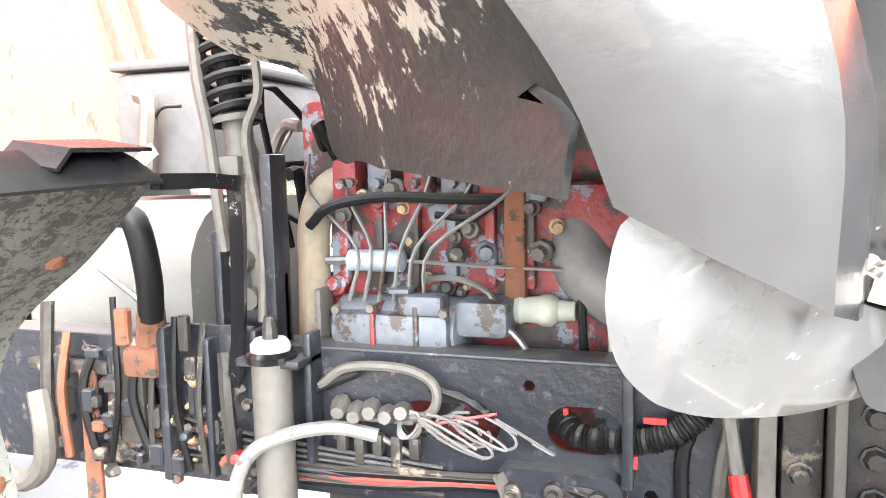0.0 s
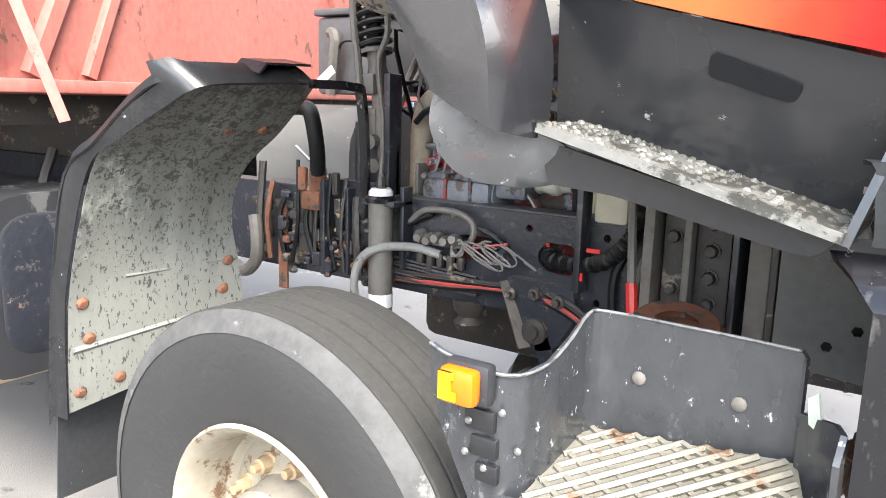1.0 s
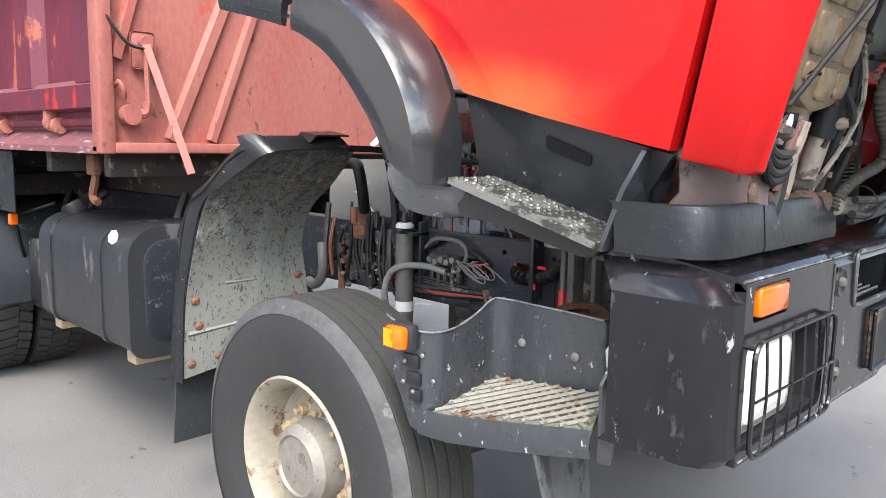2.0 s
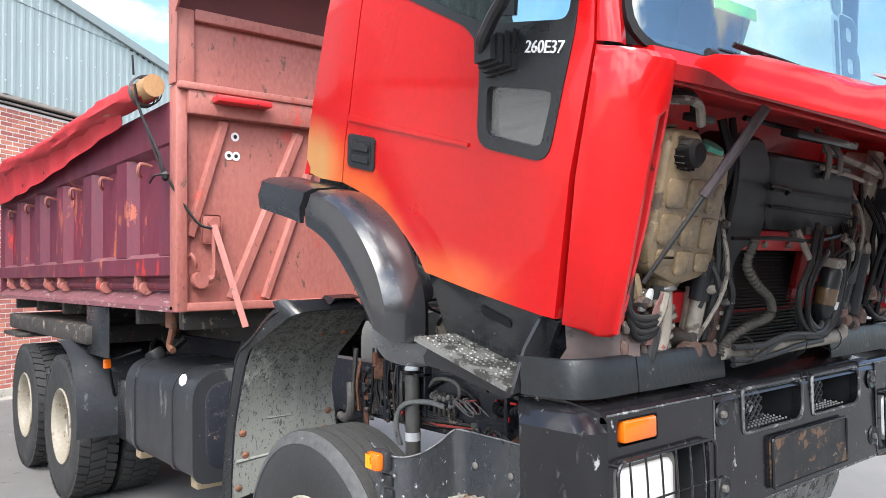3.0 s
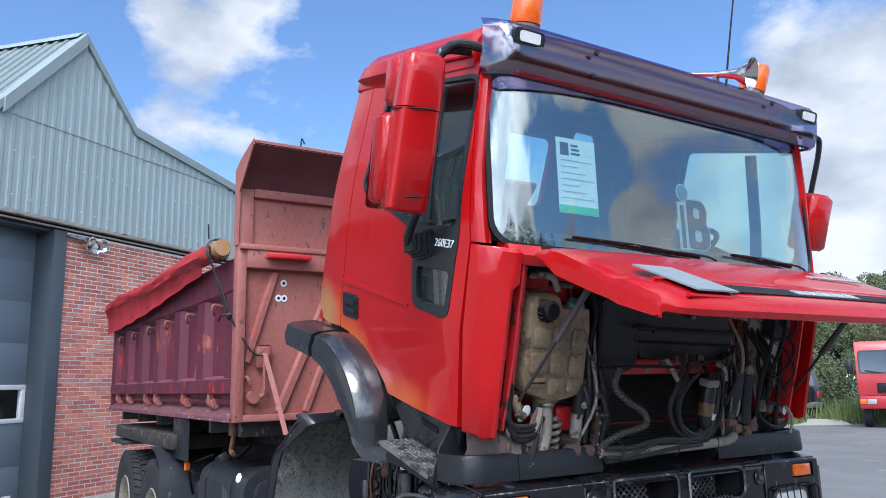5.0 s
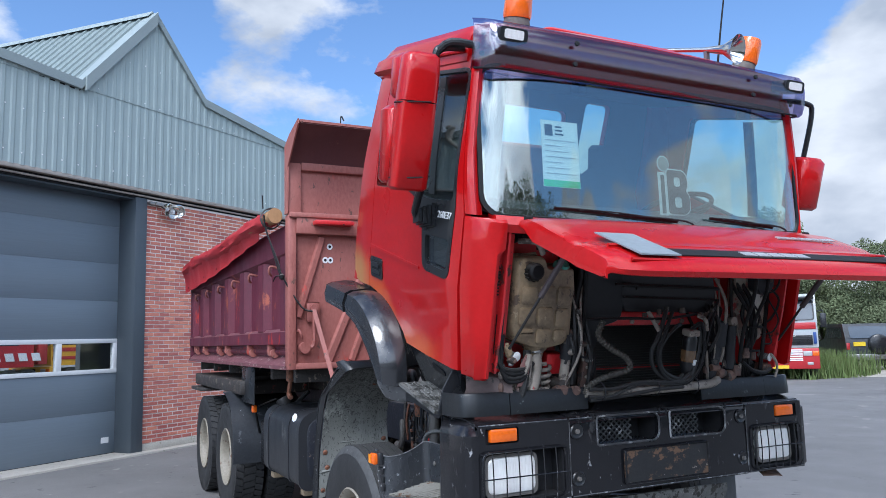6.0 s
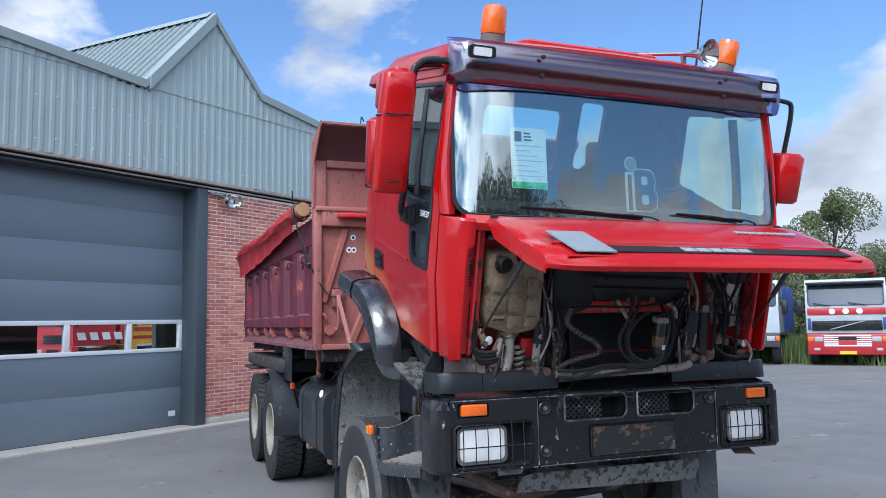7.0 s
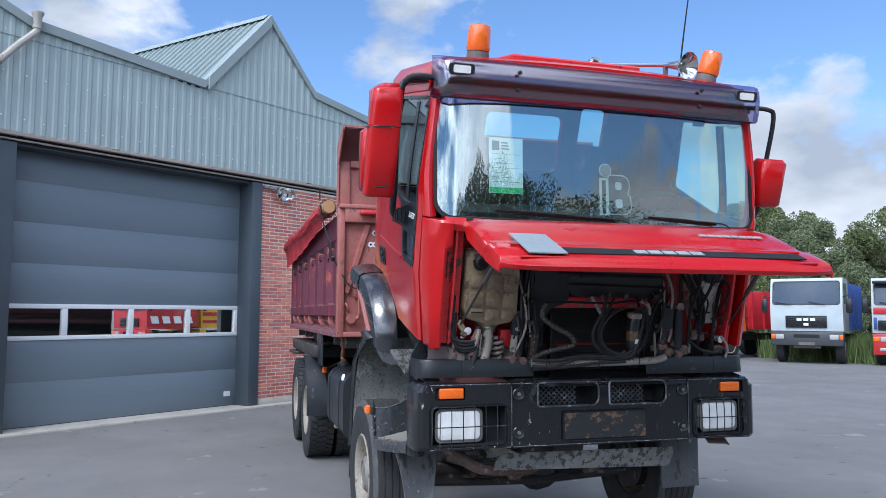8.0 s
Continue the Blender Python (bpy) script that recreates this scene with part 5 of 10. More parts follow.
part("roof_lining", box(-1.42, -0.35, -1.05, 1.05, 1.655, 1.69), INTERIOR, roof_ob, m=CAB)
for s in (-1, 1):
    rows = []
    for w in steps(0.86, 1.66, 8):
        seam = float(np.interp(w, [0.86, 1.27, 1.62, 1.7], [-0.13, -0.193, -0.268, -0.285]))
        e = max(-0.075 - 0.195 * (w - 0.86) / 0.72, seam + 0.016)
        rows.append([C(seam - 0.02, s * (side_y(seam, w) - 0.035), w), C(seam, s * side_y(seam, w), w), C((seam + e) / 2 + 0.004, s * (side_y(seam, w) - 0.004), w), C(e - 0.004, s * (side_y(seam, w) - 0.016), w), C(e + 0.006, s * (side_y(seam, w) - 0.03), w), C(e, s * (side_y(seam, w) - 0.045), w), C(e - 0.01, s * (side_y(seam, w) - 0.07), w)])
    part("windscreen_pillar", sheet(rows, 0.004), RED, truck)
    # wrap-round corner panel below the windscreen
    rings = []
    for w in (0.075, 0.09, 0.3, 0.5, 0.685, 0.71, 0.835, 0.85):
        k = 0.02 if w in (0.075, 0.85) else 0.0
        y0 = side_y(-0.13, w)
        ins, mid = (-1.028, -1.06) if w < 0.7 else (-0.998, -1.05)
        rings.append([C(a, s * -b, w) for a, b in ((-0.128, -y0), (-0.06, -y0 + 0.012 + k * 0.6), (-0.012, -1.09 + k * 0.3), (0.016 - k, mid), (0.028 - k, ins - 0.016), (0.024 - k, ins), (-0.1, ins), (-0.12, ins - 0.02), (-0.12, -y0 + 0.035))])
    cp = part("corner_panel", loft(rings), RED, truck)
    part("corner_vent", merge(*[box(-0.06, -0.04, *sorted((s * 0.983, s * 0.975)), 0.48 + 0.016 * k, 0.488 + 0.016 * k) for k in range(9)]), INK, cp, m=CAB)
part("header_panel", loft([[C(screen_u(y, 1.6) - 0.02 - 0.02 * (w - 1.57), y, w) for w in (1.57, 1.78)] + [C(-0.36, y, w) for w in (1.79, 1.57)] for y in steps(-1.06, 1.06, 16)]), RED, truck)
part("cowl", loft([[C(screen_u(y, 0.86) + a, y, w) for a, w in ((0.035, 0.79), (0.045, 0.83), (0.02, 0.868), (-0.05, 0.868), (-0.05, 0.79))] for y in steps(-1.04, 1.04, 16)]), RED, truck)

# windscreen
YC = steps(-1.05, 1.05, 24)
SC = rounded(-1.085, 1.1, 0.868, 1.58, 0.095)
p = part("windscreen", panel(SC, lambda a, b, d: C(screen_u(a, b) - d, a, b), 0.006, (), YC, ()), SCREEN, truck, "broad curved windscreen with dealer papers behind it")
p.visible_shadow = False
part("screen_seal", panel(rounded(-1.1, 1.115, 0.852, 1.595, 0.105), lambda a, b, d: C(screen_u(a, b) + 0.006 - d, a, b), 0.02, [rounded(-1.08, 1.095, 0.875, 1.575, 0.09)], YC, ()), HOSE, truck)

# rolled blind behind the top of the windscreen
blind = part("sun_blind", tube([C(screen_u(y, 1.56) - 0.07, y, 1.58 - 0.012 * (y + 0.48)) for y in steps(-0.47, 0.72, 6)], 0.018, 8, 0), INK, truck, "rolled black sun blind")
for y in (-0.48, 0.73):
    part("blind_bracket", box(screen_u(y, 1.55) - 0.12, screen_u(y, 1.55) - 0.05, y - 0.03, y + 0.02, 1.51, 1.6, 0.008), INK, blind, m=CAB)
# smoked sun visor with lamps
rows = []
for y in steps(-1.12, 1.15, 57):
    end = max(0.0, (abs(y) - (1.06 if y > 0 else 1.03)) / 0.09)
    bulge = -0.12 - 0.03 * max(0.0, abs(y) - 0.8) - 0.13 * end**2.2
    rows.append([C(bulge + a * (1 - 0.75 * min(1, end) ** 2), y, w) for a, w in ((-0.022, 1.557), (0.0, 1.57), (0.008, 1.62), (-0.002, 1.7), (-0.025, 1.76), (-0.06, 1.79), (-0.11, 1.8))])
visor = part("sun_visor", sheet(rows, 0.005), TINT, truck, "smoked translucent blue sun visor across the windscreen top", smooth=60)
visor.visible_shadow = True
for s in (-1, 1):
    lamp = part("marker_lamp", loft([[C(a, s * y, w) for y, w in rounded(0.895, 1.05, 1.688, 1.755, 0.018)] for a in (-0.23, -0.125)]), PLASTIC, visor)
    part("lamp_lens", loft([[C(a, s * y, w) for y, w in rounded(0.92, 1.025, 1.7, 1.744, 0.01)] for a in (-0.14, -0.119)]), LENS, lamp)
    for y in (0.62, 1.08):
        for w in (1.63, 1.73):
            part("visor_screw", lathe([(0, 0.012), (0.012, 0.01), (0.014, 0)], "x", C(-0.11 if y < 1 else -0.235, s * y, w), 8), INK, visor)
part("visor_rim", tube([C(-0.14 - 0.03 * max(0.0, abs(y) - 0.8) - 0.13 * max(0.0, (abs(y) - 1.03) / 0.09) ** 2.2, y, 1.56) for y in steps(-1.11, 1.11, 60)], 0.006, 6, 0), INK, visor, "dark lower rim")

# beacons, horn, aerial
for y, lean in ((-0.79, 0.0), (0.84, 0.2)):
    b = thing("beacon", "amber rotating beacon on a taped grey base", "beacon", "roof beacons")
    base = C(-0.42, y, 1.79)
    b.location = base
    up = (CAB.to_3x3() @ Vector((0, lean, 1))).normalized()
    part("base", lathe([(0, -0.02), (0.072, -0.02), (0.071, 0.05), (0.064, 0.085), (0, 0.09)], tuple(up), (0, 0, 0), 16), GREYPIPE, b)
    part("lens", lathe([(0.07, 0.075), (0.075, 0.09), (0.07, 0.205), (0.062, 0.228), (0.035, 0.238), (0, 0.24)], tuple(up), (0, 0, 0), 20), AMBER, b, "amber lens")
horn = thing("air_horn", "chrome air horn trumpet on the roof", "horn")
h0, h1 = C(-1.05, 0.34, 1.93), C(-0.22, 0.58, 1.89)
horn.location = h0
way = (h1 - h0).normalized()
ln = (h1 - h0).length
part("trumpet", lathe([(0, 0), (0.014, 0), (0.014, ln * 0.75), (0.03, ln * 0.9), (0.08, ln * 0.992), (0.088, ln), (0.075, ln * 0.988), (0.028, ln * 0.9), (0, ln * 0.8)], tuple(way), (0, 0, 0), 20), CHROME, horn)
part("driver", lathe([(0, -0.07), (0.045, -0.06), (0.055, -0.03), (0.05, 0.0), (0, 0.01)], tuple(way), (0, 0, 0), 16), CHROME, horn)
part("air_line", tube([(-0.05, 0, 0), (-0.08, -0.12, -0.02), (0, -0.2, -0.06), (0.1, -0.28, -0.1)], 0.008, 6, 4), HOSE, horn)
for t in (0.08, ln - 0.2):
    part("bracket", box(-0.012, 0.012, -0.012, 0.012, -0.09, 0.0), STEEL, horn, m=Matrix.Translation(way * t))
a0 = C(-0.43, 0.65, 1.79)
aerial = part("aerial", tube([a0, a0 + Vector((0.05, 0.02, 0.35)), a0 + Vector((0.16, 0.08, 1.1))], 0.006, 6, 4, radii=lambda t: 0.007 - 0.004 * t), HOSE)
tagged(aerial, "thin black whip aerial on the cab roof", "aerial")

# mirrors
def shell(pts_w, name, parent, material, label=""):
    """A rounded housing lofted up the cab: rows of w, centre u, centre y, half depth, half width."""
    rings = []
    for w, u, y, du, dy in pts_w:
        rings.append([C(u + du * math.copysign(abs(math.cos(a)) ** 0.55, math.cos(a)), y + dy * math.copysign(abs(math.sin(a)) ** 0.55, math.sin(a)), w) for a in (math.tau * k / 20 for k in range(20))])
    return part(name, loft(rings), material, parent, label, smooth=50)


mir = part("mirror_arm", merge(tube([C(-0.46, -1.17, 0.815), C(-0.47, -1.25, 0.82), C(-0.42, -1.27, 0.9), C(-0.36, -1.28, 1.0), C(-0.34, -1.29, 1.3), C(-0.33, -1.28, 1.58), C(-0.33, -1.25, 1.64), C(-0.33, -1.13, 1.66)], 0.02, 10, 4), tube([C(-0.33, -1.27, 1.62), C(-0.29, -1.22, 1.67), C(-0.27, -1.08, 1.67)], 0.02, 10, 3)), PLASTIC, truck, "black mirror arm")
shell([(0.945, -0.27, -1.4, 0.045, 0.075), (0.96, -0.27, -1.4, 0.06, 0.092), (1.2, -0.275, -1.39, 0.065, 0.096), (1.36, -0.28, -1.385, 0.065, 0.096)], "mirror_shell", mir, RED, "red mirror housing")
shell([(1.365, -0.28, -1.383, 0.064, 0.095), (1.5, -0.285, -1.375, 0.064, 0.093), (1.575, -0.29, -1.372, 0.06, 0.088), (1.595, -0.295, -1.37, 0.045, 0.07)], "mirror_cap", mir, RED)
shell([(0.97, -0.37, -1.42, 0.05, 0.06), (0.99, -0.37, -1.42, 0.065, 0.08), (1.32, -0.38, -1.42, 0.07, 0.085), (1.345, -0.38, -1.415, 0.05, 0.06)], "mirror_back", mir, RED)
shell([(1.385, -0.4, -1.38, 0.055, 0.06), (1.405, -0.4, -1.38, 0.075, 0.075), (1.57, -0.41, -1.38, 0.075, 0.075), (1.595, -0.41, -1.38, 0.05, 0.05)], "wide_mirror", mir, RED)
shell([(1.535, -0.74, -1.3, 0.2, 0.05), (1.55, -0.72, -1.3, 0.24, 0.08), (1.6, -0.68, -1.3, 0.22, 0.08), (1.63, -0.62, -1.3, 0.15, 0.05)], "kerb_mirror", mir, RED, "red kerb mirror over the door")
for w in (1.01, 1.362):
    part("cable_tie", tube([C(-0.276 + 0.068 * math.cos(a), -1.39 + 0.1 * math.sin(a), w + 0.01 * math.sin(a)) for a in steps(0, math.tau, 20)], 0.004, 5, 0), INK, mir)
part("mirror_glass", loft([[C(-0.462, -1.41 + y, w) for y, w in rounded(-0.07, 0.07, 0.95, 1.28, 0.02)], [C(-0.466, -1.41 + y, w) for y, w in rounded(-0.068, 0.068, 0.955, 1.275, 0.02)]]), CHROME, mir)
part("arm_boot", merge(*[lathe([(0, 0), (0.085 - 0.012 * k, 0), (0.085 - 0.012 * k, 0.02), (0, 0.02)], "y", C(-0.46, -1.19 - 0.022 * k, 0.815), 4) for k in range(4)]), PLASTIC, mir, "ribbed black rubber boot")
lm = part("mirror_arm", merge(tube([C(-0.3, 1.08, 1.66), C(-0.26, 1.25, 1.66), C(-0.25, 1.3, 1.6), C(-0.27, 1.3, 1.3), C(-0.3, 1.3, 0.95), C(-0.36, 1.2, 0.86)], 0.016, 8, 4)), PLASTIC, truck)
shell([(1.0, -0.27, 1.32, 0.06, 0.08), (1.02, -0.27, 1.32, 0.08, 0.1), (1.3, -0.26, 1.32, 0.085, 0.105), (1.33, -0.26, 1.32, 0.06, 0.08)], "mirror_shell", lm, RED, "red mirror housing")

# model plate on the black window panel
def lettering(name, text, size, m, material, parent, depth=0.002):
    cu = bpy.data.curves.new("text", "FONT")
    cu.body, cu.size, cu.extrude, cu.align_x, cu.align_y = text, size, depth, "CENTER", "CENTER"
    tmp = bpy.data.objects.new("text", cu)
    scene.collection.objects.link(tmp)
    bpy.context.view_layer.update()
    me = bpy.data.meshes.new_from_object(tmp)
    bpy.data.objects.remove(tmp)
    me.transform(m)
    ob = new(name, me)
    me.materials.clear()
    me.materials.append(material)
    ob.parent = parent
    return ob


RIGHT_FACE = CAB @ Matrix.Translation((-0.29, -1.178, 0.835)) @ Matrix.Rotation(radians(90), 4, "X")
lettering("model_number", "260E37", 0.05, RIGHT_FACE, WHITE, truck)


# interior
part("dashboard", loft([[C(screen_u(y, 0.9) - 0.06, y, 0.872), C(screen_u(y, 0.9) - 0.05, y, 0.9), C(-0.3, y, 0.93), C(-0.5, y, 0.86), C(-0.52, y, 0.6), C(-0.36, y, 0.5), C(-0.34, y, 0.868)] for y in steps(-1.03, 1.03, 12)]), INTERIOR, truck)
for y0 in (-0.6, 0.62):
    seat = part("seat", loft([[C(u, y, w) for u, y in rounded(-1.2, -0.72, y0 - 0.25, y0 + 0.25, 0.08)] for w in (0.5, 0.64)]), SEAT, truck)
    part("backrest", loft([[C(-1.2 - 0.25 * (w - 0.6) + du, y0 + dy * k, w) for du, dy in rounded(-0.06, 0.06, -0.24, 0.24, 0.05)] for w, k in ((0.6, 0.95), (0.9, 1.0), (1.12, 0.85), (1.16, 0.6), (1.3, 0.55), (1.33, 0.4))]), SEAT, seat)
wheel_c, wheel_up = C(-0.62, 0.62, 0.93), (CAB.to_3x3() @ Vector((-0.5, 0, 0.85))).normalized()
wu = wheel_up.orthogonal().normalized()
wv = wheel_up.cross(wu)
sw = part("steering_wheel", tube([wheel_c + 0.23 * (math.cos(a) * wu + math.sin(a) * wv) for a in (math.tau * k / 24 for k in range(24))], 0.016, 8, 1, closed=True), HOSE, truck)
part("spokes", merge(*[tube([wheel_c + 0.22 * (math.cos(a) * wu + math.sin(a) * wv), wheel_c - wheel_up * 0.05], 0.014, 6, 0) for a in (0.3, 2.4, 4.4)], lathe([(0, 0), (0.06, 0), (0.07, -0.05), (0.03, -0.3), (0, -0.3)], tuple(wheel_up), wheel_c - wheel_up * 0.02, 14)), HOSE, sw)
# added folds whose pale colour stands for the bright reflection at the glass edge
part("curtain", loft([[C(-0.34 - 0.03 * math.sin(k * 1.9) - 0.06 * (k / 12), -0.98 + 0.012 * k, w) for k in range(13)] + [C(-0.345 - 0.03 * math.sin(k * 1.9) - 0.06 * (k / 12), -0.985 + 0.012 * k, w) for k in reversed(range(13))] for w in (0.92, 1.3, 1.56)]), mat("pale_glass_sheen", (0.5, 0.48, 0.42), 0.9), truck, "pale folded sheet for the reflection in the curved glass")

# wipers
for y0, y1 in ((-0.75, 0.02), (0.25, 0.75)):
    a, b = C(screen_u(y0, 0.93) + 0.03, y0, 0.925), C(screen_u(y1, 0.9) + 0.03, y1, 0.895)
    wb = part("wiper", merge(tube([a, (a + b) / 2 + Vector((0.01, 0, 0.006)), b], 0.004, 6, 3), tube([(a + b) / 2, b + Vector((0.02, 0.03, 0.0)), b + Vector((0.025, 0.1, -0.05))], 0.0055, 6, 3)), INK, truck, "thin black wiper arm")
    part("wiper_blade", sheet([[p + Vector((0.001, 0, 0.003)), p + Vector((-0.01, 0, -0.006))] for p in (a, a.lerp(b, 0.5), b)], 0.005), INK, wb)
    for t in (0.2, 0.4, 0.6, 0.8):
        part("blade_clip", lathe([(0, -0.012), (0.009, -0.012), (0.009, 0.012), (0, 0.012)], "y", a.lerp(b, t), 6), INK, wb)


# papers and stickers behind the glass
def on_screen(y0, y1, w0, w1, off=0.012, turn=0.0):
    return panel([(y0, w0), (y1, w0), (y1, w1), (y0, w1)], lambda a, b, d: C(screen_u(a, b) - off - d, a + turn * (b - w0), b), 0.0015, (), steps(y0, y1, 4)[1:-1], ())


sheet_ob = part("price_sheet", on_screen(-0.775, -0.565, 1.02, 1.345), PAPER)
tagged(sheet_ob, "white printed dealer sheet with a green footer behind the windscreen", "paper")
part("footer", on_screen(-0.773, -0.567, 1.022, 1.055, 0.0105), GREEN, sheet_ob)
part("heading", merge(on_screen(-0.755, -0.712, 1.27, 1.325, 0.0105), on_screen(-0.698, -0.66, 1.312, 1.32, 0.0105), on_screen(-0.698, -0.655, 1.294, 1.302, 0.0105), on_screen(-0.698, -0.65, 1.276, 1.284, 0.0105)), INK, sheet_ob, "dark printed heading bars")
part("print_lines", merge(*[on_screen(-0.757, -0.585 - 0.04 * (k % 3), 1.085 + 0.027 * k, 1.0885 + 0.027 * k, 0.0105) for k in range(7)]), GREYINK, sheet_ob)


# dealer emblem: a bold rounded block with two windows, a ring face and a bar
def emblem_fn(a, b, d):
    return C(screen_u(a, b) - 0.008 - d, a, b)


backing = part("dealer_sticker", merge(panel(soften([(-0.006, 0.923), (0.118, 0.923), (0.157, 0.951), (0.157, 1.033), (0.133, 1.056), (0.147, 1.079), (0.147, 1.134), (0.114, 1.167), (-0.006, 1.167)], 0.02), lambda a, b, d: C(screen_u(a, b) - 0.011 - d, a, b), 0.001), panel(rounded(-0.062, 0.0, 0.92, 1.145, 0.006), lambda a, b, d: C(screen_u(a, b) - 0.0112 - d, a, b), 0.001)), mat("grey_white_film", (0.42, 0.46, 0.47), 0.5))
em = part("emblem", panel(soften([(0.0, 0.93), (0.115, 0.93), (0.15, 0.955), (0.15, 1.03), (0.125, 1.055), (0.14, 1.08), (0.14, 1.13), (0.11, 1.16), (0.0, 1.16)], 0.02), emblem_fn, 0.0015, [rounded(0.045, 0.095, 0.965, 1.02, 0.015), rounded(0.045, 0.09, 1.075, 1.125, 0.015)]), INK)
tagged(backing, "dark dealer emblem sticker with a white edge on the windscreen", "sticker")
em.parent = backing
part("name_bar", panel(rounded(-0.045, -0.02, 0.93, 1.13, 0.004), emblem_fn, 0.0015), INK, backing, "narrow upright bar of print")
ROUND = [(math.cos(a), math.sin(a)) for a in steps(0, math.tau, 24)[:-1]]
part("disc", panel([(-0.02 + 0.036 * a, 1.19 + 0.036 * b) for a, b in ROUND], emblem_fn, 0.0015), mat("grey_film", (0.16, 0.18, 0.18), 0.5), backing, "plain grey disc")
part("ring", panel([(-0.02 + 0.042 * a, 1.19 + 0.042 * b) for a, b in ROUND], lambda a, b, d: C(screen_u(a, b) - 0.0112 - d, a, b), 0.001), bpy.data.materials["grey_white_film"], backing)


# ---- wheel guards round the right front wheel ----
out_line = smooth_line([(-0.755, -1.18, 0.62), (-0.727, -1.172, 0.954), (-0.646, -1.17, 1.187), (-0.55, -1.17, 1.357), (-0.4, -1.168, 1.45), (-0.21, -1.15, 1.56)], 6)
in_line = smooth_line([(-0.53, -0.72, 0.78), (-0.556, -0.72, 1.0), (-0.589, -0.72, 1.16), (-0.522, -0.72, 1.308), (-0.36, -0.72, 1.43), (-0.2, -0.74, 1.565)], 6)
rows = []
for a, b in zip(out_line, in_line):
    row = []
    for t in steps(0, 1, 16):
        p = a.lerp(b, t)
        rib = 0.012 * math.exp(-((t - 0.62) / 0.03) ** 2) + 0.012 * math.exp(-((t - 0.74) / 0.03) ** 2)
        p.x += rib * (p.z > 0.95) + 0.004 * noise.noise(p * 6)
        row.append(p)
    rows.append(row)
liner_ob = part("wheel_liner", sheet(rows, 0.005), MUDDY, truck, "mud-sprayed grey wheel liner behind the front wheel", smooth=60)
def on_liner(f, t):
    k = f * (len(out_line) - 1)
    a = min(int(k), len(out_line) - 2)
    return out_line[a].lerp(out_line[a + 1], k - a).lerp(in_line[a].lerp(in_line[a + 1], k - a), t)


part("liner_fold", sheet([[on_liner(f, t) + Vector((0.012 * (f == 0.105), 0, 0)) for t in steps(0.02, 0.95, 6)] for f in (0.095, 0.105, 0.115)], 0.004), MUDDY, liner_ob)
part("liner_fold", sheet([[on_liner(f, t) + Vector((0.01 * (f == 0.235), 0, 0)) for t in steps(0.3, 0.98, 6)] for f in (0.225, 0.235, 0.245)], 0.004), MUDDY, liner_ob)
for f, t in ((0.19, 0.07), (0.12, 0.11), (0.03, 0.06), (0.03, 0.27), (0.23, 0.93), (0.15, 0.88), (0.79, 0.62), (0.8, 0.86)):
    part("liner_bolt", lathe([(0, 0.012), (0.012, 0.01), (0.018, 0.004), (0.02, 0)], (1, -0.1, -0.3 if f < 0.5 else -0.9), on_liner(f, t) + Vector((0.003, 0, 0)), 8), RUST, liner_ob)
rim_a = [(-0.805, -1.195, 0.605), (-0.776, -1.195, 0.842), (-0.724, -1.195, 1.096), (-0.64, -1.195, 1.34), (-0.5, -1.195, 1.425), (-0.33, -1.19, 1.535), (-0.215, -1.175, 1.58), (-0.195, -1.0, 1.59), (-0.175, -0.85, 1.597)]
rim_b = [(-0.745, -1.185, 0.605), (-0.727, -1.18, 0.95), (-0.65, -1.178, 1.18), (-0.555, -1.178, 1.35), (-0.41, -1.178, 1.42), (-0.27, -1.17, 1.485), (-0.16, -1.15, 1.535), (-0.125, -1.0, 1.548), (-0.1, -0.85, 1.552)]
rows = []
for a, b in zip(smooth_line(rim_a, 4), smooth_line(rim_b, 4)):
    rows.append([a + Vector((-0.012, -0.01, -0.03)), a, a.lerp(b, 0.5) + Vector((0, -0.004, 0.006)), b])
part("liner_rim", sheet(rows, 0.006), PLASTIC, liner_ob, "black plastic rim of the wheel liner", smooth=50)
part("liner_step", sheet([[(-0.22, -1.0, 1.59), (-0.13, -1.0, 1.575)], [(-0.22, -0.975, 1.612), (-0.13, -0.975, 1.6)], [(-0.21, -0.84, 1.616), (-0.12, -0.84, 1.602)]], 0.006), PLASTIC, liner_ob)
part("liner_stay", tube([(-0.12, -0.84, 1.555), (-0.09, -0.72, 1.55), (-0.11, -0.66, 1.52), (-0.19, -0.55, 1.3), (-0.22, -0.53, 1.17)], 0.016, 4, 3), BLACK, liner_ob, "bent black stay")
flap_rows = [[Vector((-0.8 - 0.01 * k + 0.008 * noise.noise(Vector((y * 5, k, 0))), y, 0.65 - 0.08 * k)) for y in steps(-1.19, -0.85, 5)] for k in range(5)]
part("mud_flap", sheet(flap_rows, 0.008), mat("black_rubber_flap", (0.035, 0.037, 0.04), 0.55, wear=(0.22, 0.23, 0.25), wear_amt=-0.06, wear_scale=12), truck, "scuffed black rubber mud flap")

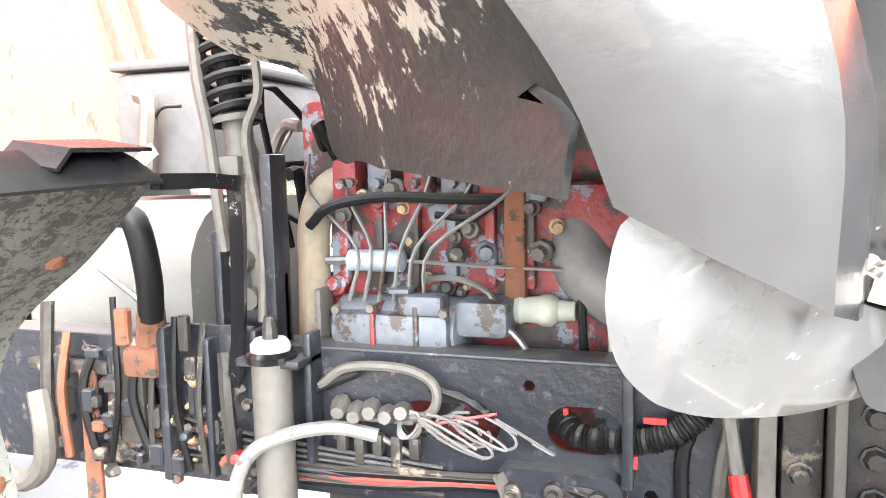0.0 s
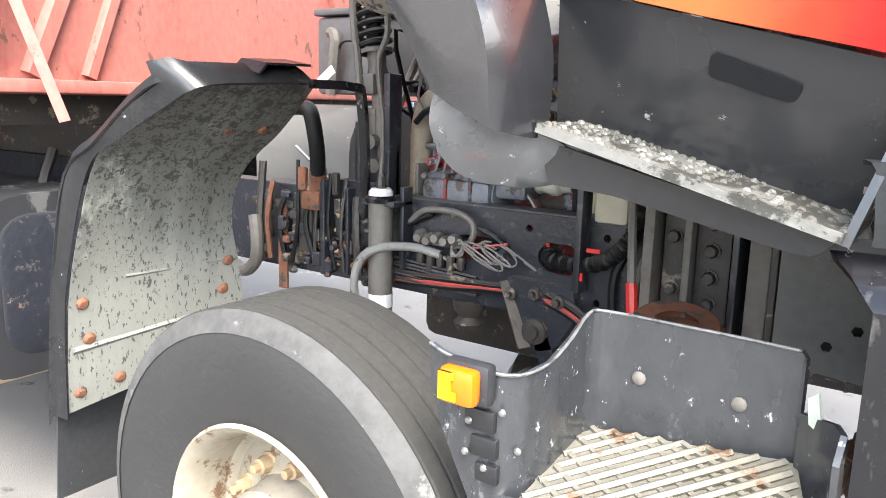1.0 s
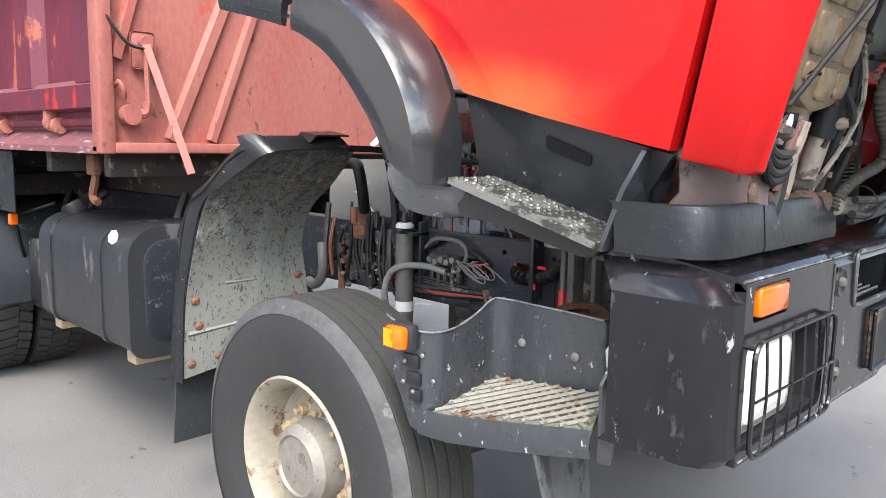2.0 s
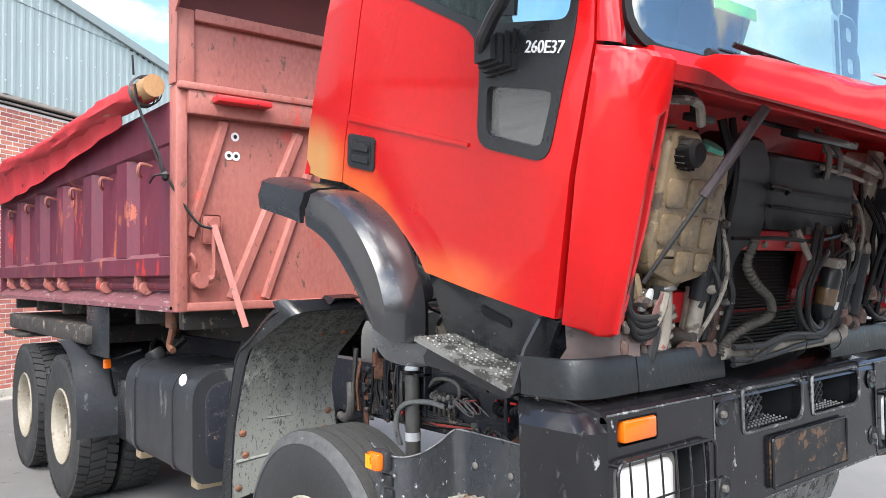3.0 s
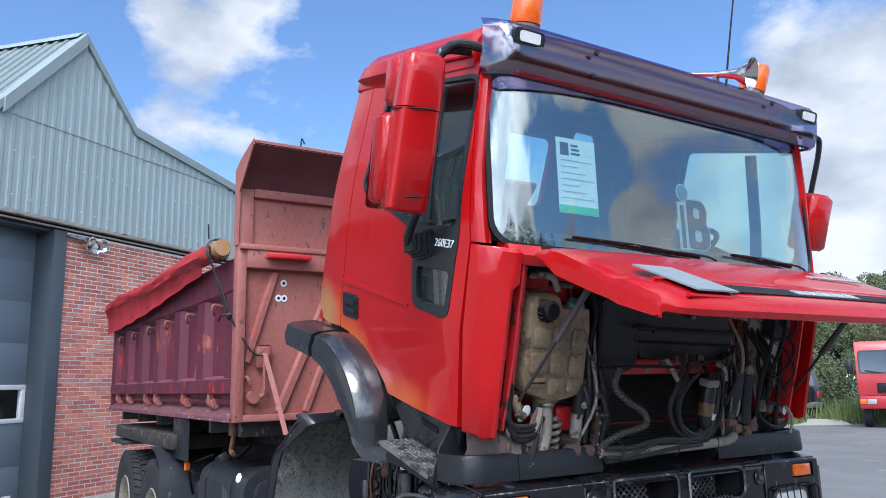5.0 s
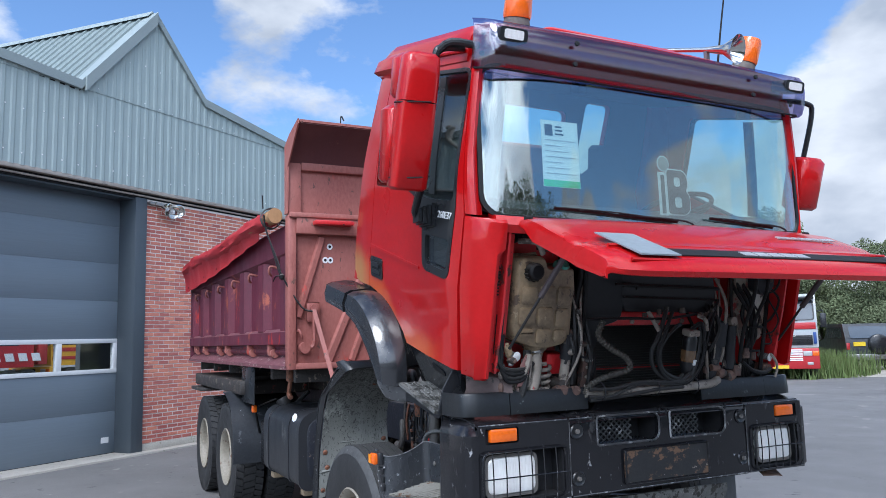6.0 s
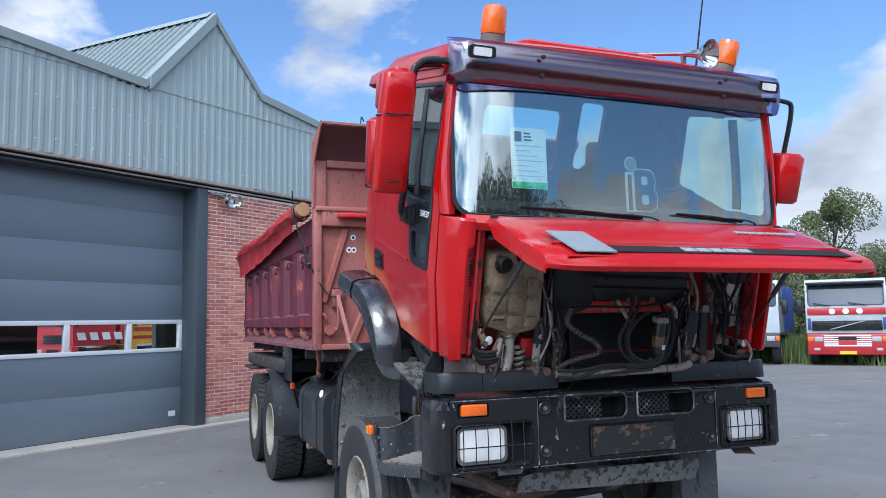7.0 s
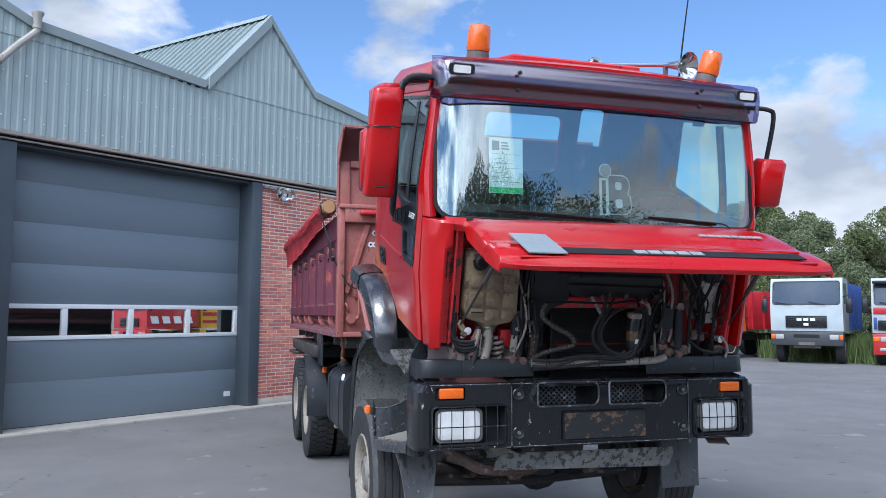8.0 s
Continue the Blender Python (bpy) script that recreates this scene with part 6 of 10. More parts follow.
# lower guard with the bottom step, ahead of the wheel
PLAN = [(0.565, -1.255, 1.055, 1.123), (0.6, -1.268, 0.985, 1.118), (0.64, -1.272, 0.915, 1.113), (0.674, -1.272, 0.848, 1.108), (0.71, -1.265, 0.834, 1.103), (0.738, -1.235, 0.875, 1.102), (0.752, -1.18, 0.905, 1.11), (0.755, -1.11, 0.928, 1.135), (0.758, -1.055, 0.945, 1.165), (0.78, -1.032, 0.95, 1.168), (0.9, -1.028, 0.962, 1.166), (1.02, -1.028, 0.974, 1.164), (1.095, -1.03, 0.984, 1.162), (1.106, -1.035, 0.984, 1.145)]
rows = []
for (x0, y0, b0, t0), (x1, y1, b1, t1) in zip(PLAN, PLAN[1:]):
    for k in range(3):
        f = k / 3
        rows.append([Vector((x0 + (x1 - x0) * f, y0 + (y1 - y0) * f, z)) for z in steps(b0 + (b1 - b0) * f, t0 + (t1 - t0) * f, 5)])
lower = part("lower_guard", sheet(rows, 0.009), GUARD, truck, "scratched grey plastic guard with the bottom entry step", smooth=50)
part("guard_lip", sheet([[(x, y, z0), (x, y - 0.004, (z0 + z1) / 2), (x, y, z1)] for x, y, z0, z1 in ((0.7, -1.27, 0.833, 0.9), (0.8, -1.262, 0.836, 0.905), (0.92, -1.235, 0.848, 0.918), (1.05, -1.195, 0.86, 0.93), (1.15, -1.16, 0.872, 0.94))], 0.009), GUARD, lower, smooth=45)
part("guard_edge", tube([Vector((x, y - 0.002, t + 0.001)) for x, y, _, t in PLAN[:13]], 0.003, 6, 3), mat("pale_scuffed_edge", (0.16, 0.165, 0.17), 0.5, col2=(0.06, 0.062, 0.066), big=9, wear=(0.05, 0.05, 0.053), wear_amt=0.2, wear_scale=20), lower, "rubbed pale top edge")
part("step_post", sheet([[(1.106, -1.035, 0.85), (1.108, -1.035, 1.07)], [(1.13, -1.05, 0.85), (1.13, -1.05, 1.072)], [(1.165, -1.08, 0.85), (1.162, -1.08, 1.08)], [(1.18, -1.13, 0.855), (1.178, -1.13, 1.085)], [(1.178, -1.16, 0.87), (1.175, -1.16, 1.05)]], 0.009), GUARD, lower)
part("torn_edge", sheet([[(1.12, -1.05, 1.06), (1.115, -1.05, 1.1)], [(1.14, -1.06, 1.05), (1.13, -1.06, 1.115)]], 0.005), mat("pale_torn_plastic", (0.5, 0.55, 0.48), 0.7), lower)
FL, BL, BR, FR = Vector((0.745, -1.262, 0.902)), Vector((0.76, -1.035, 0.95)), Vector((1.106, -1.035, 0.985)), Vector((1.15, -1.158, 0.938))


def on_plate(a, b, lift=0.0):
    return FL.lerp(FR, a).lerp(BL.lerp(BR, a), b) + Vector((0, 0, lift))


tread = part("step_plate", loft([[on_plate(a, b, d) for a, b in ((0, 0), (0.5, 0), (1, 0), (1, 1), (0.5, 1), (0, 1))] for d in (-0.012, 0.0)]), DIRT_TREAD, lower, "dirty chequered step plate")
for k in range(-7, 11):
    for sg in (1, -1):
        inside = [(a, b) for a, b in ((0.115 * k + sg * 0.62 * t + (0.06 if sg < 0 else 0), t) for t in steps(0.02, 0.98, 24)) if 0.01 < a < 0.99]
        if len(inside) > 3:
            part("plate_ridge", tube([on_plate(*inside[0], 0.002), on_plate(*inside[-1], 0.002)], 0.007, 5, 0), DIRT_TREAD, tread)
si = part("side_indicator", box(0.628, 0.694, -1.325, -1.296, 1.058, 1.118, 0.01), AMBER, lower, "amber side indicator with a yellow reflector mark")
part("indicator_base", box(0.622, 0.706, -1.3, -1.27, 1.054, 1.124, 0.01), TANKBLACK, si)
part("reflector", merge(box(0.632, 0.655, -1.329, -1.324, 1.066, 1.112), box(0.632, 0.664, -1.3285, -1.324, 1.066, 1.08), box(0.632, 0.66, -1.3285, -1.324, 1.1, 1.112)), YELLOW, si, "bright yellow reflector film")
for p in ((0.717, -1.272, 1.044), (0.735, -1.25, 0.976), (0.69, -1.278, 0.945), (0.66, -1.28, 1.02), (0.655, -1.28, 0.965)):
    part("rivet", lathe([(0, 0.006), (0.005, 0.004), (0.007, 0)], (0, -1, 0), p, 8), STEEL, lower)
for p in ((0.846, -1.032, 1.061), (1.012, -1.03, 1.056)):
    part("guard_bolt", lathe([(0, 0.006), (0.007, 0.006), (0.012, 0.003), (0.013, 0)], (0, -1, 0), p, 10), GREYPIPE, lower)
for z0, z1, x0, x1 in ((1.005, 1.042, 0.65, 0.706), (0.962, 0.997, 0.662, 0.712), (0.92, 0.952, 0.672, 0.715)):
    part("guard_patch", box(x0, x1, -1.279, -1.266, z0, z1, 0.004), PLASTIC, lower)


# ---- front end: raised bonnet flap, bumper, lamps ----
HY0, HY1 = -0.945, 1.025
rows = []
HP = [(0.05, 0.855), (0.1, 0.87), (0.2, 0.868), (0.42, 0.822), (0.45, 0.808), (0.5, 0.8), (0.56, 0.806), (0.72, 0.775), (0.765, 0.752), (0.785, 0.724), (0.777, 0.7), (0.755, 0.695)]
for k, y in enumerate(steps(0, 1, 30)):
    yy = HY0 + (HY1 - HY0) * y
    e = abs(2 * y - 1)
    row = []
    for i, (u, w) in enumerate(HP):
        narrow = 0.94 + 0.06 * min(1, u / 0.5)
        if u > 0.74:
            w = 0.768 - (0.768 - w) * (1 - 0.2 * e**9)
            u = u - 0.03 * e**9
        row.append(C(u - 0.012 * e**8 * (u > 0.5) + 0.02 * (1 - e**2) * (u > 0.4), (yy - 0.04) * narrow + 0.04, w + 0.012 * (1 - e**4)))
    rows.append(row)


def flap_side(y, depth):
    """A turned-down edge along the flap's side: deep from the hinge's notch to the nose."""
    row = []
    for u, w in HP[:9]:
        low = float(np.interp(u, [0.05, 0.11, 0.19, 0.34, 0.49, 0.61, 0.74, 0.79], [0.832, 0.812, 0.772, 0.743, 0.722, 0.698, 0.694, 0.708]))
        row.append(C(u - 0.012 * (u > 0.5) - 0.024 * (u > 0.74), y * (0.985 if u < 0.15 else 1.0), w + (min(low, w - 0.002) - w) * depth))
    last = row[-1]
    row += [last + CAB.to_3x3() @ Vector((0.002 * k, 0, -0.02 * k * (1 - depth) - 0.001 * k)) for k in (1, 2, 3)]
    return row


rows = [flap_side(-0.972, 1.0), flap_side(-0.97, 0.6), flap_side(-0.96, 0.12)] + rows + [flap_side(1.04, 0.12), flap_side(1.05, 0.6), flap_side(1.052, 1.0)]
hood = part("bonnet_flap", sheet(rows, 0.012), RED, truck, "raised red front flap of the cab", smooth=40)


def on_hood(y0, y1, i0, t0, i1, t1, lift):
    """A plate lying on the flap between two places along its profile."""
    def at(y, i, t):
        u = HP[i][0] + (HP[i + 1][0] - HP[i][0]) * t
        w = HP[i][1] + (HP[i + 1][1] - HP[i][1]) * t
        return C(u + lift * 0.3 + 0.02 * (u > 0.4), y, w + 0.014 + lift)
    a, b, c, d = at(y0, i0, t0), at(y1, i0, t0), at(y1, i1, t1), at(y0, i1, t1)
    return sheet([[a, b], [d, c]], 0.006)


part("blanking_plate", on_hood(-0.82, -0.61, 3, 0.0, 7, 0.2, 0.006), GREYPLATE, hood, "matt grey plate over the lamp recess")
part("grille_slot", on_hood(-0.6, 0.86, 6, 0.42, 6, 0.92, 0.003), INK, hood, "black slot across the flap")
BADGE = mat("worn_silver_badge", (0.5, 0.5, 0.5), 0.35, metal=0.4)
for k in range(5):
    part("badge_block", on_hood(-0.2 + 0.085 * k, -0.128 + 0.085 * k, 6, 0.52, 6, 0.82, 0.006), BADGE, hood, "pale block badge")
for k in range(8):
    part("side_badge", on_hood(0.42 + 0.055 * k, 0.465 + 0.055 * k, 2, 0.58, 2, 0.72, 0.008), BADGE, hood, "small pale raised badge bar")
part("lower_ribs", merge(*[tube([C(u, y, w) for y in (-0.86, 0, 0.92)], 0.008, 6, 3) for u, w in ((0.59, 0.81), (0.745, 0.772))]), RED, hood)
for y in (-0.92, 0.98):
    part("hinge_pin", lathe([(0, -0.018), (0.012, -0.018), (0.012, 0.018), (0, 0.018)], "y", C(0.07, y, 0.868), 10), INK, hood)
for s, ya, yb in ((-1, -0.7, -0.9), (1, 0.98, 0.98)):
    a, b = C(0.13 if s < 0 else 0.24, ya, 0.76 if s < 0 else 0.68), C(-0.02, yb, 0.22)
    mid = a.lerp(b, 0.5)
    st = part("gas_strut", tube([a, mid], 0.015, 10, 0), mat("faded_strut_tube", (0.06, 0.045, 0.047), 0.5), truck, "dull black gas strut")
    part("strut_rod", tube([mid, b], 0.007, 8, 0), GREYHOSE, st)

# bumper: three deep black mouldings
def bumper_part(y0, y1, holes):
    """A bumper face with wrap-over top between two widths; holes are outlines in y and z."""
    z0, z1 = 0.935, 1.33
    return panel([(y0, z0), (y1, z0), (y1, z1 - 0.025), (y0, z1 - 0.025)], lambda a, b, d: Vector((1.455 - d - 0.02 * max(0, (b - 1.26) / 0.07) ** 2, a, b)), 0.03, holes)


# pale grey for rubbed paint and, in the same colour, edge highlights
SCUFF_GLINT = mat("rubbed_glinting_black", (0.085, 0.085, 0.087), 0.3, coat=0.2, col2=(0.02, 0.02, 0.021), big=6, wear=(0.3, 0.3, 0.3), wear_amt=0.16, wear_scale=18)
MESH_HOLES = [soften([(-0.41, 1.17), (-0.03, 1.17), (0.0, 1.2), (0.0, 1.29), (-0.03, 1.315), (-0.41, 1.315)], 0.02), soften([(0.075, 1.17), (0.45, 1.17), (0.48, 1.2), (0.48, 1.29), (0.45, 1.315), (0.075, 1.315)], 0.02)]
HL = {-1: (-1.08, -0.61), 1: (0.69, 1.06)}
bumper = part("bumper", bumper_part(-0.575, 0.64, MESH_HOLES), BLACK, truck, "satin black steel bumper with rust-stained plate holder")
part("bumper_top", loft([[Vector((x, y, z)) for x, z in ((1.455, 1.29), (1.44, 1.315), (1.42, 1.328), (1.24, 1.36), (1.1, 1.36), (1.1, 1.33), (1.25, 1.32), (1.42, 1.29))] for y in (-0.575, 0.64)]), BLACK, bumper)
part("bumper_lower_lip", loft([[Vector((x, y, z)) for x, z in ((1.455, 0.945), (1.45, 0.93), (1.36, 0.91), (1.35, 0.925), (1.43, 0.945))] for y in steps(-0.575, 0.64, 4)]), BLACK, bumper)
for s in (-1, 1):
    inner, outer = (-0.58, -1.165) if s < 0 else (0.645, 1.165)
    a, b = sorted((inner, outer))
    h0, h1 = HL[s]
    hole = rounded(h0, h1, 0.955, 1.185, 0.03)
    ind = rounded(*sorted((s * 0.875, s * 1.06)), 1.225, 1.3, 0.01)
    part("bumper_wing", panel([(inner, 0.935), (s * 1.1, 0.93), (s * 1.1, 1.31), (inner, 1.31)], lambda q, z, d: Vector((1.455 - d, q, z)), 0.025, [hole, ind]), BLACK, bumper)
    # corner and side return with a chamfered top
    ring = []
    for x, y in ((1.455, 1.1), (1.447, 1.13), (1.425, 1.155), (1.39, 1.168), (1.27, 1.17), (1.19, 1.167)):
        ring.append((x, y))
    rows = [[Vector((x - 0.02 * (k == 0), s * (y - 0.0 * k), z)) for (x, y) in ring] for k, z in enumerate((0.93, 0.95, 1.2, 1.27))]
    rows.append([Vector((x - 0.035, s * (y - 0.03), 1.31)) for x, y in ring])
    rows.append([Vector((min(x - 0.07, 1.36), s * (y - 0.07), 1.335)) for x, y in ring])
    part("bumper_corner", sheet(rows, 0.012), BLACK, bumper, "rounded bumper end", smooth=22)
    part("bumper_wing_top", loft([[Vector((x, y, z)) for x, z in ((1.455, 1.295), (1.43, 1.322), (1.24, 1.352), (1.1, 1.352), (1.1, 1.32), (1.4, 1.29))] for y in (inner, s * 1.1)]), BLACK, bumper)
    # indicator
    part("indicator_box", box(1.40, 1.432, *sorted((s * 0.865, s * 1.07)), 1.215, 1.31), INK, bumper)
    part("indicator", box(1.43, 1.462, *sorted((s * 0.885, s * (1.035 if s < 0 else 1.03))), 1.232, 1.294, 0.008), AMBER, bumper, "amber indicator lens")
    # headlamp, black bowl, cage
    part("lamp_bowl", merge(box(1.33, 1.345, h0, h1, 0.95, 1.19), box(1.34, 1.44, h0, h0 + 0.008, 0.955, 1.185), box(1.34, 1.44, h1 - 0.008, h1, 0.955, 1.185), box(1.34, 1.44, h0, h1, 0.955, 0.963), box(1.34, 1.44, h0, h1, 1.177, 1.185)), INK, bumper)
    l0, l1 = (-1.04, -0.77) if s < 0 else (0.755, 1.015)
    lens = part("headlamp", loft([[Vector((x, y, z)) for y, z in rounded(l0 + k, l1 - k, 0.985 + k, 1.16 - k, 0.03)] for x, k in ((1.36, 0.0), (1.425, 0.0), (1.437, 0.008), (1.442, 0.03))]), LENS, bumper, "frosted rectangular headlamp")
    part("lamp_trim", panel(rounded(l0 - 0.012, l1 + 0.012, 0.973, 1.172, 0.035), lambda q, z, d: Vector((1.43 - d, q, z)), 0.01, [rounded(l0 + 0.004, l1 - 0.004, 0.99, 1.155, 0.03)]), GREYPIPE, lens)
    cage = part("lamp_cage", tube([Vector((1.475, y, z)) for y, z in rounded(h0 - 0.005, h1 + 0.005, 0.945, 1.19, 0.035)], 0.0055, 6, 1, closed=True), BLACK, bumper)
    for k in range(6):
        y = h0 + (h1 - h0) * (k + 0.6) / 6.6
        part("cage_bar", tube([(1.478, y, 0.945), (1.485, y, 1.07), (1.478, y, 1.19)], 0.0032, 6, 2), BLACK, cage)
    part("cage_cross", merge(tube([(1.48, h0, 1.07), (1.485, h1, 1.07)], 0.0032, 6, 0), tube([(1.42, h0, 1.18), (1.475, h0, 1.18)], 0.006, 6, 0), tube([(1.42, h1, 1.18), (1.475, h1, 1.18)], 0.006, 6, 0)), BLACK, cage)
    for z in (1.25, 1.02):
        y = -0.535 if s < 0 else 0.6
        part("fixing_recess", lathe([(0, 0.002), (0.028, 0.002), (0.034, 0.006), (0.04, 0.0)], "x", (1.456, y, z), 14), PLASTIC, bumper)
        part("fixing_bolt", bolt((1.458, y, z), "x", 0.013, 0.012), GREYPIPE, bumper)
for h in MESH_HOLES:
    y0, y1 = min(a for a, _ in h), max(a for a, _ in h)
    part("step_pocket", merge(box(1.27, 1.28, y0 - 0.02, y1 + 0.02, 1.15, 1.34), box(1.27, 1.45, y0 - 0.02, y0 - 0.008, 1.15, 1.33), box(1.27, 1.45, y1 + 0.008, y1 + 0.02, 1.15, 1.33), box(1.27, 1.45, y0, y1, 1.318, 1.328)), INK, bumper)
    part("pocket_edge", tube([Vector((1.457, a, b)) for a, b in h], 0.006, 6, 1, closed=True), SCUFF_GLINT, bumper)
    # expanded-metal mesh
    bars = []
    for k in range(-4, 13):
        for sg in (1, -1):
            ya, za, yb, zb = y0 + k * 0.036, 1.17, y0 + k * 0.036 + sg * 0.16, 1.315
            lo, hi = y0, y1 - 0.11
            if sg < 0:
                ya, yb = ya + 0.05, yb + 0.05
            t0, t1 = 0.0, 1.0
            dy = yb - ya
            for lim, up in ((lo, False), (hi, True)):
                t = (lim - ya) / dy
                if (dy > 0) == up:
                    t1 = min(t1, t)
                else:
                    t0 = max(t0, t)
            if t1 - t0 > 0.05:
                p, q = Vector((1.36, ya, za)), Vector((1.36, yb, zb))
                bars.append(tube([p.lerp(q, t0), p.lerp(q, t1)], 0.0045, 4, 0))
    # wires take the pale edge colour in place of light caught on them
    part("wire_mesh", merge(*bars), SCUFF_GLINT, bumper, "black expanded-metal mesh")
    part("step_floor", merge(box(1.28, 1.44, y0, y1, 1.152, 1.168), *[lathe([(0, 0.008), (0.005, 0.006), (0.007, 0)], "z", (1.3 + 0.022 * i, y0 + 0.02 + 0.024 * j, 1.168), 5) for i in range(6) for j in range(int((y1 - y0) / 0.024) - 1)]), BLACK, bumper, "studded step floor")
holder = part("plate_holder", panel(rounded(-0.245, 0.325, 0.965, 1.135, 0.012), lambda a, b, d: Vector((1.468 - d, a, b)), 0.012), mat("rust_streaked_black", (0.02, 0.02, 0.02), 0.5, wear=(0.16, 0.09, 0.05), wear_amt=0.24, wear_scale=7, wear2=(0.33, 0.28, 0.24), wear2_amt=-0.02, wear2_scale=11, stretch=(1, 1, 1.6)), bumper, "empty plate holder streaked with rust")
part("plate_rim", tube([Vector((1.47, a, b)) for a, b in rounded(-0.245, 0.325, 0.965, 1.135, 0.012)], 0.006, 6, 1, closed=True), BLACK, holder)

# rubbed top edges and joints of the mouldings; their pale colour also holds the highlights
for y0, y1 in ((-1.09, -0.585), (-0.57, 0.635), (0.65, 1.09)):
    part("rubbed_edge", tube([Vector((1.4455 + 0.002 * noise.noise(Vector((y * 6, 0, 0))), y, 1.312)) for y in steps(y0, y1, 10)], 0.0035, 6, 0), SCUFF_GLINT, bumper)
    part("rubbed_edge", tube([Vector((1.4545, y, 0.938 + 0.002 * noise.noise(Vector((y * 8, 3, 0))))) for y in steps(y0, y1, 10)], 0.0032, 6, 0), SCUFF_GLINT, bumper)
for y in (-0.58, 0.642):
    part("rubbed_edge", tube([Vector((1.456, y, z)) for z in steps(0.945, 1.3, 6)], 0.003, 6, 0), SCUFF_GLINT, bumper)

# black upper fascia pieces standing on the bumper
def fascia(path):
    """A thin upright strip that follows the bumper's plan."""
    rows = []
    for p in path:
        x, y = p[0], p[1]
        rows.append([Vector((x - 0.014, y * 0.985, 1.35)), Vector((x - 0.012, y * 0.985, 1.365)), Vector((x - 0.02, y * 0.985, 1.448)), Vector((x - 0.026, y * 0.985, 1.458)), Vector((x - 0.036, y * 0.98, 1.461))])
    return sheet(rows, 0.008)


FASCIA = mat("dull_black_strip", (0.014, 0.016, 0.018), 0.38, spec=0.4, wear=(0.09, 0.1, 0.1), wear_amt=-0.04, wear_scale=12)
for s_ in (-1, 1):
    path = smooth_line([(1.41, s_ * 0.897, 0), (1.41, s_ * 1.04, 0), (1.4, s_ * 1.1, 0), (1.365, s_ * 1.145, 0), (1.29, s_ * 1.16, 0), (1.19, s_ * 1.162, 0)], 4)
    part("fascia_end", fascia(path), FASCIA, truck, "dull black strip round the bumper corner")
part("fascia", fascia([(1.412, y) for y in steps(-0.893, -0.42, 4)]), FASCIA, truck, "dull black strip above the bumper")
part("fascia", fascia([(1.412, y) for y in steps(0.38, 0.893, 4)]), FASCIA, truck)
# underrun plate, flap and tow gear
part("underrun_plate", panel([(-0.64, 0.77), (0.6, 0.735), (0.62, 0.83), (0.61, 0.865), (-0.55, 0.875), (-0.62, 0.86)], lambda a, b, d: Vector((1.3 + 0.25 * (b - 0.8) + 0.008 * noise.noise(Vector((a * 5, b * 9, 0))) - d, a, b)), 0.01, (), steps(-0.6, 0.6, 12), (0.8, 0.84)), GALV, truck, "battered galvanised underrun plate")
part("crosspipe", tube([(1.2, -0.95, 0.93), (1.22, -0.85, 0.86), (1.22, -0.72, 0.78), (1.2, -0.55, 0.75), (1.15, -0.3, 0.76)], 0.036, 10, 4), RUSTY_BAY, truck)
part("bent_bracket", sheet([[Vector((1.33 + 0.05 * a + 0.012 * math.sin(5 * b), 0.84 + 0.17 * b, 0.925 - 0.035 * a - 0.02 * b * b)) for a in steps(0, 1, 3)] for b in steps(0, 1, 6)], 0.006), RUSTY_FIT, truck, "bent rusty bracket under the bumper end")
for x, y, z, r in ((1.1, -0.5, 0.74, 0.045), (1.12, -0.33, 0.73, 0.035), (1.05, -0.4, 0.7, 0.05), (1.1, 0.3, 0.75, 0.04), (1.14, 0.1, 0.72, 0.03)):
    part("tow_fitting", lathe([(0, -0.06), (r * 0.8, -0.05), (r, 0.0), (r * 0.6, 0.05), (0, 0.06)], (0.3, 1, 0.2), (x, y, z), 10), RUSTY_BAY, truck, "rusty fitting behind the underrun plate")
part("bumper_stay", merge(box(0.95, 1.4, -0.5, -0.4, 0.95, 1.05, 0.01), box(0.95, 1.4, 0.4, 0.5, 0.95, 1.05, 0.01), box(1.2, 1.34, -0.95, 0.95, 0.96, 1.06, 0.015)), GRIME, truck)
part("tie_rod", merge(tube([(0.28, -0.85, 0.5), (0.3, 0, 0.47), (0.28, 0.85, 0.5)], 0.028, 8, 3), tube([(0.25, -0.8, 0.52), (0.02, -0.9, 0.54)], 0.04, 8, 2)), GRIME, truck)
for s in (-1, 1):
    part("front_flap", sheet([[Vector((0.98 + 0.03 * a + 0.05 * b * b + 0.03 * abs(a - 0.4), -0.92 - 0.28 * a * (1 - 0.35 * b) - 0.04 * b * b, 0.86 - 0.36 * b * (1 - 0.18 * (2 * a - 1) ** 2))) for a in steps(0, 1, 6)] for b in steps(0, 1, 6)], 0.008) if s < 0 else box(0.98, 1.0, 0.72, 1.02, 0.52, 0.86, 0.006), FLAPGREY, truck, "scuffed grey mud flap")


# ---- what the raised flap uncovers ----
def ctube(points, r, n=8, bend=5, material=HOSE, name="hose", label="", parent=None, radii=None):
    return part(name, tube([C(*p) for p in points], r, n, bend, radii=radii), material, parent or truck, label)


def cbox(u0, u1, y0, y1, w0, w1, material, name, bev=0.01, label="", parent=None):
    return part(name, box(u0, u1, y0, y1, w0, w1, bev), material, parent or truck, label, m=CAB)


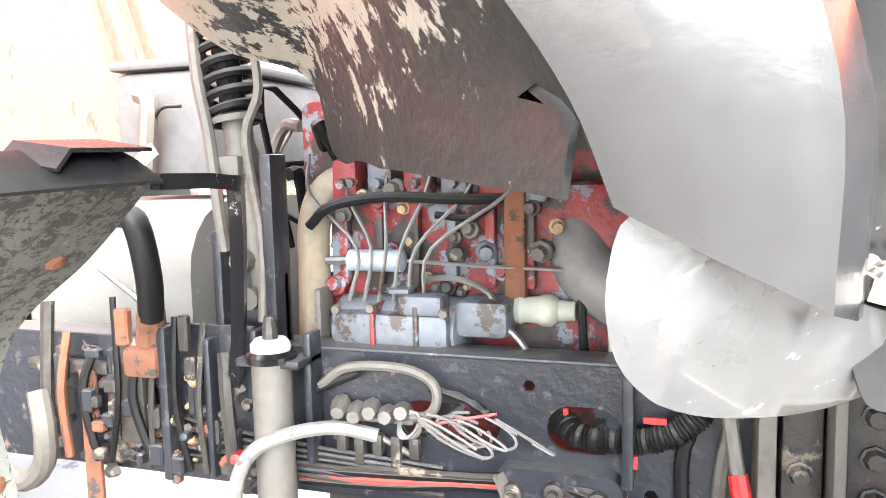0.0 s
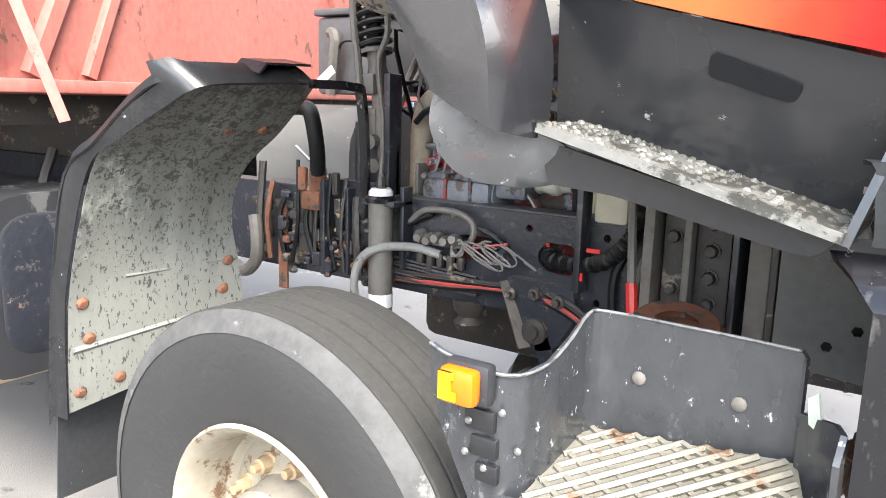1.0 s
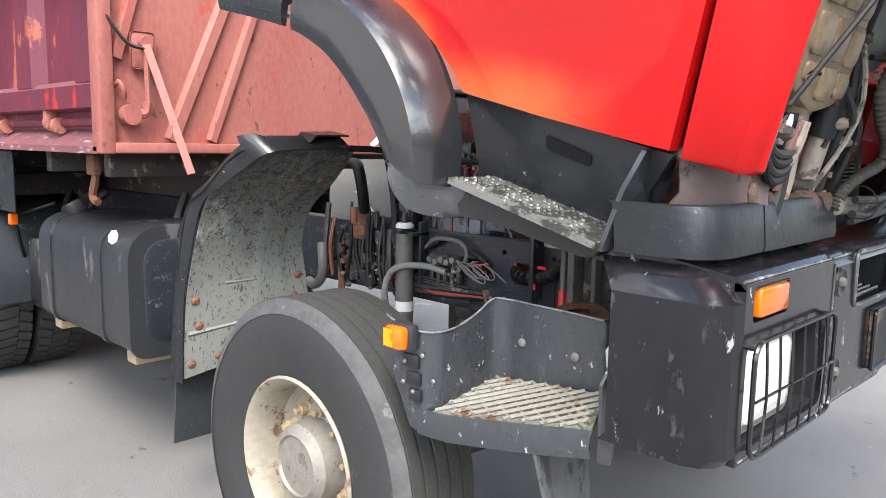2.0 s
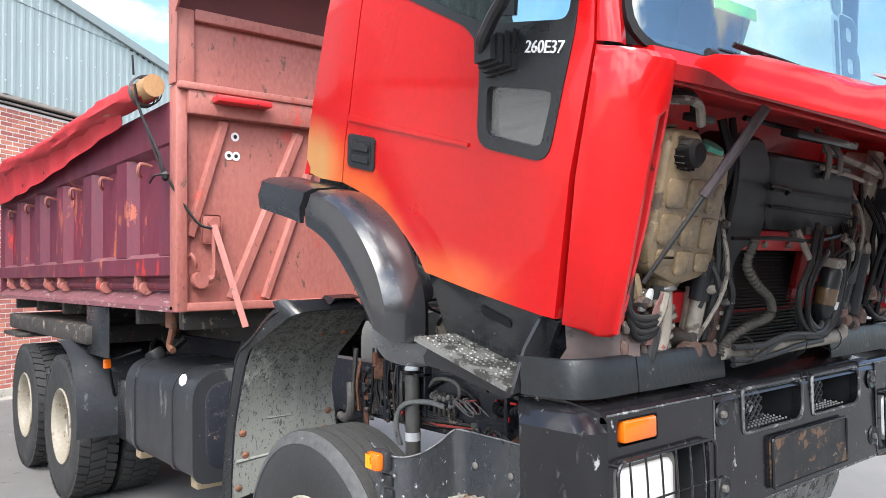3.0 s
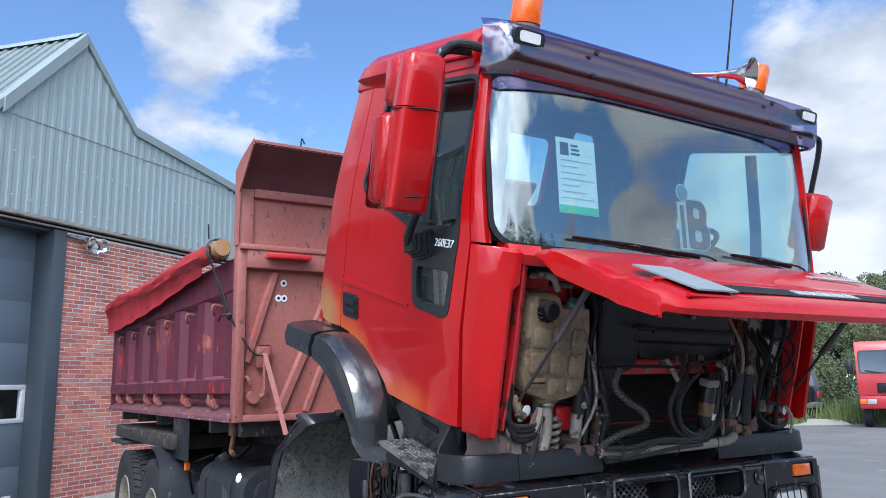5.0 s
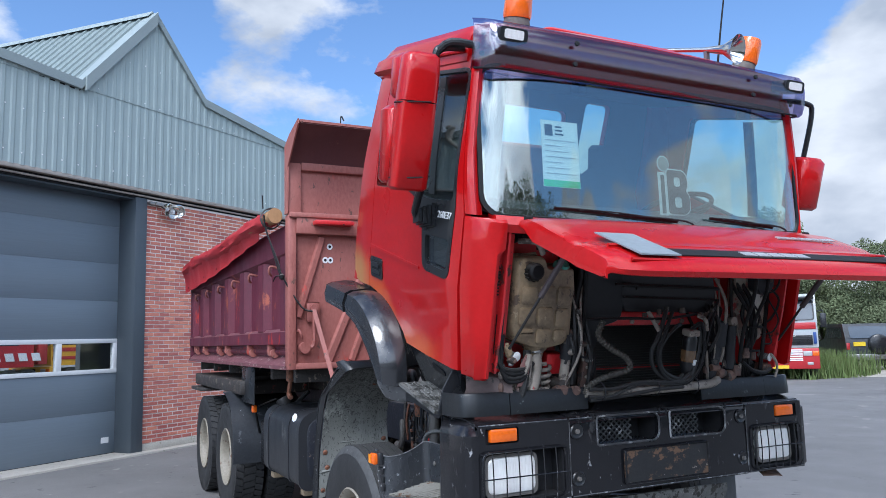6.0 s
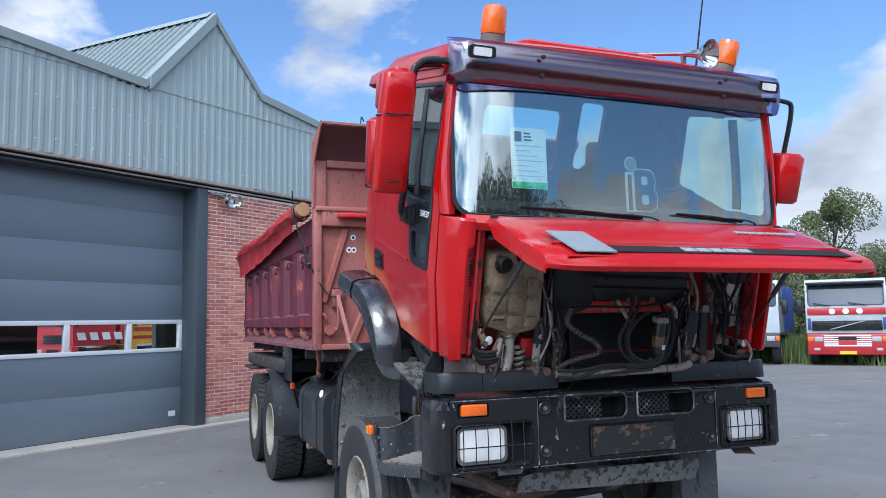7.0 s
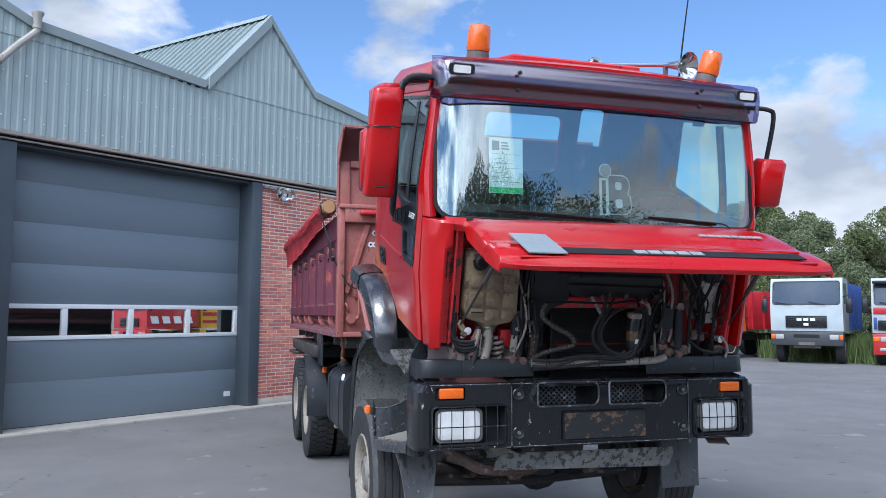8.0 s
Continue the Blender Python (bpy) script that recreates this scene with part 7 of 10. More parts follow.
def cprism(outline, u0, u1, material, name, label="", bev=0.012, parent=None):
    """An upright moulding: its outline in y and w, from front to back."""
    cy = sum(a for a, _ in outline) / len(outline)
    cw = sum(b for _, b in outline) / len(outline)

    def shrink(k):
        return [(cy + (a - cy) * k, cw + (b - cw) * k) for a, b in outline]
    rings = [[C(u0, a, b) for a, b in outline], [C(u1 - bev, a, b) for a, b in outline], [C(u1 - bev * 0.3, a, b) for a, b in shrink(0.975)], [C(u1, a, b) for a, b in shrink(0.93)]]
    return part(name, loft(rings), material, parent or truck, label)


part("bay_firewall", panel([(-0.98, 0.0), (1.0, 0.0), (1.0, 0.85), (-0.98, 0.85)], lambda a, b, d: C(-0.3 - d, a, b), 0.02, [[(-0.42, 0.0 + 0.02), (0.62, 0.02), (0.62, 0.335), (-0.42, 0.335)]], steps(-0.9, 0.9, 6)), RED_DULL, truck, "grimy red bulkhead")
for y in (-0.972, 0.957):
    part("bay_cheek", panel([(-0.32, 0.1), (-0.02, 0.1), (0.0, 0.4), (0.0, 0.84), (-0.32, 0.84)], lambda a, b, d: C(a, y + d, b), 0.012), RED_DULL, truck)
part("bay_roof", box(-0.3, -0.03, -0.97, 0.98, 0.785, 0.8), RED_DULL, truck, m=CAB)

# coolant tank with moulded ribs
et = cprism(soften([(-0.88, 0.64), (-0.86, 0.665), (-0.73, 0.675), (-0.71, 0.62), (-0.62, 0.62), (-0.545, 0.625), (-0.525, 0.5), (-0.535, 0.46), (-0.53, 0.26), (-0.57, 0.225), (-0.7, 0.2), (-0.86, 0.25), (-0.885, 0.32)], 0.02), -0.2, -0.035, TANK, "coolant_tank", "yellowed translucent coolant tank", 0.025)
for y0, y1, w0, w1 in ((-0.85, -0.755, 0.44, 0.53), (-0.745, -0.65, 0.44, 0.535), (-0.64, -0.555, 0.43, 0.53), (-0.855, -0.755, 0.33, 0.425), (-0.745, -0.65, 0.325, 0.425), (-0.64, -0.555, 0.32, 0.42), (-0.845, -0.755, 0.27, 0.32), (-0.745, -0.65, 0.235, 0.315), (-0.64, -0.56, 0.245, 0.31)):
    part("tank_bulge", loft([[C(u, y, w) for y, w in rounded(y0 + k, y1 - k, w0 + k, w1 - k, 0.015)] for u, k in ((-0.05, 0.0), (-0.028, 0.003), (-0.022, 0.014))]), TANK, et)
part("tank_seam", tube([C(-0.13, a, b) for a, b in ((-0.885, 0.665), (-0.73, 0.68), (-0.7, 0.627), (-0.54, 0.63), (-0.522, 0.45), (-0.522, 0.24), (-0.7, 0.195), (-0.868, 0.245))], 0.008, 6, 0, closed=True), TANK, et)
part("tank_cap", lathe([(0, 0.06), (0.03, 0.06), (0.042, 0.05), (0.044, 0.0), (0, 0)], tuple(CAB.to_3x3() @ Vector((1, 0, 0.15))), C(-0.04, -0.8, 0.6), 14), HOSE, et, "black ribbed cap")
for k in range(14):
    part("cap_rib", box(-0.035, 0.012, -0.003, 0.003, 0.041, 0.047), HOSE, et, m=CAB @ Matrix.Translation((-0.04, -0.8, 0.6)) @ Matrix.Rotation(math.tau * k / 14, 4, "X") @ Matrix.Translation((0.025, 0, 0)))
part("filler_cap", lathe([(0, 0.05), (0.035, 0.048), (0.045, 0.03), (0.045, 0.0), (0, 0)], tuple(CAB.to_3x3() @ Vector((0.5, 0, 1))), C(-0.09, -0.6, 0.6), 14), GREEN_CAP, et, "green filler cap")
for k in range(8):
    part("tank_dot", lathe([(0, 0.003), (0.006, 0.002), (0.007, 0)], "x", C(-0.058, -0.85 + 0.003 * k, 0.58 - 0.035 * k), 6), INK, et)
ctube([(-0.1, -0.87, 0.76), (-0.05, -0.8, 0.77), (-0.06, -0.74, 0.72)], 0.014, material=GREYHOSE)
part("valve", merge(lathe([(0, 0), (0.03, 0), (0.03, 0.05), (0.02, 0.07), (0, 0.07)], "x", C(-0.14, -0.86, 0.755), 10), lathe([(0, 0), (0.015, 0), (0.015, 0.05), (0, 0.05)], "y", C(-0.1, -0.86, 0.755), 8)), HOSE, truck)
ctube([(-0.1, -0.7, 0.22), (-0.08, -0.7, 0.14), (-0.06, -0.71, 0.05), (-0.05, -0.74, -0.04)], 0.034, 12, 4, DUSTPIPE, "outlet_pipe", "dusty grey outlet pipe")
for w in (0.19, 0.1):
    part("hose_clamp", lathe([(0.037, -0.012), (0.04, -0.008), (0.04, 0.008), (0.037, 0.012)], "z", C(-0.083, -0.7, w), 14), STEEL, truck)
ctube([(-0.06, -0.77, 0.2), (-0.04, -0.775, 0.1), (-0.02, -0.8, 0.0), (-0.02, -0.82, -0.06)], 0.02, 8, 4, GREYHOSE)
for k in range(4):
    ctube([(-0.06, -0.955 + 0.012 * k, 0.32), (-0.03, -0.955 + 0.008 * k, 0.19 - 0.012 * k), (-0.02, -0.935 + 0.006 * k, 0.135 - 0.016 * k), (-0.015, -0.88, 0.115 - 0.02 * k), (-0.02, -0.8, 0.12 - 0.018 * k), (-0.04, -0.74, 0.14)], 0.0105, 8, 5, HOSE if k % 2 else GREYHOSE)
ctube([(-0.02, -0.78, 0.19), (-0.02, -0.79, 0.12), (-0.04, -0.81, 0.05), (-0.07, -0.83, -0.02)], 0.015, 8, 5, DUSTPIPE, "drain_pipe", "dusty bent drain pipe")
part("tank_funnel", loft([[C(-0.1 + du, -0.7 + dy * 1.2, w) for du, dy in ((r * math.cos(a), r * math.sin(a)) for a in (math.tau * k / 14 for k in range(14)))] for w, r in ((0.23, 0.062), (0.2, 0.055), (0.185, 0.043), (0.16, 0.04))]), TANK, et, "moulded outlet under the tank")
part("holed_bracket", panel([(-0.835, 0.03), (-0.785, 0.03), (-0.765, 0.18), (-0.8, 0.19), (-0.825, 0.14)], lambda a, b, d: C(-0.015 - d, a, b), 0.006, [[(y + 0.008 * math.cos(t), w + 0.008 * math.sin(t)) for t in steps(0, math.tau, 8)[:-1]] for y, w in ((-0.81, 0.06), (-0.803, 0.1), (-0.797, 0.15))]), mat("dusty_pink_steel", (0.2, 0.1, 0.09), 0.7, wear=(0.26, 0.23, 0.2), wear_amt=0.15, wear_scale=12, wear2=(0.07, 0.055, 0.05), wear2_amt=0.1, wear2_scale=18, bump=0.2), truck, "dusty drilled bracket")
cbox(-0.22, -0.2, -0.98, -0.5, 0.22, 0.8, RED_DULL, "bay_flange", 0.004, "red inner panel behind the coolant tank")
cbox(-0.2, -0.05, -0.98, -0.965, 0.12, 0.8, RED_DULL, "bay_return", 0.004)
cbox(-0.06, -0.045, -1.06, -0.91, 0.1, 0.78, RED_DULL, "bay_lip", 0.004, "red folded lip of the opening")
for k in range(12):
    cbox(-0.046, -0.036, -1.035, -1.0, 0.5 + 0.014 * k, 0.508 + 0.014 * k, INK, "vent_slat", 0.0)
cbox(-0.1, -0.04, -0.75, -0.66, 0.7, 0.725, GRIME, "pipe_saddle", 0.006)
ctube([(-0.06, -0.88, 0.745), (-0.02, -0.84, 0.75), (-0.02, -0.79, 0.74), (-0.03, -0.75, 0.69)], 0.014, 8, 5, DUSTPIPE, "breather_pipe", "grey breather pipe over the tank")
part("round_joint", merge(lathe([(0, -0.045), (0.03, -0.04), (0.042, 0), (0.03, 0.04), (0, 0.045)], "y", C(-0.04, -0.55, -0.02), 12), lathe([(0, -0.02), (0.024, -0.02), (0.024, 0.02), (0, 0.02)], "x", C(-0.02, -0.48, -0.01), 10)), RUSTY_BAY, truck, "rusty round mounting joint")
part("damper_sleeve", tube([C(-0.06, -0.53, 0.28), C(-0.06, -0.525, 0.15)], 0.034, 12, 0), BAYBLACK, truck, "black damper sleeve")
part("damper_rod", tube([C(-0.06, -0.525, 0.16), C(-0.06, -0.53, -0.01)], 0.026, 12, 0), DUSTPIPE, truck, "dusty grey damper tube")
cbox(-0.09, -0.05, -0.42, -0.37, -0.04, 0.18, RUSTY_BAY, "drilled_upright", 0.006, "rust-spotted upright")
for w in (0.0, 0.05, 0.1, 0.15):
    part("upright_bolt", bolt(C(-0.05, -0.395, w), "x", 0.009, 0.01), DUSTPIPE, truck)
cbox(-0.08, -0.03, -0.975, -0.93, 0.18, 0.4, PLASTIC, "side_duct", 0.015)
cbox(-0.04, -0.02, -0.8, -0.755, 0.02, 0.16, DUSTPIPE, "drop_bracket", 0.006)
# coil spring and damper of the cab mounting
part("cab_spring", tube([C(-0.13 + 0.05 * math.cos(a), -0.63 + 0.05 * math.sin(a), -0.08 + 0.028 * a / math.tau * 1.2) for a in steps(0, math.tau * 6, 84)], 0.011, 6, 0), DUSTPIPE, truck, "dusty cab suspension spring")
ctube([(-0.1, -0.5, 0.22), (-0.1, -0.49, 0.08), (-0.1, -0.49, -0.04)], 0.03, 10, 2, DUSTPIPE, "cab_damper")
ctube([(-0.1, -0.49, 0.3), (-0.1, -0.5, 0.18)], 0.04, 10, 0, HOSE, "damper_top")
part("mount_bolt", lathe([(0, 0), (0.03, 0), (0.035, 0.04), (0.02, 0.09), (0.02, 0.11), (0, 0.11)], "x", C(-0.14, -0.55, 0.0), 10), GRIME, truck)
cbox(-0.2, -0.12, -0.6, -0.5, 0.05, 0.16, RED_DULL, "mount_block", 0.01)
cbox(-0.14, -0.1, -0.44, -0.38, -0.06, 0.25, GRIME, "upright_bracket", 0.008)
for y, w in ((-0.845, 0.178), (0.94, 0.116)):
    p = part("latch_pin", lathe([(0, 0), (0.01, 0), (0.01, 0.07), (0.024, 0.072), (0.024, 0.078), (0.012, 0.081), (0, 0.081)], tuple(CAB.to_3x3() @ Vector((1, 0.25, 0))), C(-0.1, y - 0.02, w), 14), WHITE, truck, "pale latch pin with a return spring")
    part("pin_spring", tube([C(-0.09 + 0.06 * t / 40, y - 0.02 + 0.015 * t / 40 + 0.018 * math.cos(t * 0.9), w + 0.018 * math.sin(t * 0.9)) for t in range(41)], 0.003, 5, 0), STEEL, p)
ctube([(-0.06, -0.9, 0.23), (-0.06, -0.88, 0.2), (-0.06, -0.86, 0.17)], 0.02, 8, 2, NUT)

# heater duct and blower box
cprism(soften([(-0.47, 0.645), (-0.38, 0.7), (-0.28, 0.7), (-0.2, 0.62), (-0.16, 0.5), (-0.17, 0.34), (-0.3, 0.3), (-0.34, 0.16), (-0.42, 0.16), (-0.45, 0.35), (-0.42, 0.5)], 0.04), -0.24, -0.08, DUCT, "heater_duct", "dull black moulded heater duct", 0.03)
hb = cprism(soften([(-0.22, 0.655), (0.4, 0.655), (0.45, 0.6), (0.49, 0.5), (0.5, 0.4), (0.44, 0.375), (-0.16, 0.385), (-0.2, 0.45)], 0.02), -0.28, -0.07, BAYBLACK, "heater_box", "dull black blower box", 0.03)
part("box_ridge", merge(tube([C(-0.065, -0.2, 0.535), C(-0.06, 0.48, 0.52)], 0.011, 6, 0), tube([C(-0.062, -0.19, 0.47), C(-0.058, 0.49, 0.455)], 0.006, 6, 0)), HOSE, hb)
part("box_clip", tube([C(-0.03, -0.28, 0.545), C(-0.03, -0.15, 0.54), C(-0.05, -0.12, 0.52)], 0.008, 6, 3), HOSE, hb)
cbox(-0.2, -0.12, -0.32, 0.62, 0.3, 0.38, RED_DULL, "cross_beam", 0.015, "red cross beam under the blower box")
for k in range(5):
    part("beam_bolt", bolt(C(-0.12, -0.25 + 0.18 * k, 0.325), "x", 0.014, 0.014), DUSTPIPE, truck)
ctube([(-0.16, -0.3, 0.755), (-0.1, 0.1, 0.745), (-0.14, 0.5, 0.74)], 0.01, 6, 4, HOSE, "cable")
ctube([(-0.1, 0.2, 0.7), (-0.06, 0.5, 0.66), (-0.05, 0.72, 0.63), (-0.05, 0.86, 0.64)], 0.014, 8, 4, DUSTPIPE, "linkage")
ctube([(-0.12, -0.5, 0.73), (-0.08, -0.47, 0.6), (-0.1, -0.47, 0.45), (-0.1, -0.46, 0.2)], 0.016, 8, 4, HOSE)
ctube([(-0.12, -0.44, 0.74), (-0.06, -0.45, 0.55), (-0.08, -0.43, 0.3), (-0.1, -0.45, 0.12)], 0.012, 8, 4, HOSE)

# radiator: core, slats, side tanks
rad = part("radiator", box(1.0, 1.1, -0.42, 0.7, 1.3, 1.93, 0.01), COOLER, truck, "black slatted cooler")
for k in range(40):
    part("slat", box(1.1, 1.124, -0.38, 0.66, 1.335 + 0.0145 * k, 1.341 + 0.0145 * k), COOLER, rad)
part("side_tank", box(1.0, 1.13, -0.44, -0.38, 1.3, 1.86, 0.012), COOLER, rad)
part("side_tank", box(1.0, 1.13, 0.66, 0.72, 1.3, 1.86, 0.012), COOLER, rad)
# ringed hose
path = [(0.0, -0.36, 0.36), (0.0, -0.38, 0.28), (0.0, -0.29, 0.21), (0.0, -0.18, 0.155), (0.0, -0.155, 0.095), (0.0, -0.3, 0.06), (0.0, -0.4, 0.02), (0.0, -0.43, -0.03)]
line = smooth_line([C(*p) for p in path], 16)
part("ringed_hose", tube(line, 0.02, 10, 0, radii=lambda t: 0.0155 + 0.0025 * math.sin(t * 230)), mat("dusty_beige_hose", (0.06, 0.055, 0.045), 0.7, wear=(0.03, 0.028, 0.025), wear_amt=0.15, wear_scale=10, bump=0.2), truck, "dusty ringed hose")
# fuel filter with bowl and its loops
ff = part("fuel_filter", lathe([(0, 0.17), (0.032, 0.17), (0.04, 0.15), (0.04, 0.0), (0.03, -0.05), (0.014, -0.07), (0, -0.07)], tuple(CAB.to_3x3() @ Vector((0, 0, 1))), C(0.0, 0.255, 0.1), 18), PLASTIC, truck, "black fuel filter with an amber bowl")
part("bowl", lathe([(0.041, 0.06), (0.042, 0.055), (0.042, 0.0), (0.041, -0.005)], tuple(CAB.to_3x3() @ Vector((0, 0, 1))), C(0.0, 0.255, 0.13), 18), mat("amber_bowl", (0.14, 0.08, 0.035), 0.2, coat=0.5), ff)
part("label_mark", box(0.034, 0.045, 0.255, 0.28, 0.11, 0.14, 0.002), PAPER, ff, m=CAB)
cbox(-0.035, 0.035, 0.215, 0.295, 0.265, 0.305, DUSTPIPE, "filter_head", 0.012, parent=ff)
for r, m_, pts in (
        (0.012, GREYHOSE, [(0.0, 0.06, 0.43), (0.03, 0.0, 0.285), (0.035, -0.045, 0.19), (0.04, -0.02, 0.105), (0.045, 0.065, 0.045), (0.045, 0.175, 0.022), (0.04, 0.255, 0.05), (0.03, 0.297, 0.2), (0.0, 0.316, 0.345)]),
        (0.011, GREYHOSE, [(0.0, 0.17, 0.33), (0.03, 0.11, 0.325), (0.04, 0.04, 0.27), (0.045, 0.002, 0.19), (0.045, 0.04, 0.095), (0.04, 0.15, 0.042), (0.03, 0.2, 0.06)]),
        (0.01, HOSE, [(0.0, 0.1, 0.4), (0.04, 0.03, 0.3), (0.05, -0.015, 0.2), (0.055, 0.02, 0.09), (0.05, 0.12, 0.03), (0.04, 0.24, 0.02), (0.03, 0.33, 0.12), (0.0, 0.36, 0.33), (-0.03, 0.44, 0.42)]),
        (0.009, HOSE, [(0.02, 0.28, 0.05), (0.02, 0.34, 0.16), (0.0, 0.39, 0.32), (-0.05, 0.48, 0.46)]),
        (0.012, HOSE, [(0.0, 0.25, 0.3), (0.02, 0.3, 0.34), (0.02, 0.33, 0.28), (0.0, 0.34, 0.2)])):
    ctube(pts, r, 8, 5, m_)
for pts in ([(-0.02, -0.05, 0.4), (0.02, 0.0, 0.31), (0.03, 0.03, 0.27)], [(0.0, 0.29, 0.38), (0.02, 0.33, 0.36), (0.02, 0.35, 0.3)]):
    ctube(pts, 0.012, 8, 3, DUSTPIPE, "steel_pipe")
UNION = mat("oily_brown_union", (0.085, 0.07, 0.058), 0.6, metal=0.3, wear=(0.03, 0.028, 0.026), wear_amt=0.15, wear_scale=14)
for y, w, r in ((-0.07, 0.372, 0.013), (0.03, 0.385, 0.016), (0.1, 0.362, 0.012), (0.19, 0.39, 0.018), (0.33, 0.37, 0.014), (0.41, 0.395, 0.012)):
    part("union_nut", bolt(C(-0.02 + 0.1 * (w - 0.36), y, w), "z", r, 1.7 * r), UNION, truck)
ctube([(-0.03, -0.45, 0.36), (0.0, -0.2, 0.37), (0.0, 0.05, 0.365), (-0.02, 0.3, 0.385)], 0.008, 6, 4, HOSE, "cable")

# control boxes, dampers and looms beside the cooler
DARKBOX = mat("dull_blue_black_box", (0.018, 0.02, 0.024), 0.5, spec=0.35, wear=(0.07, 0.065, 0.06), wear_amt=0.05, wear_scale=9, dust=(0.1, 0.1, 0.1), dust_amt=0.2)
cbox(-0.08, -0.02, 0.47, 0.56, 0.185, 0.335, DARKBOX, "control_box", 0.014)
ctube([(-0.04, 0.51, 0.19), (-0.04, 0.5, 0.1), (-0.05, 0.49, 0.0)], 0.028, 10, 3, DARKBOX, "lift_ram")
rd = ctube([(-0.04, 0.6, 0.315), (-0.04, 0.61, 0.2), (-0.04, 0.62, 0.06)], 0.03, 12, 3, DARKBOX, "right_damper", "dull black cab damper")
part("damper_eye", lathe([(0, -0.02), (0.026, -0.02), (0.026, 0.02), (0, 0.02)], "x", C(-0.04, 0.6, 0.335), 12), DUSTPIPE, rd)
for y, w, r in ((0.55, 0.035, 0.03), (0.62, 0.018, 0.036), (0.5, 0.07, 0.024)):
    part("pivot_fitting", lathe([(0, -0.03), (r * 0.8, -0.03), (r, 0.0), (r * 0.7, 0.03), (0, 0.03)], "y", C(-0.03, y, w), 12), RUSTY_FIT, truck)
cbox(-0.14, -0.1, 0.66, 0.75, 0.36, 0.74, mat("dusty_cream_bracket", (0.27, 0.24, 0.19), 0.65, wear=(0.3, 0.03, 0.03), wear_amt=0.08, wear_scale=6, wear2=(0.08, 0.07, 0.06), wear2_amt=0.12, wear2_scale=9), "column_stay", 0.01, "dusty cream bracket")
WASH = mat("dirty_white_tank", (0.68, 0.65, 0.58), 0.5, col2=(0.5, 0.47, 0.41), wear=(0.1, 0.085, 0.07), wear_amt=0.14, wear_scale=6, bump=0.1)
cprism(soften([(0.77, 0.73), (0.95, 0.73), (0.955, 0.35), (0.93, 0.2), (0.84, 0.2), (0.79, 0.4)], 0.03), -0.27, -0.1, WASH, "washer_tank", "dirty pale washer tank", 0.025)
wr = cprism(soften([(0.75, 0.66), (0.87, 0.66), (0.9, 0.58), (0.89, 0.52), (0.83, 0.48), (0.76, 0.52)], 0.03), -0.1, -0.03, DARKBOX, "fluid_reservoir", "black clutch fluid reservoir", 0.03)
part("reservoir_cap", lathe([(0, 0.03), (0.03, 0.03), (0.034, 0.0), (0, 0)], tuple(CAB.to_3x3() @ Vector((0.3, 0, 1))), C(-0.1, 0.8, 0.68), 14), HOSE, wr)
ctube([(-0.06, 0.92, 0.52), (-0.03, 0.955, 0.46), (-0.04, 0.93, 0.36), (-0.08, 0.9, 0.3)], 0.007, 6, 4, HOSE, "wire")
for k in range(7):
    y0 = 0.68 + 0.014 * k
    j = random.uniform(-0.025, 0.025)
    ctube([(-0.12, y0 - 0.03 + j, 0.56 + 0.5 * j), (-0.06 + 0.006 * (k % 3), y0 + j, 0.46), (-0.045 + 0.01 * (k % 4), y0 + 0.02 - j, 0.37), (-0.04 + 0.01 * (k % 3), 0.74 + 0.009 * k, 0.25), (-0.04 + 0.008 * (k % 4), 0.72 + 0.007 * k + 0.5 * j, 0.13), (-0.06, 0.75 + 0.012 * k, 0.0), (-0.1, 0.77 + 0.02 * k, -0.06)], random.choice((0.006, 0.007, 0.009, 0.011)), 6, 5, HOSE, "loom")
for k in range(6):
    ctube([(-0.12, 0.4 + 0.03 * k, 0.5 - 0.02 * k), (-0.06, 0.42 + 0.022 * k, 0.4), (-0.05, 0.43 + 0.012 * k, 0.28), (-0.06, 0.4 + 0.02 * k, 0.12), (-0.06, 0.42 + 0.02 * k, -0.03)], random.choice((0.006, 0.008, 0.01)), 6, 4, HOSE, "loom")
for w in (0.3, 0.16):
    part("cable_tie", lathe([(0.05, -0.006), (0.054, 0), (0.05, 0.006)], "z", C(-0.03, 0.77, w), 14), INK, truck)
ctube([(-0.02, 0.93, 0.14), (0.0, 0.96, 0.1), (0.0, 0.98, 0.05), (0.0, 0.97, 0.0)], 0.008, 6, 3, DUSTPIPE)
cbox(-0.3, -0.28, 0.6, 1.0, 0.1, 0.8, RED_DULL, "bay_flange", 0.004, "red inner panel")
cbox(-0.28, -0.03, 0.985, 1.0, 0.05, 0.8, RED_DULL, "bay_return", 0.004)
for pts, r in (([(-0.05, 0.86, 0.68), (0.0, 0.9, 0.6), (0.0, 0.86, 0.52), (-0.05, 0.8, 0.5)], 0.006), ([(-0.04, 0.76, 0.7), (0.0, 0.8, 0.64), (0.01, 0.79, 0.5), (0.0, 0.74, 0.34), (-0.02, 0.76, 0.16)], 0.01), ([(-0.04, 0.7, 0.72), (0.0, 0.71, 0.6), (0.01, 0.69, 0.45), (0.0, 0.66, 0.3), (-0.02, 0.68, 0.1)], 0.011), ([(-0.06, 0.9, 0.46), (0.0, 0.93, 0.36), (0.0, 0.9, 0.28), (-0.05, 0.86, 0.25)], 0.005), ([(-0.02, 0.7, 0.1), (-0.01, 0.78, 0.05), (-0.01, 0.88, 0.03), (-0.02, 0.95, 0.05)], 0.012)):
    ctube(pts, r, 8, 5, HOSE, "cable")
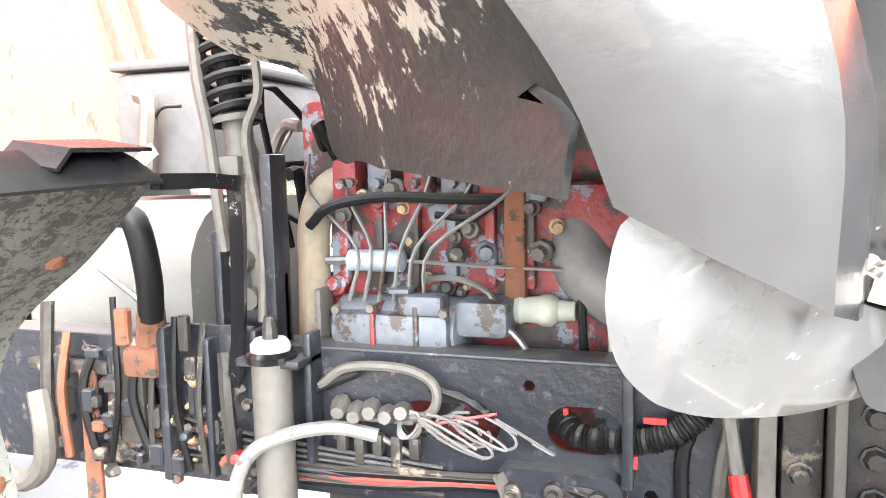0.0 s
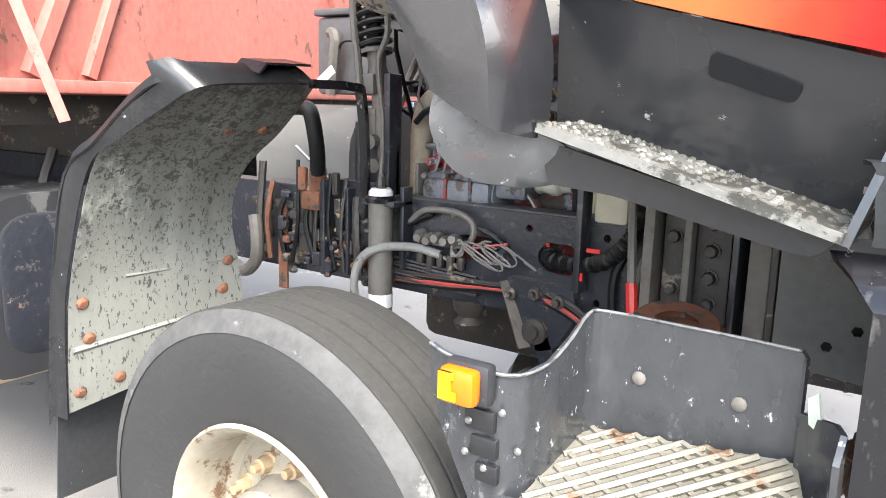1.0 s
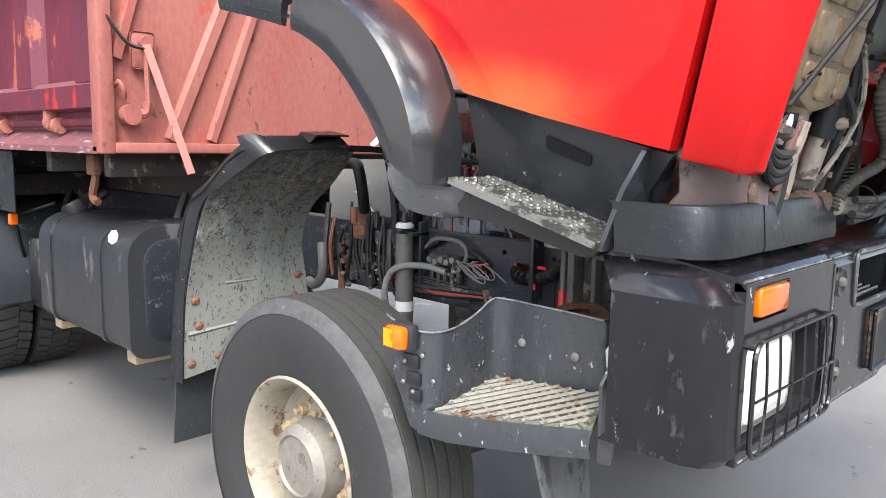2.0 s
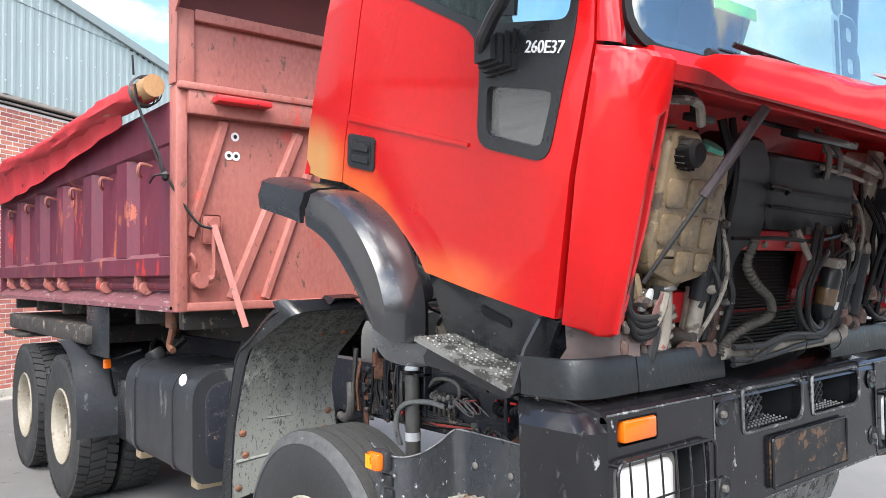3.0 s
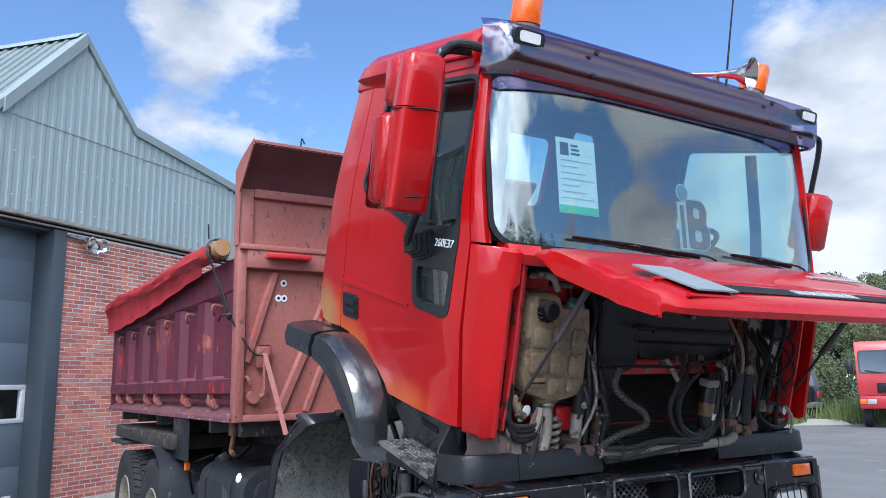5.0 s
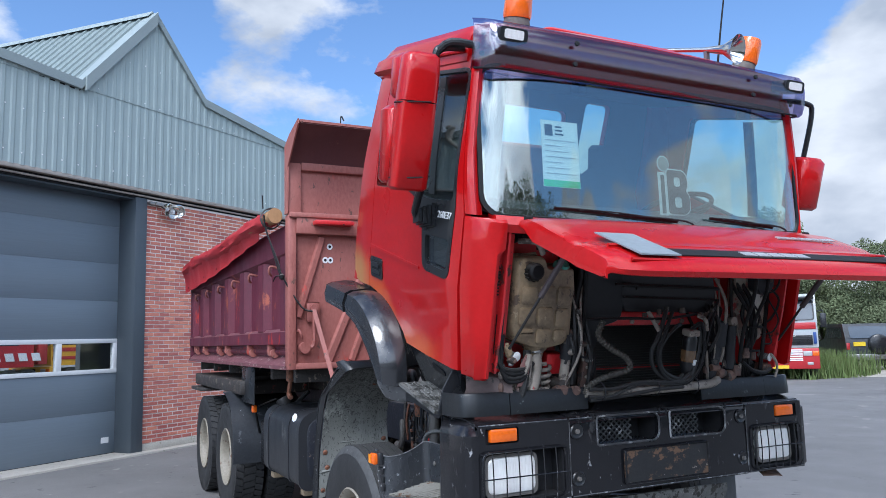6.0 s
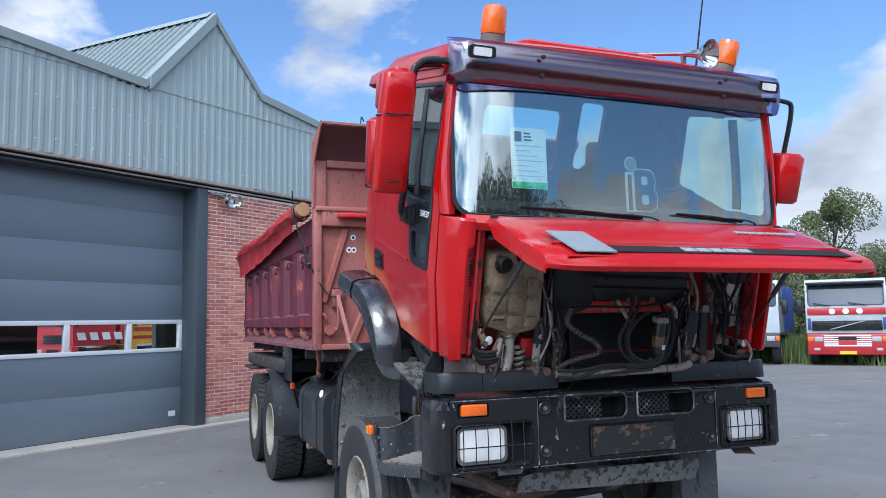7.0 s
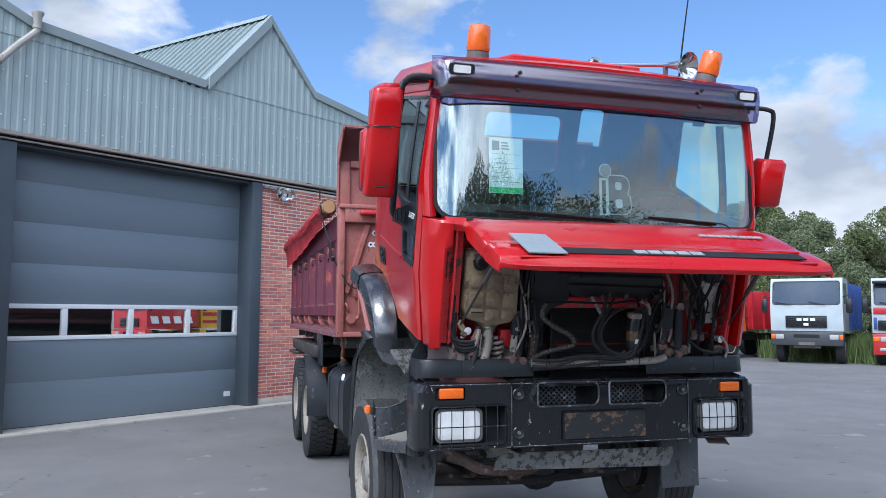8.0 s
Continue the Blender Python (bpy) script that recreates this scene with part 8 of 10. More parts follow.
for y, w, r in ((0.72, 0.15, 0.026), (0.78, 0.14, 0.02), (0.66, 0.05, 0.03), (0.84, 0.6, 0.02)):
    part("pivot_fitting", lathe([(0, -0.03), (r * 0.8, -0.03), (r, 0.0), (r * 0.7, 0.03), (0, 0.03)], "z", C(-0.02, y, w), 12), RUSTY_BAY, truck)
part("hinge_block", box(-0.1, -0.03, 0.9, 0.97, 0.02, 0.07, 0.008), RUSTY_FIT, truck, m=CAB)
for k in range(8):
    ctube([(-0.2, random.uniform(-0.55, -0.4), random.uniform(0.3, 0.7)), (-0.08, random.uniform(-0.52, -0.42), random.uniform(0.2, 0.5)), (-0.1, random.uniform(-0.5, -0.4), random.uniform(-0.05, 0.2))], random.choice((0.006, 0.01)), 6, 4, HOSE, "wire")

# clutter of pipes, unions and brackets in the bay
bay = random.Random(11)
for k in range(26):
    y = bay.choice((bay.uniform(-0.53, -0.39), bay.uniform(0.3, 0.62), bay.uniform(0.62, 0.95)))
    w1, w0 = bay.uniform(0.3, 0.62), bay.uniform(-0.05, 0.2)
    ctube([(-0.12, y + bay.uniform(-0.04, 0.04), w1), (-0.03 + bay.uniform(-0.03, 0.03), y + bay.uniform(-0.05, 0.05), (w0 + w1) / 2 + bay.uniform(-0.06, 0.06)), (-0.04, y + bay.uniform(-0.04, 0.04), w0)], bay.choice((0.005, 0.007, 0.009, 0.012)), 6, 5, bay.choice((HOSE, GREYHOSE, GREYHOSE, DUSTPIPE)), "bay_pipe")
for k in range(40):
    y = bay.choice((bay.uniform(-0.56, -0.38), bay.uniform(0.2, 0.7), bay.uniform(-0.95, -0.75)))
    w, r = bay.uniform(-0.04, 0.16) if y < -0.7 else bay.uniform(-0.04, 0.42), bay.uniform(0.008, 0.02)
    part("pipe_union", lathe([(0, -r * 1.6), (r * 0.7, -r * 1.5), (r, -r * 0.6), (r, r * 0.6), (r * 0.6, r * 1.5), (0, r * 1.6)], bay.choice(("x", "y", "z")), C(-0.05 + bay.uniform(-0.03, 0.03), y, w), 8), bay.choice((DUSTPIPE, RUSTY_BAY, STEEL, UNION, GRIME)), truck)
for y0, w0, w1 in ((0.1, 0.6, 0.77), (0.19, 0.62, 0.75), (0.62, 0.6, 0.72)):
    ctube([(-0.1, y0, w1), (-0.04, y0 + 0.01, (w0 + w1) / 2), (-0.04, y0 + 0.03, w0), (-0.07, y0 + 0.07, w0 + 0.01)], 0.012, 8, 3, GREYPIPE, "link_bracket", "dusty bent link bracket")
ctube([(-0.05, 0.1, 0.63), (-0.04, 0.3, 0.62), (-0.05, 0.55, 0.6)], 0.009, 8, 3, DUSTPIPE, "link_rod", "dusty gear link rod")
cbox(-0.1, -0.03, -0.16, 0.32, 0.715, 0.745, PLASTIC, "grille_catch", 0.008, "glossy black catch rail under the flap")
# lower cross tube with hoses strapped along, and front sills
ctube([(0.0, -0.43, -0.02), (0.02, -0.12, -0.02), (0.02, 0.1, -0.016), (0.01, 0.42, -0.012), (-0.02, 0.52, 0.0)], 0.024, 12, 4, DUSTPIPE, "cross_tube", "dusty grey cross tube")
for pts in ([(0.05, -0.44, -0.025), (0.06, -0.32, -0.03), (0.06, -0.23, 0.0), (0.055, -0.13, 0.028), (0.05, 0.03, 0.022), (0.045, 0.18, 0.014), (0.03, 0.3, 0.05)], [(0.045, -0.44, 0.012), (0.06, -0.29, 0.014), (0.06, -0.18, 0.033), (0.055, -0.08, 0.038), (0.05, 0.15, 0.03), (0.03, 0.26, 0.07)], [(0.05, -0.43, -0.045), (0.055, -0.2, -0.03), (0.05, 0.0, -0.01), (0.045, 0.2, -0.005)]):
    ctube(pts, 0.01, 8, 5, GREYHOSE)
for y in (-0.36, 0.0, 0.28):
    part("cable_tie", lathe([(0.045, -0.004), (0.048, 0), (0.045, 0.004)], "y", C(0.035, y, -0.003), 16), INK, truck)
for y0, y1 in ((-1.06, -0.86),):
    rows = []
    for y in steps(y0, y1, 8):
        e = max(0, (abs(y) - 0.85) / 0.25)
        rows.append([C(a - 0.16 * e * e, y, w) for a, w in ((-0.08, 0.09), (-0.03, 0.07), (-0.01, 0.0), (-0.05, -0.09), (-0.12, -0.1))])
    part("front_sill", sheet(rows, 0.01), mat("grimy_sill", (0.11, 0.08, 0.075), 0.6, wear=(0.2, 0.035, 0.035), wear_amt=0.1, wear_scale=6, wear2=(0.03, 0.028, 0.026), wear2_amt=0.15, wear2_scale=9), truck, "grimy front sill with red paint showing")
part("front_tray", box(1.12, 1.36, -1.0, 0.95, 1.3, 1.33), GRIME, truck)


# ---- chassis gear and engine seen through the wheel arch ----
lay(x=0.078, z=0.035)


def rod(name, pts, r, material, label="", n=8, bend=4, parent=None, radii=None):
    return part(name, tube(pts, r, n, bend, radii=radii), material, parent or truck, label)


# damper on the frame
dm = rod("damper", [(-0.2, -0.56, 0.74), (-0.2, -0.56, 1.2)], 0.036, GREYPIPE, "grey telescopic damper", 16, 0)
part("damper_cup", lathe([(0, 0), (0.045, 0), (0.047, 0.012), (0.04, 0.02), (0.0, 0.02)], "z", (-0.2, -0.56, 1.195), 18), BLACK, dm)
part("damper_bush", lathe([(0, 0.035), (0.028, 0.035), (0.036, 0.025), (0.036, 0.008), (0, 0.008)], "z", (-0.2, -0.56, 1.2), 18), WHITE, dm, "white rubber bush")
part("damper_stud", lathe([(0, 0.075), (0.01, 0.075), (0.014, 0.05), (0.014, 0.03), (0, 0.03)], "z", (-0.2, -0.56, 1.2), 8), GRIME, dm)
part("damper_label", lathe([(0.037, -0.02), (0.0375, -0.02), (0.0375, 0.02), (0.037, 0.02)], "z", (-0.2, -0.56, 0.905), 16), WHITE, dm)
for bx in ((-0.262, -0.246, -0.535, -0.49, 1.0, 1.24, 0.004), (-0.152, -0.136, -0.535, -0.49, 1.0, 1.24, 0.004), (-0.262, -0.136, -0.58, -0.49, 1.185, 1.2, 0.003)):
    part("damper_bracket", box(*bx), FRAME, truck)

# cab suspension strut with its coil
st0, st1 = Vector((-0.33, -0.43, 1.62)), Vector((-0.27, -0.45, 1.27))
strut = rod("cab_strut", [st0, st1], 0.026, GREYPIPE, "dusty cab suspension strut", 12, 0)
ax = (st0 - st1).normalized()
side1 = ax.orthogonal().normalized()
side2 = ax.cross(side1)
part("coil", tube([st0 + ax * (0.008 + 0.03 * a / math.tau) + 0.046 * (math.cos(a) * side1 + math.sin(a) * side2) for a in steps(0, math.tau * 9, 130)], 0.009, 6, 0), HOSE, strut, "black coil spring")
part("bump_stop", tube([st0, st0 + ax * 0.3], 0.026, 10, 0), HOSE, strut)
part("collar", merge(lathe([(0.05, 0), (0.052, 0.012), (0.03, 0.02), (0.028, -0.04), (0.034, -0.06), (0.034, -0.1), (0.026, -0.11)], tuple(ax), st0, 14), box(-0.37, -0.3, -0.48, -0.4, 1.5, 1.56, 0.006)), GREYPIPE, strut)
part("clevis", merge(box(-0.34, -0.3, -0.47, -0.42, 1.37, 1.46, 0.008), lathe([(0, -0.035), (0.022, -0.035), (0.022, 0.035), (0, 0.035)], "y", (-0.3, -0.46, 1.36), 10), lathe([(0, -0.035), (0.022, -0.035), (0.022, 0.035), (0, 0.035)], "y", (-0.285, -0.46, 1.29), 10)), GREYPIPE, strut)
rod("guard_tube", [(-0.4, -0.46, 1.83), (-0.385, -0.47, 1.7), (-0.36, -0.48, 1.6), (-0.34, -0.49, 1.46), (-0.33, -0.49, 1.38)], 0.012, GREYPIPE, "bent grey tube")
rod("guard_tube", [(-0.27, -0.47, 1.8), (-0.255, -0.47, 1.68), (-0.28, -0.48, 1.6), (-0.27, -0.48, 1.5), (-0.25, -0.49, 1.4), (-0.25, -0.5, 1.25)], 0.009, GREYPIPE)
for bx in ((-0.245, -0.22, -0.5, -0.44, 1.2, 1.56, 0.005), (-0.355, -0.335, -0.5, -0.44, 1.16, 1.42, 0.005), (-0.36, -0.22, -0.47, -0.45, 1.2, 1.34, 0.004)):
    part("strut_tower", box(*bx), FRAME, truck, "black strut bracket")

# rail furniture behind the damper
for bx in ((-0.47, -0.27, -0.505, -0.492, 0.93, 1.24, 0.003), (-0.455, -0.435, -0.55, -0.5, 0.94, 1.24, 0.004), (-0.36, -0.345, -0.54, -0.5, 0.95, 1.22, 0.004)):
    part("mount_plate", box(*bx), FRAME, truck)
for x, z in ((-0.3, 1.15), (-0.3, 1.1), (-0.3, 1.05), (-0.31, 1.0), (-0.4, 1.18), (-0.4, 1.02), (-0.25, 0.98)):
    part("plate_hole", lathe([(0, 0.003), (0.011, 0.003), (0.011, 0)], (0, -1, 0), (x, -0.505, z), 8), INK, truck)
part("rust_strip", merge(box(-0.665, -0.625, -0.53, -0.52, 0.86, 1.14, 0.003), box(-0.655, -0.63, -0.535, -0.52, 1.0, 1.12, 0.002)), RUST, truck, "flaking rusty strip")
part("red_edge", box(-0.605, -0.595, -0.52, -0.49, 0.98, 1.15, 0.003), mat("old_red_paint", (0.4, 0.06, 0.05), 0.6), truck)
for bx in ((-0.8, -0.58, -0.525, -0.5, 1.13, 1.155, 0.004), (-0.6, -0.575, -0.525, -0.49, 0.95, 1.155, 0.004), (-0.56, -0.5, -0.54, -0.5, 1.0, 1.22, 0.006)):
    part("rail_bracket", box(*bx), GRIME, truck)
rod("s_pipe", [(-0.74, -0.56, 1.1), (-0.72, -0.57, 1.02), (-0.73, -0.57, 0.95), (-0.78, -0.57, 0.91), (-0.83, -0.57, 0.92)], 0.022, GREYPIPE, "", 10)
rod("black_pipe", [(-0.58, -0.56, 1.455), (-0.47, -0.59, 1.455), (-0.435, -0.6, 1.43), (-0.435, -0.58, 1.34), (-0.46, -0.55, 1.26)], 0.024, HOSE, "black bent air pipe", 12)
rod("pipe_end", [(-0.46, -0.55, 1.27), (-0.48, -0.53, 1.22), (-0.49, -0.52, 1.17)], 0.027, RUST, "rusty pipe end", 10, 2)
part("pipe_clamp", box(-0.53, -0.45, -0.56, -0.5, 1.14, 1.2, 0.012), RUST, truck)
for k in range(70):
    x, z = random.uniform(-0.62, -0.2), random.uniform(0.93, 1.1) if k % 3 else random.uniform(1.0, 1.18)
    r = random.uniform(0.006, 0.016)
    part("fitting", lathe([(0, r * 1.5), (r * 0.6, r * 1.4), (r, r * 0.6), (r * 1.1, 0), (0, 0)], (random.uniform(-0.5, 0.5), -1, random.uniform(-0.4, 0.4)), (x, -0.505 - random.uniform(0, 0.03), z), 6), random.choice((GRIME, GRIME, RUST, NUT, GREYPIPE, FRAME)), truck)
for k in range(46):
    x, z, w_, h_ = random.uniform(-0.74, -0.26), random.uniform(0.93, 1.2), random.uniform(0.012, 0.035), random.uniform(0.02, 0.075)
    y = -0.505 - random.uniform(0.0, 0.035)
    part("rail_fixing", box(x, x + w_, y - 0.02, y, z, z + h_, 0.004, 1), random.choice((RUST, GRIME, GRIME, FRAME, RUSTY_BAY)), truck)
for k in range(9):
    x = -0.72 + 0.05 * k + random.uniform(-0.015, 0.015)
    rod("rail_pipe", [(x, -0.53, 1.22 + random.uniform(-0.05, 0.1)), (x + random.uniform(-0.02, 0.02), -0.55, 1.1), (x + random.uniform(-0.03, 0.03), -0.54, 0.96)], random.choice((0.006, 0.009, 0.013)), random.choice((HOSE, GRIME, RUST, GRIME, HOSE)), "", 6)
part("red_fitting", lathe([(0, 0.03), (0.01, 0.028), (0.014, 0.0), (0, 0)], (0.3, -1, 0.2), (-0.29, -0.54, 1.0), 8), mat("red_plastic", (0.55, 0.02, 0.02), 0.4), truck)
for k in range(6):
    rod("brake_line", [(-0.7 + 0.05 * k, -0.5, 0.95 + 0.03 * k), (-0.45, -0.515, 0.96 + 0.02 * k), (-0.2, -0.52, 0.97 + 0.012 * k), (0.1, -0.505, 0.955 + 0.01 * k)], 0.005, random.choice((HOSE, FRAME, GRIME)), "", 6)

# loops and cables on the rail
rod("pale_hose", [(-0.02, -0.51, 1.055), (-0.1, -0.53, 1.07), (-0.17, -0.6, 1.07), (-0.225, -0.62, 1.03), (-0.25, -0.62, 0.95), (-0.245, -0.6, 0.86)], 0.013, mat("pale_grey_hose", (0.2, 0.2, 0.19), 0.6, wear=(0.08, 0.075, 0.07), wear_amt=0.1, wear_scale=20), "pale grey hose arching over the damper", 10, 6)
rod("pale_hose", [(0.05, -0.505, 1.02), (-0.04, -0.51, 1.06), (-0.12, -0.54, 1.07)], 0.006, GREYPIPE)
rod("loop_hose", [(-0.13, -0.51, 1.14), (-0.07, -0.52, 1.18), (0.03, -0.52, 1.185), (0.085, -0.52, 1.165), (0.095, -0.52, 1.13), (0.07, -0.515, 1.1), (0.0, -0.51, 1.1)], 0.009, GREYPIPE, "grey hose loop on the frame rail", 8, 6)
rod("brake_bar", [(-0.14, -0.51, 1.13), (-0.05, -0.515, 1.17)], 0.007, HOSE)
part("valve_block", merge(*[lathe([(0, -0.02), (0.016, -0.02), (0.019, 0.0), (0.012, 0.025), (0, 0.025)], (0.2, -1, 0.1 * k - 0.2), (-0.09 + 0.03 * k, -0.515, 1.105 - 0.008 * (k % 2)), 8) for k in range(5)], box(-0.08, 0.05, -0.515, -0.5, 1.08, 1.1, 0.005)), GREYPIPE, truck, "dirty valve block")
part("valve_dirt", merge(*[box(-0.1 + 0.035 * k, -0.08 + 0.035 * k, -0.52, -0.5, 1.02 - 0.02 * (k % 2), 1.06, 0.005) for k in range(5)]), GRIME, truck)
WIRE = mat("pale_wire", (0.17, 0.16, 0.155), 0.5)
for k in range(7):
    cx, cz, rr = 0.13 + 0.012 * k * (k % 3), 1.075 + 0.006 * (k % 3), 0.022 + 0.004 * (k % 4)
    rod("wire_loop", [(cx + rr * 1.9 * math.cos(a + k), -0.515 - 0.004 * k, cz + rr * math.sin(a + k * 0.7)) for a in steps(0, math.tau * 0.92, 9)], 0.0028, WIRE, "", 5, 3)
for k in range(3):
    rod("wire_loop", [(0.045 + 0.02 * math.cos(a), -0.52 - 0.003 * k, 1.085 + 0.024 * math.sin(a + 0.3 * k)) for a in steps(0, math.tau * 0.95, 9)], 0.003, WIRE, "", 5, 3)
rod("red_wire", [(0.06, -0.515, 1.08), (0.13, -0.52, 1.1), (0.2, -0.515, 1.115)], 0.003, mat("faded_red_wire", (0.45, 0.1, 0.1), 0.6))
rod("thin_conduit", [(0.08, -0.51, 1.15), (0.14, -0.51, 1.135), (0.18, -0.505, 1.11)], 0.008, HOSE, "", 8, 8, radii=lambda t: 0.0075 + 0.0015 * math.sin(t * 120))
rod("ringed_conduit", smooth_line([(0.31, -0.49, 1.105), (0.34, -0.515, 1.09), (0.42, -0.52, 1.09), (0.49, -0.53, 1.115), (0.54, -0.52, 1.17), (0.56, -0.48, 1.25)], 24), 0.02, HOSE, "black ringed conduit", 10, 0, radii=lambda t: 0.0195 + 0.0035 * math.sin(t * 330))
part("conduit_clip", box(0.408, 0.426, -0.55, -0.49, 1.02, 1.3, 0.004), FRAME, truck)
for bx in ((0.44, 0.475, -0.545, -0.538, 1.13, 1.14), (0.425, 0.432, -0.545, -0.538, 1.055, 1.075), (0.31, 0.318, -0.505, -0.498, 1.08, 1.13)):
    part("red_tag", box(*bx), bpy.data.materials["red_plastic"], truck)
for k, (dz, m_) in enumerate(((0.0, "old_red_paint"), (0.012, "black_rubber_hose"), (-0.01, "black_rubber_hose"), (0.02, "oily_grime"))):
    rod("floor_cable", [(-0.18, -0.51, 0.965 + dz), (0.0, -0.515, 0.975 + dz), (0.15, -0.51, 0.985 + dz * 0.6), (0.3, -0.52, 0.99 + dz), (0.42, -0.54, 0.96 + dz), (0.52, -0.56, 0.9 + dz), (0.56, -0.57, 0.86 + dz)], 0.008, bpy.data.materials[m_], "", 6)

# spring hanger, steering box, radius arm
hanger = part("spring_hanger", panel(soften([(0.2, 1.03), (0.4, 1.03), (0.42, 0.96), (0.36, 0.86), (0.3, 0.84), (0.25, 0.9)], 0.02), lambda a, b, d: Vector((a, -0.53 + d, b)), 0.06), FRAME, truck, "black cast spring hanger")
for x, z, r in ((0.305, 0.9, 0.035), (0.23, 0.99, 0.018), (0.37, 0.99, 0.018), (0.3, 1.0, 0.016)):
    part("hanger_bolt", lathe([(0, 0.03), (r * 0.5, 0.03), (r * 0.55, 0.018), (r, 0.016), (r, 0), (0, 0)], (0, -1, 0), (x, -0.53, z), 12), GRIME, hanger)
part("radius_arm", loft([[Vector((x + dx, y, z)) for dx, y in ((-0.025, -0.53), (0.025, -0.53), (0.025, -0.5), (-0.025, -0.5))] for x, z in ((0.31, 0.9), (0.42, 0.62))]), FRAME, truck)
part("hanger_web", sheet([[(0.2, -0.55, 1.02), (0.22, -0.5, 1.02)], [(0.27, -0.56, 0.85), (0.3, -0.5, 0.85)]], 0.006), GREYPIPE, truck)
part("steering_box", merge(box(0.4, 0.66, -0.44, -0.3, 0.72, 0.94, 0.03), lathe([(0, 0.03), (0.05, 0.03), (0.06, 0.0), (0, 0)], (0, -1, 0), (0.52, -0.44, 0.8), 14)), mat("beige_dusty_casting", (0.36, 0.34, 0.28), 0.7, wear=(0.12, 0.1, 0.08), wear_amt=0.05), truck, "dusty beige steering box")
part("track_rod", tube([(0.62, -0.5, 0.72), (0.3, -0.55, 0.66), (0.05, -0.62, 0.6)], 0.03, 8, 3), GRIME, truck)
part("drag_link", tube([(0.65, -0.6, 0.66), (0.2, -0.62, 0.62)], 0.024, 8, 0), GREYPIPE, truck)
part("rusty_joint", lathe([(0, -0.05), (0.04, -0.04), (0.055, 0), (0.04, 0.04), (0, 0.05)], "y", (0.08, -0.6, 0.72), 12), RUST, truck)
part("bump_rubber", lathe([(0, 0), (0.035, 0), (0.045, 0.02), (0.03, 0.04), (0.045, 0.06), (0.05, 0.09), (0, 0.09)], "z", (0.05, -0.46, 0.84), 14), GRIME, truck)

# cab-tilt uprights and plates ahead of the arch
rod("tilt_post", [(0.545, -0.54, 1.3), (0.56, -0.56, 1.18), (0.585, -0.6, 1.02), (0.6, -0.62, 0.95)], 0.011, GREYPIPE, "grey rod with a red-dipped end", 8, 2)
rod("red_tip", [(0.575, -0.585, 1.08), (0.588, -0.603, 1.01)], 0.014, bpy.data.materials["red_plastic"], "", 8, 0)
for x0, x1, m_, y in ((0.6, 0.625, GREYPIPE, -0.6), (0.635, 0.69, GRIME, -0.56), (0.695, 0.712, GREYPIPE, -0.61), (0.715, 0.79, GRIME, -0.58), (0.8, 0.815, FRAME, -0.62), (0.83, 0.875, GREYPIPE, -0.6), (0.88, 0.895, GRIME, -0.63)):
    part("tilt_plate", box(x0, x1, y, -0.48, 0.95, 1.33, 0.004), m_, truck)
for x, z in ((0.75, 1.24), (0.75, 1.18), (0.75, 1.12), (0.75, 1.06), (0.66, 1.2), (0.66, 1.08)):
    part("tilt_bolt", lathe([(0, 0.016), (0.012, 0.015), (0.016, 0.004), (0.02, 0.003), (0.02, 0), (0, 0)], (0, -1, 0), (x, -0.585 if x > 0.7 else -0.562, z), 8), GRIME, truck)
part("gusset_plate", panel([(0.9, 0.98), (1.14, 0.96), (1.16, 1.24), (0.9, 1.25)], lambda a, b, d: Vector((a, -0.64 + d, b)), 0.012, [[(x + 0.011 * math.cos(t), z + 0.011 * math.sin(t)) for t in (0, 1.05, 2.1, 3.14, 4.19, 5.24)] for x, z in ((1.0, 1.03), (1.08, 1.01), (1.05, 1.07), (1.1, 1.15))]), mat("scuffed_grey_plate", (0.1, 0.1, 0.098), 0.6, wear=(0.22, 0.21, 0.2), wear_amt=-0.02, wear_scale=9), truck, "scuffed grey gusset plate")
part("gusset_back", box(0.9, 1.14, -0.52, -0.5, 0.96, 1.26), INK, truck)
part("rusty_ring", lathe([(0.05, 0.02), (0.09, 0.022), (0.105, 0.0), (0.09, -0.02), (0.05, -0.02)], (0.1, -0.3, 1), (0.72, -0.7, 1.02), 20), RUST, truck, "rusty ring")
part("beige_box", merge(box(0.44, 0.53, -0.52, -0.47, 1.2, 1.33, 0.012)), mat("beige_plastic_box", (0.42, 0.39, 0.31), 0.7), truck)
for k in range(6):
    rod("front_hose", [(0.5 + 0.05 * k, -0.45, 1.35), (0.55 + 0.04 * k, -0.47, 1.2), (0.5 + 0.06 * k, -0.5, 1.08), (0.5 + 0.05 * k, -0.5, 0.95)], 0.012, random.choice((HOSE, GREYPIPE, HOSE)))
part("inner_wall", box(0.45, 1.1, -0.2, -0.18, 0.8, 1.7), GRIME, truck)

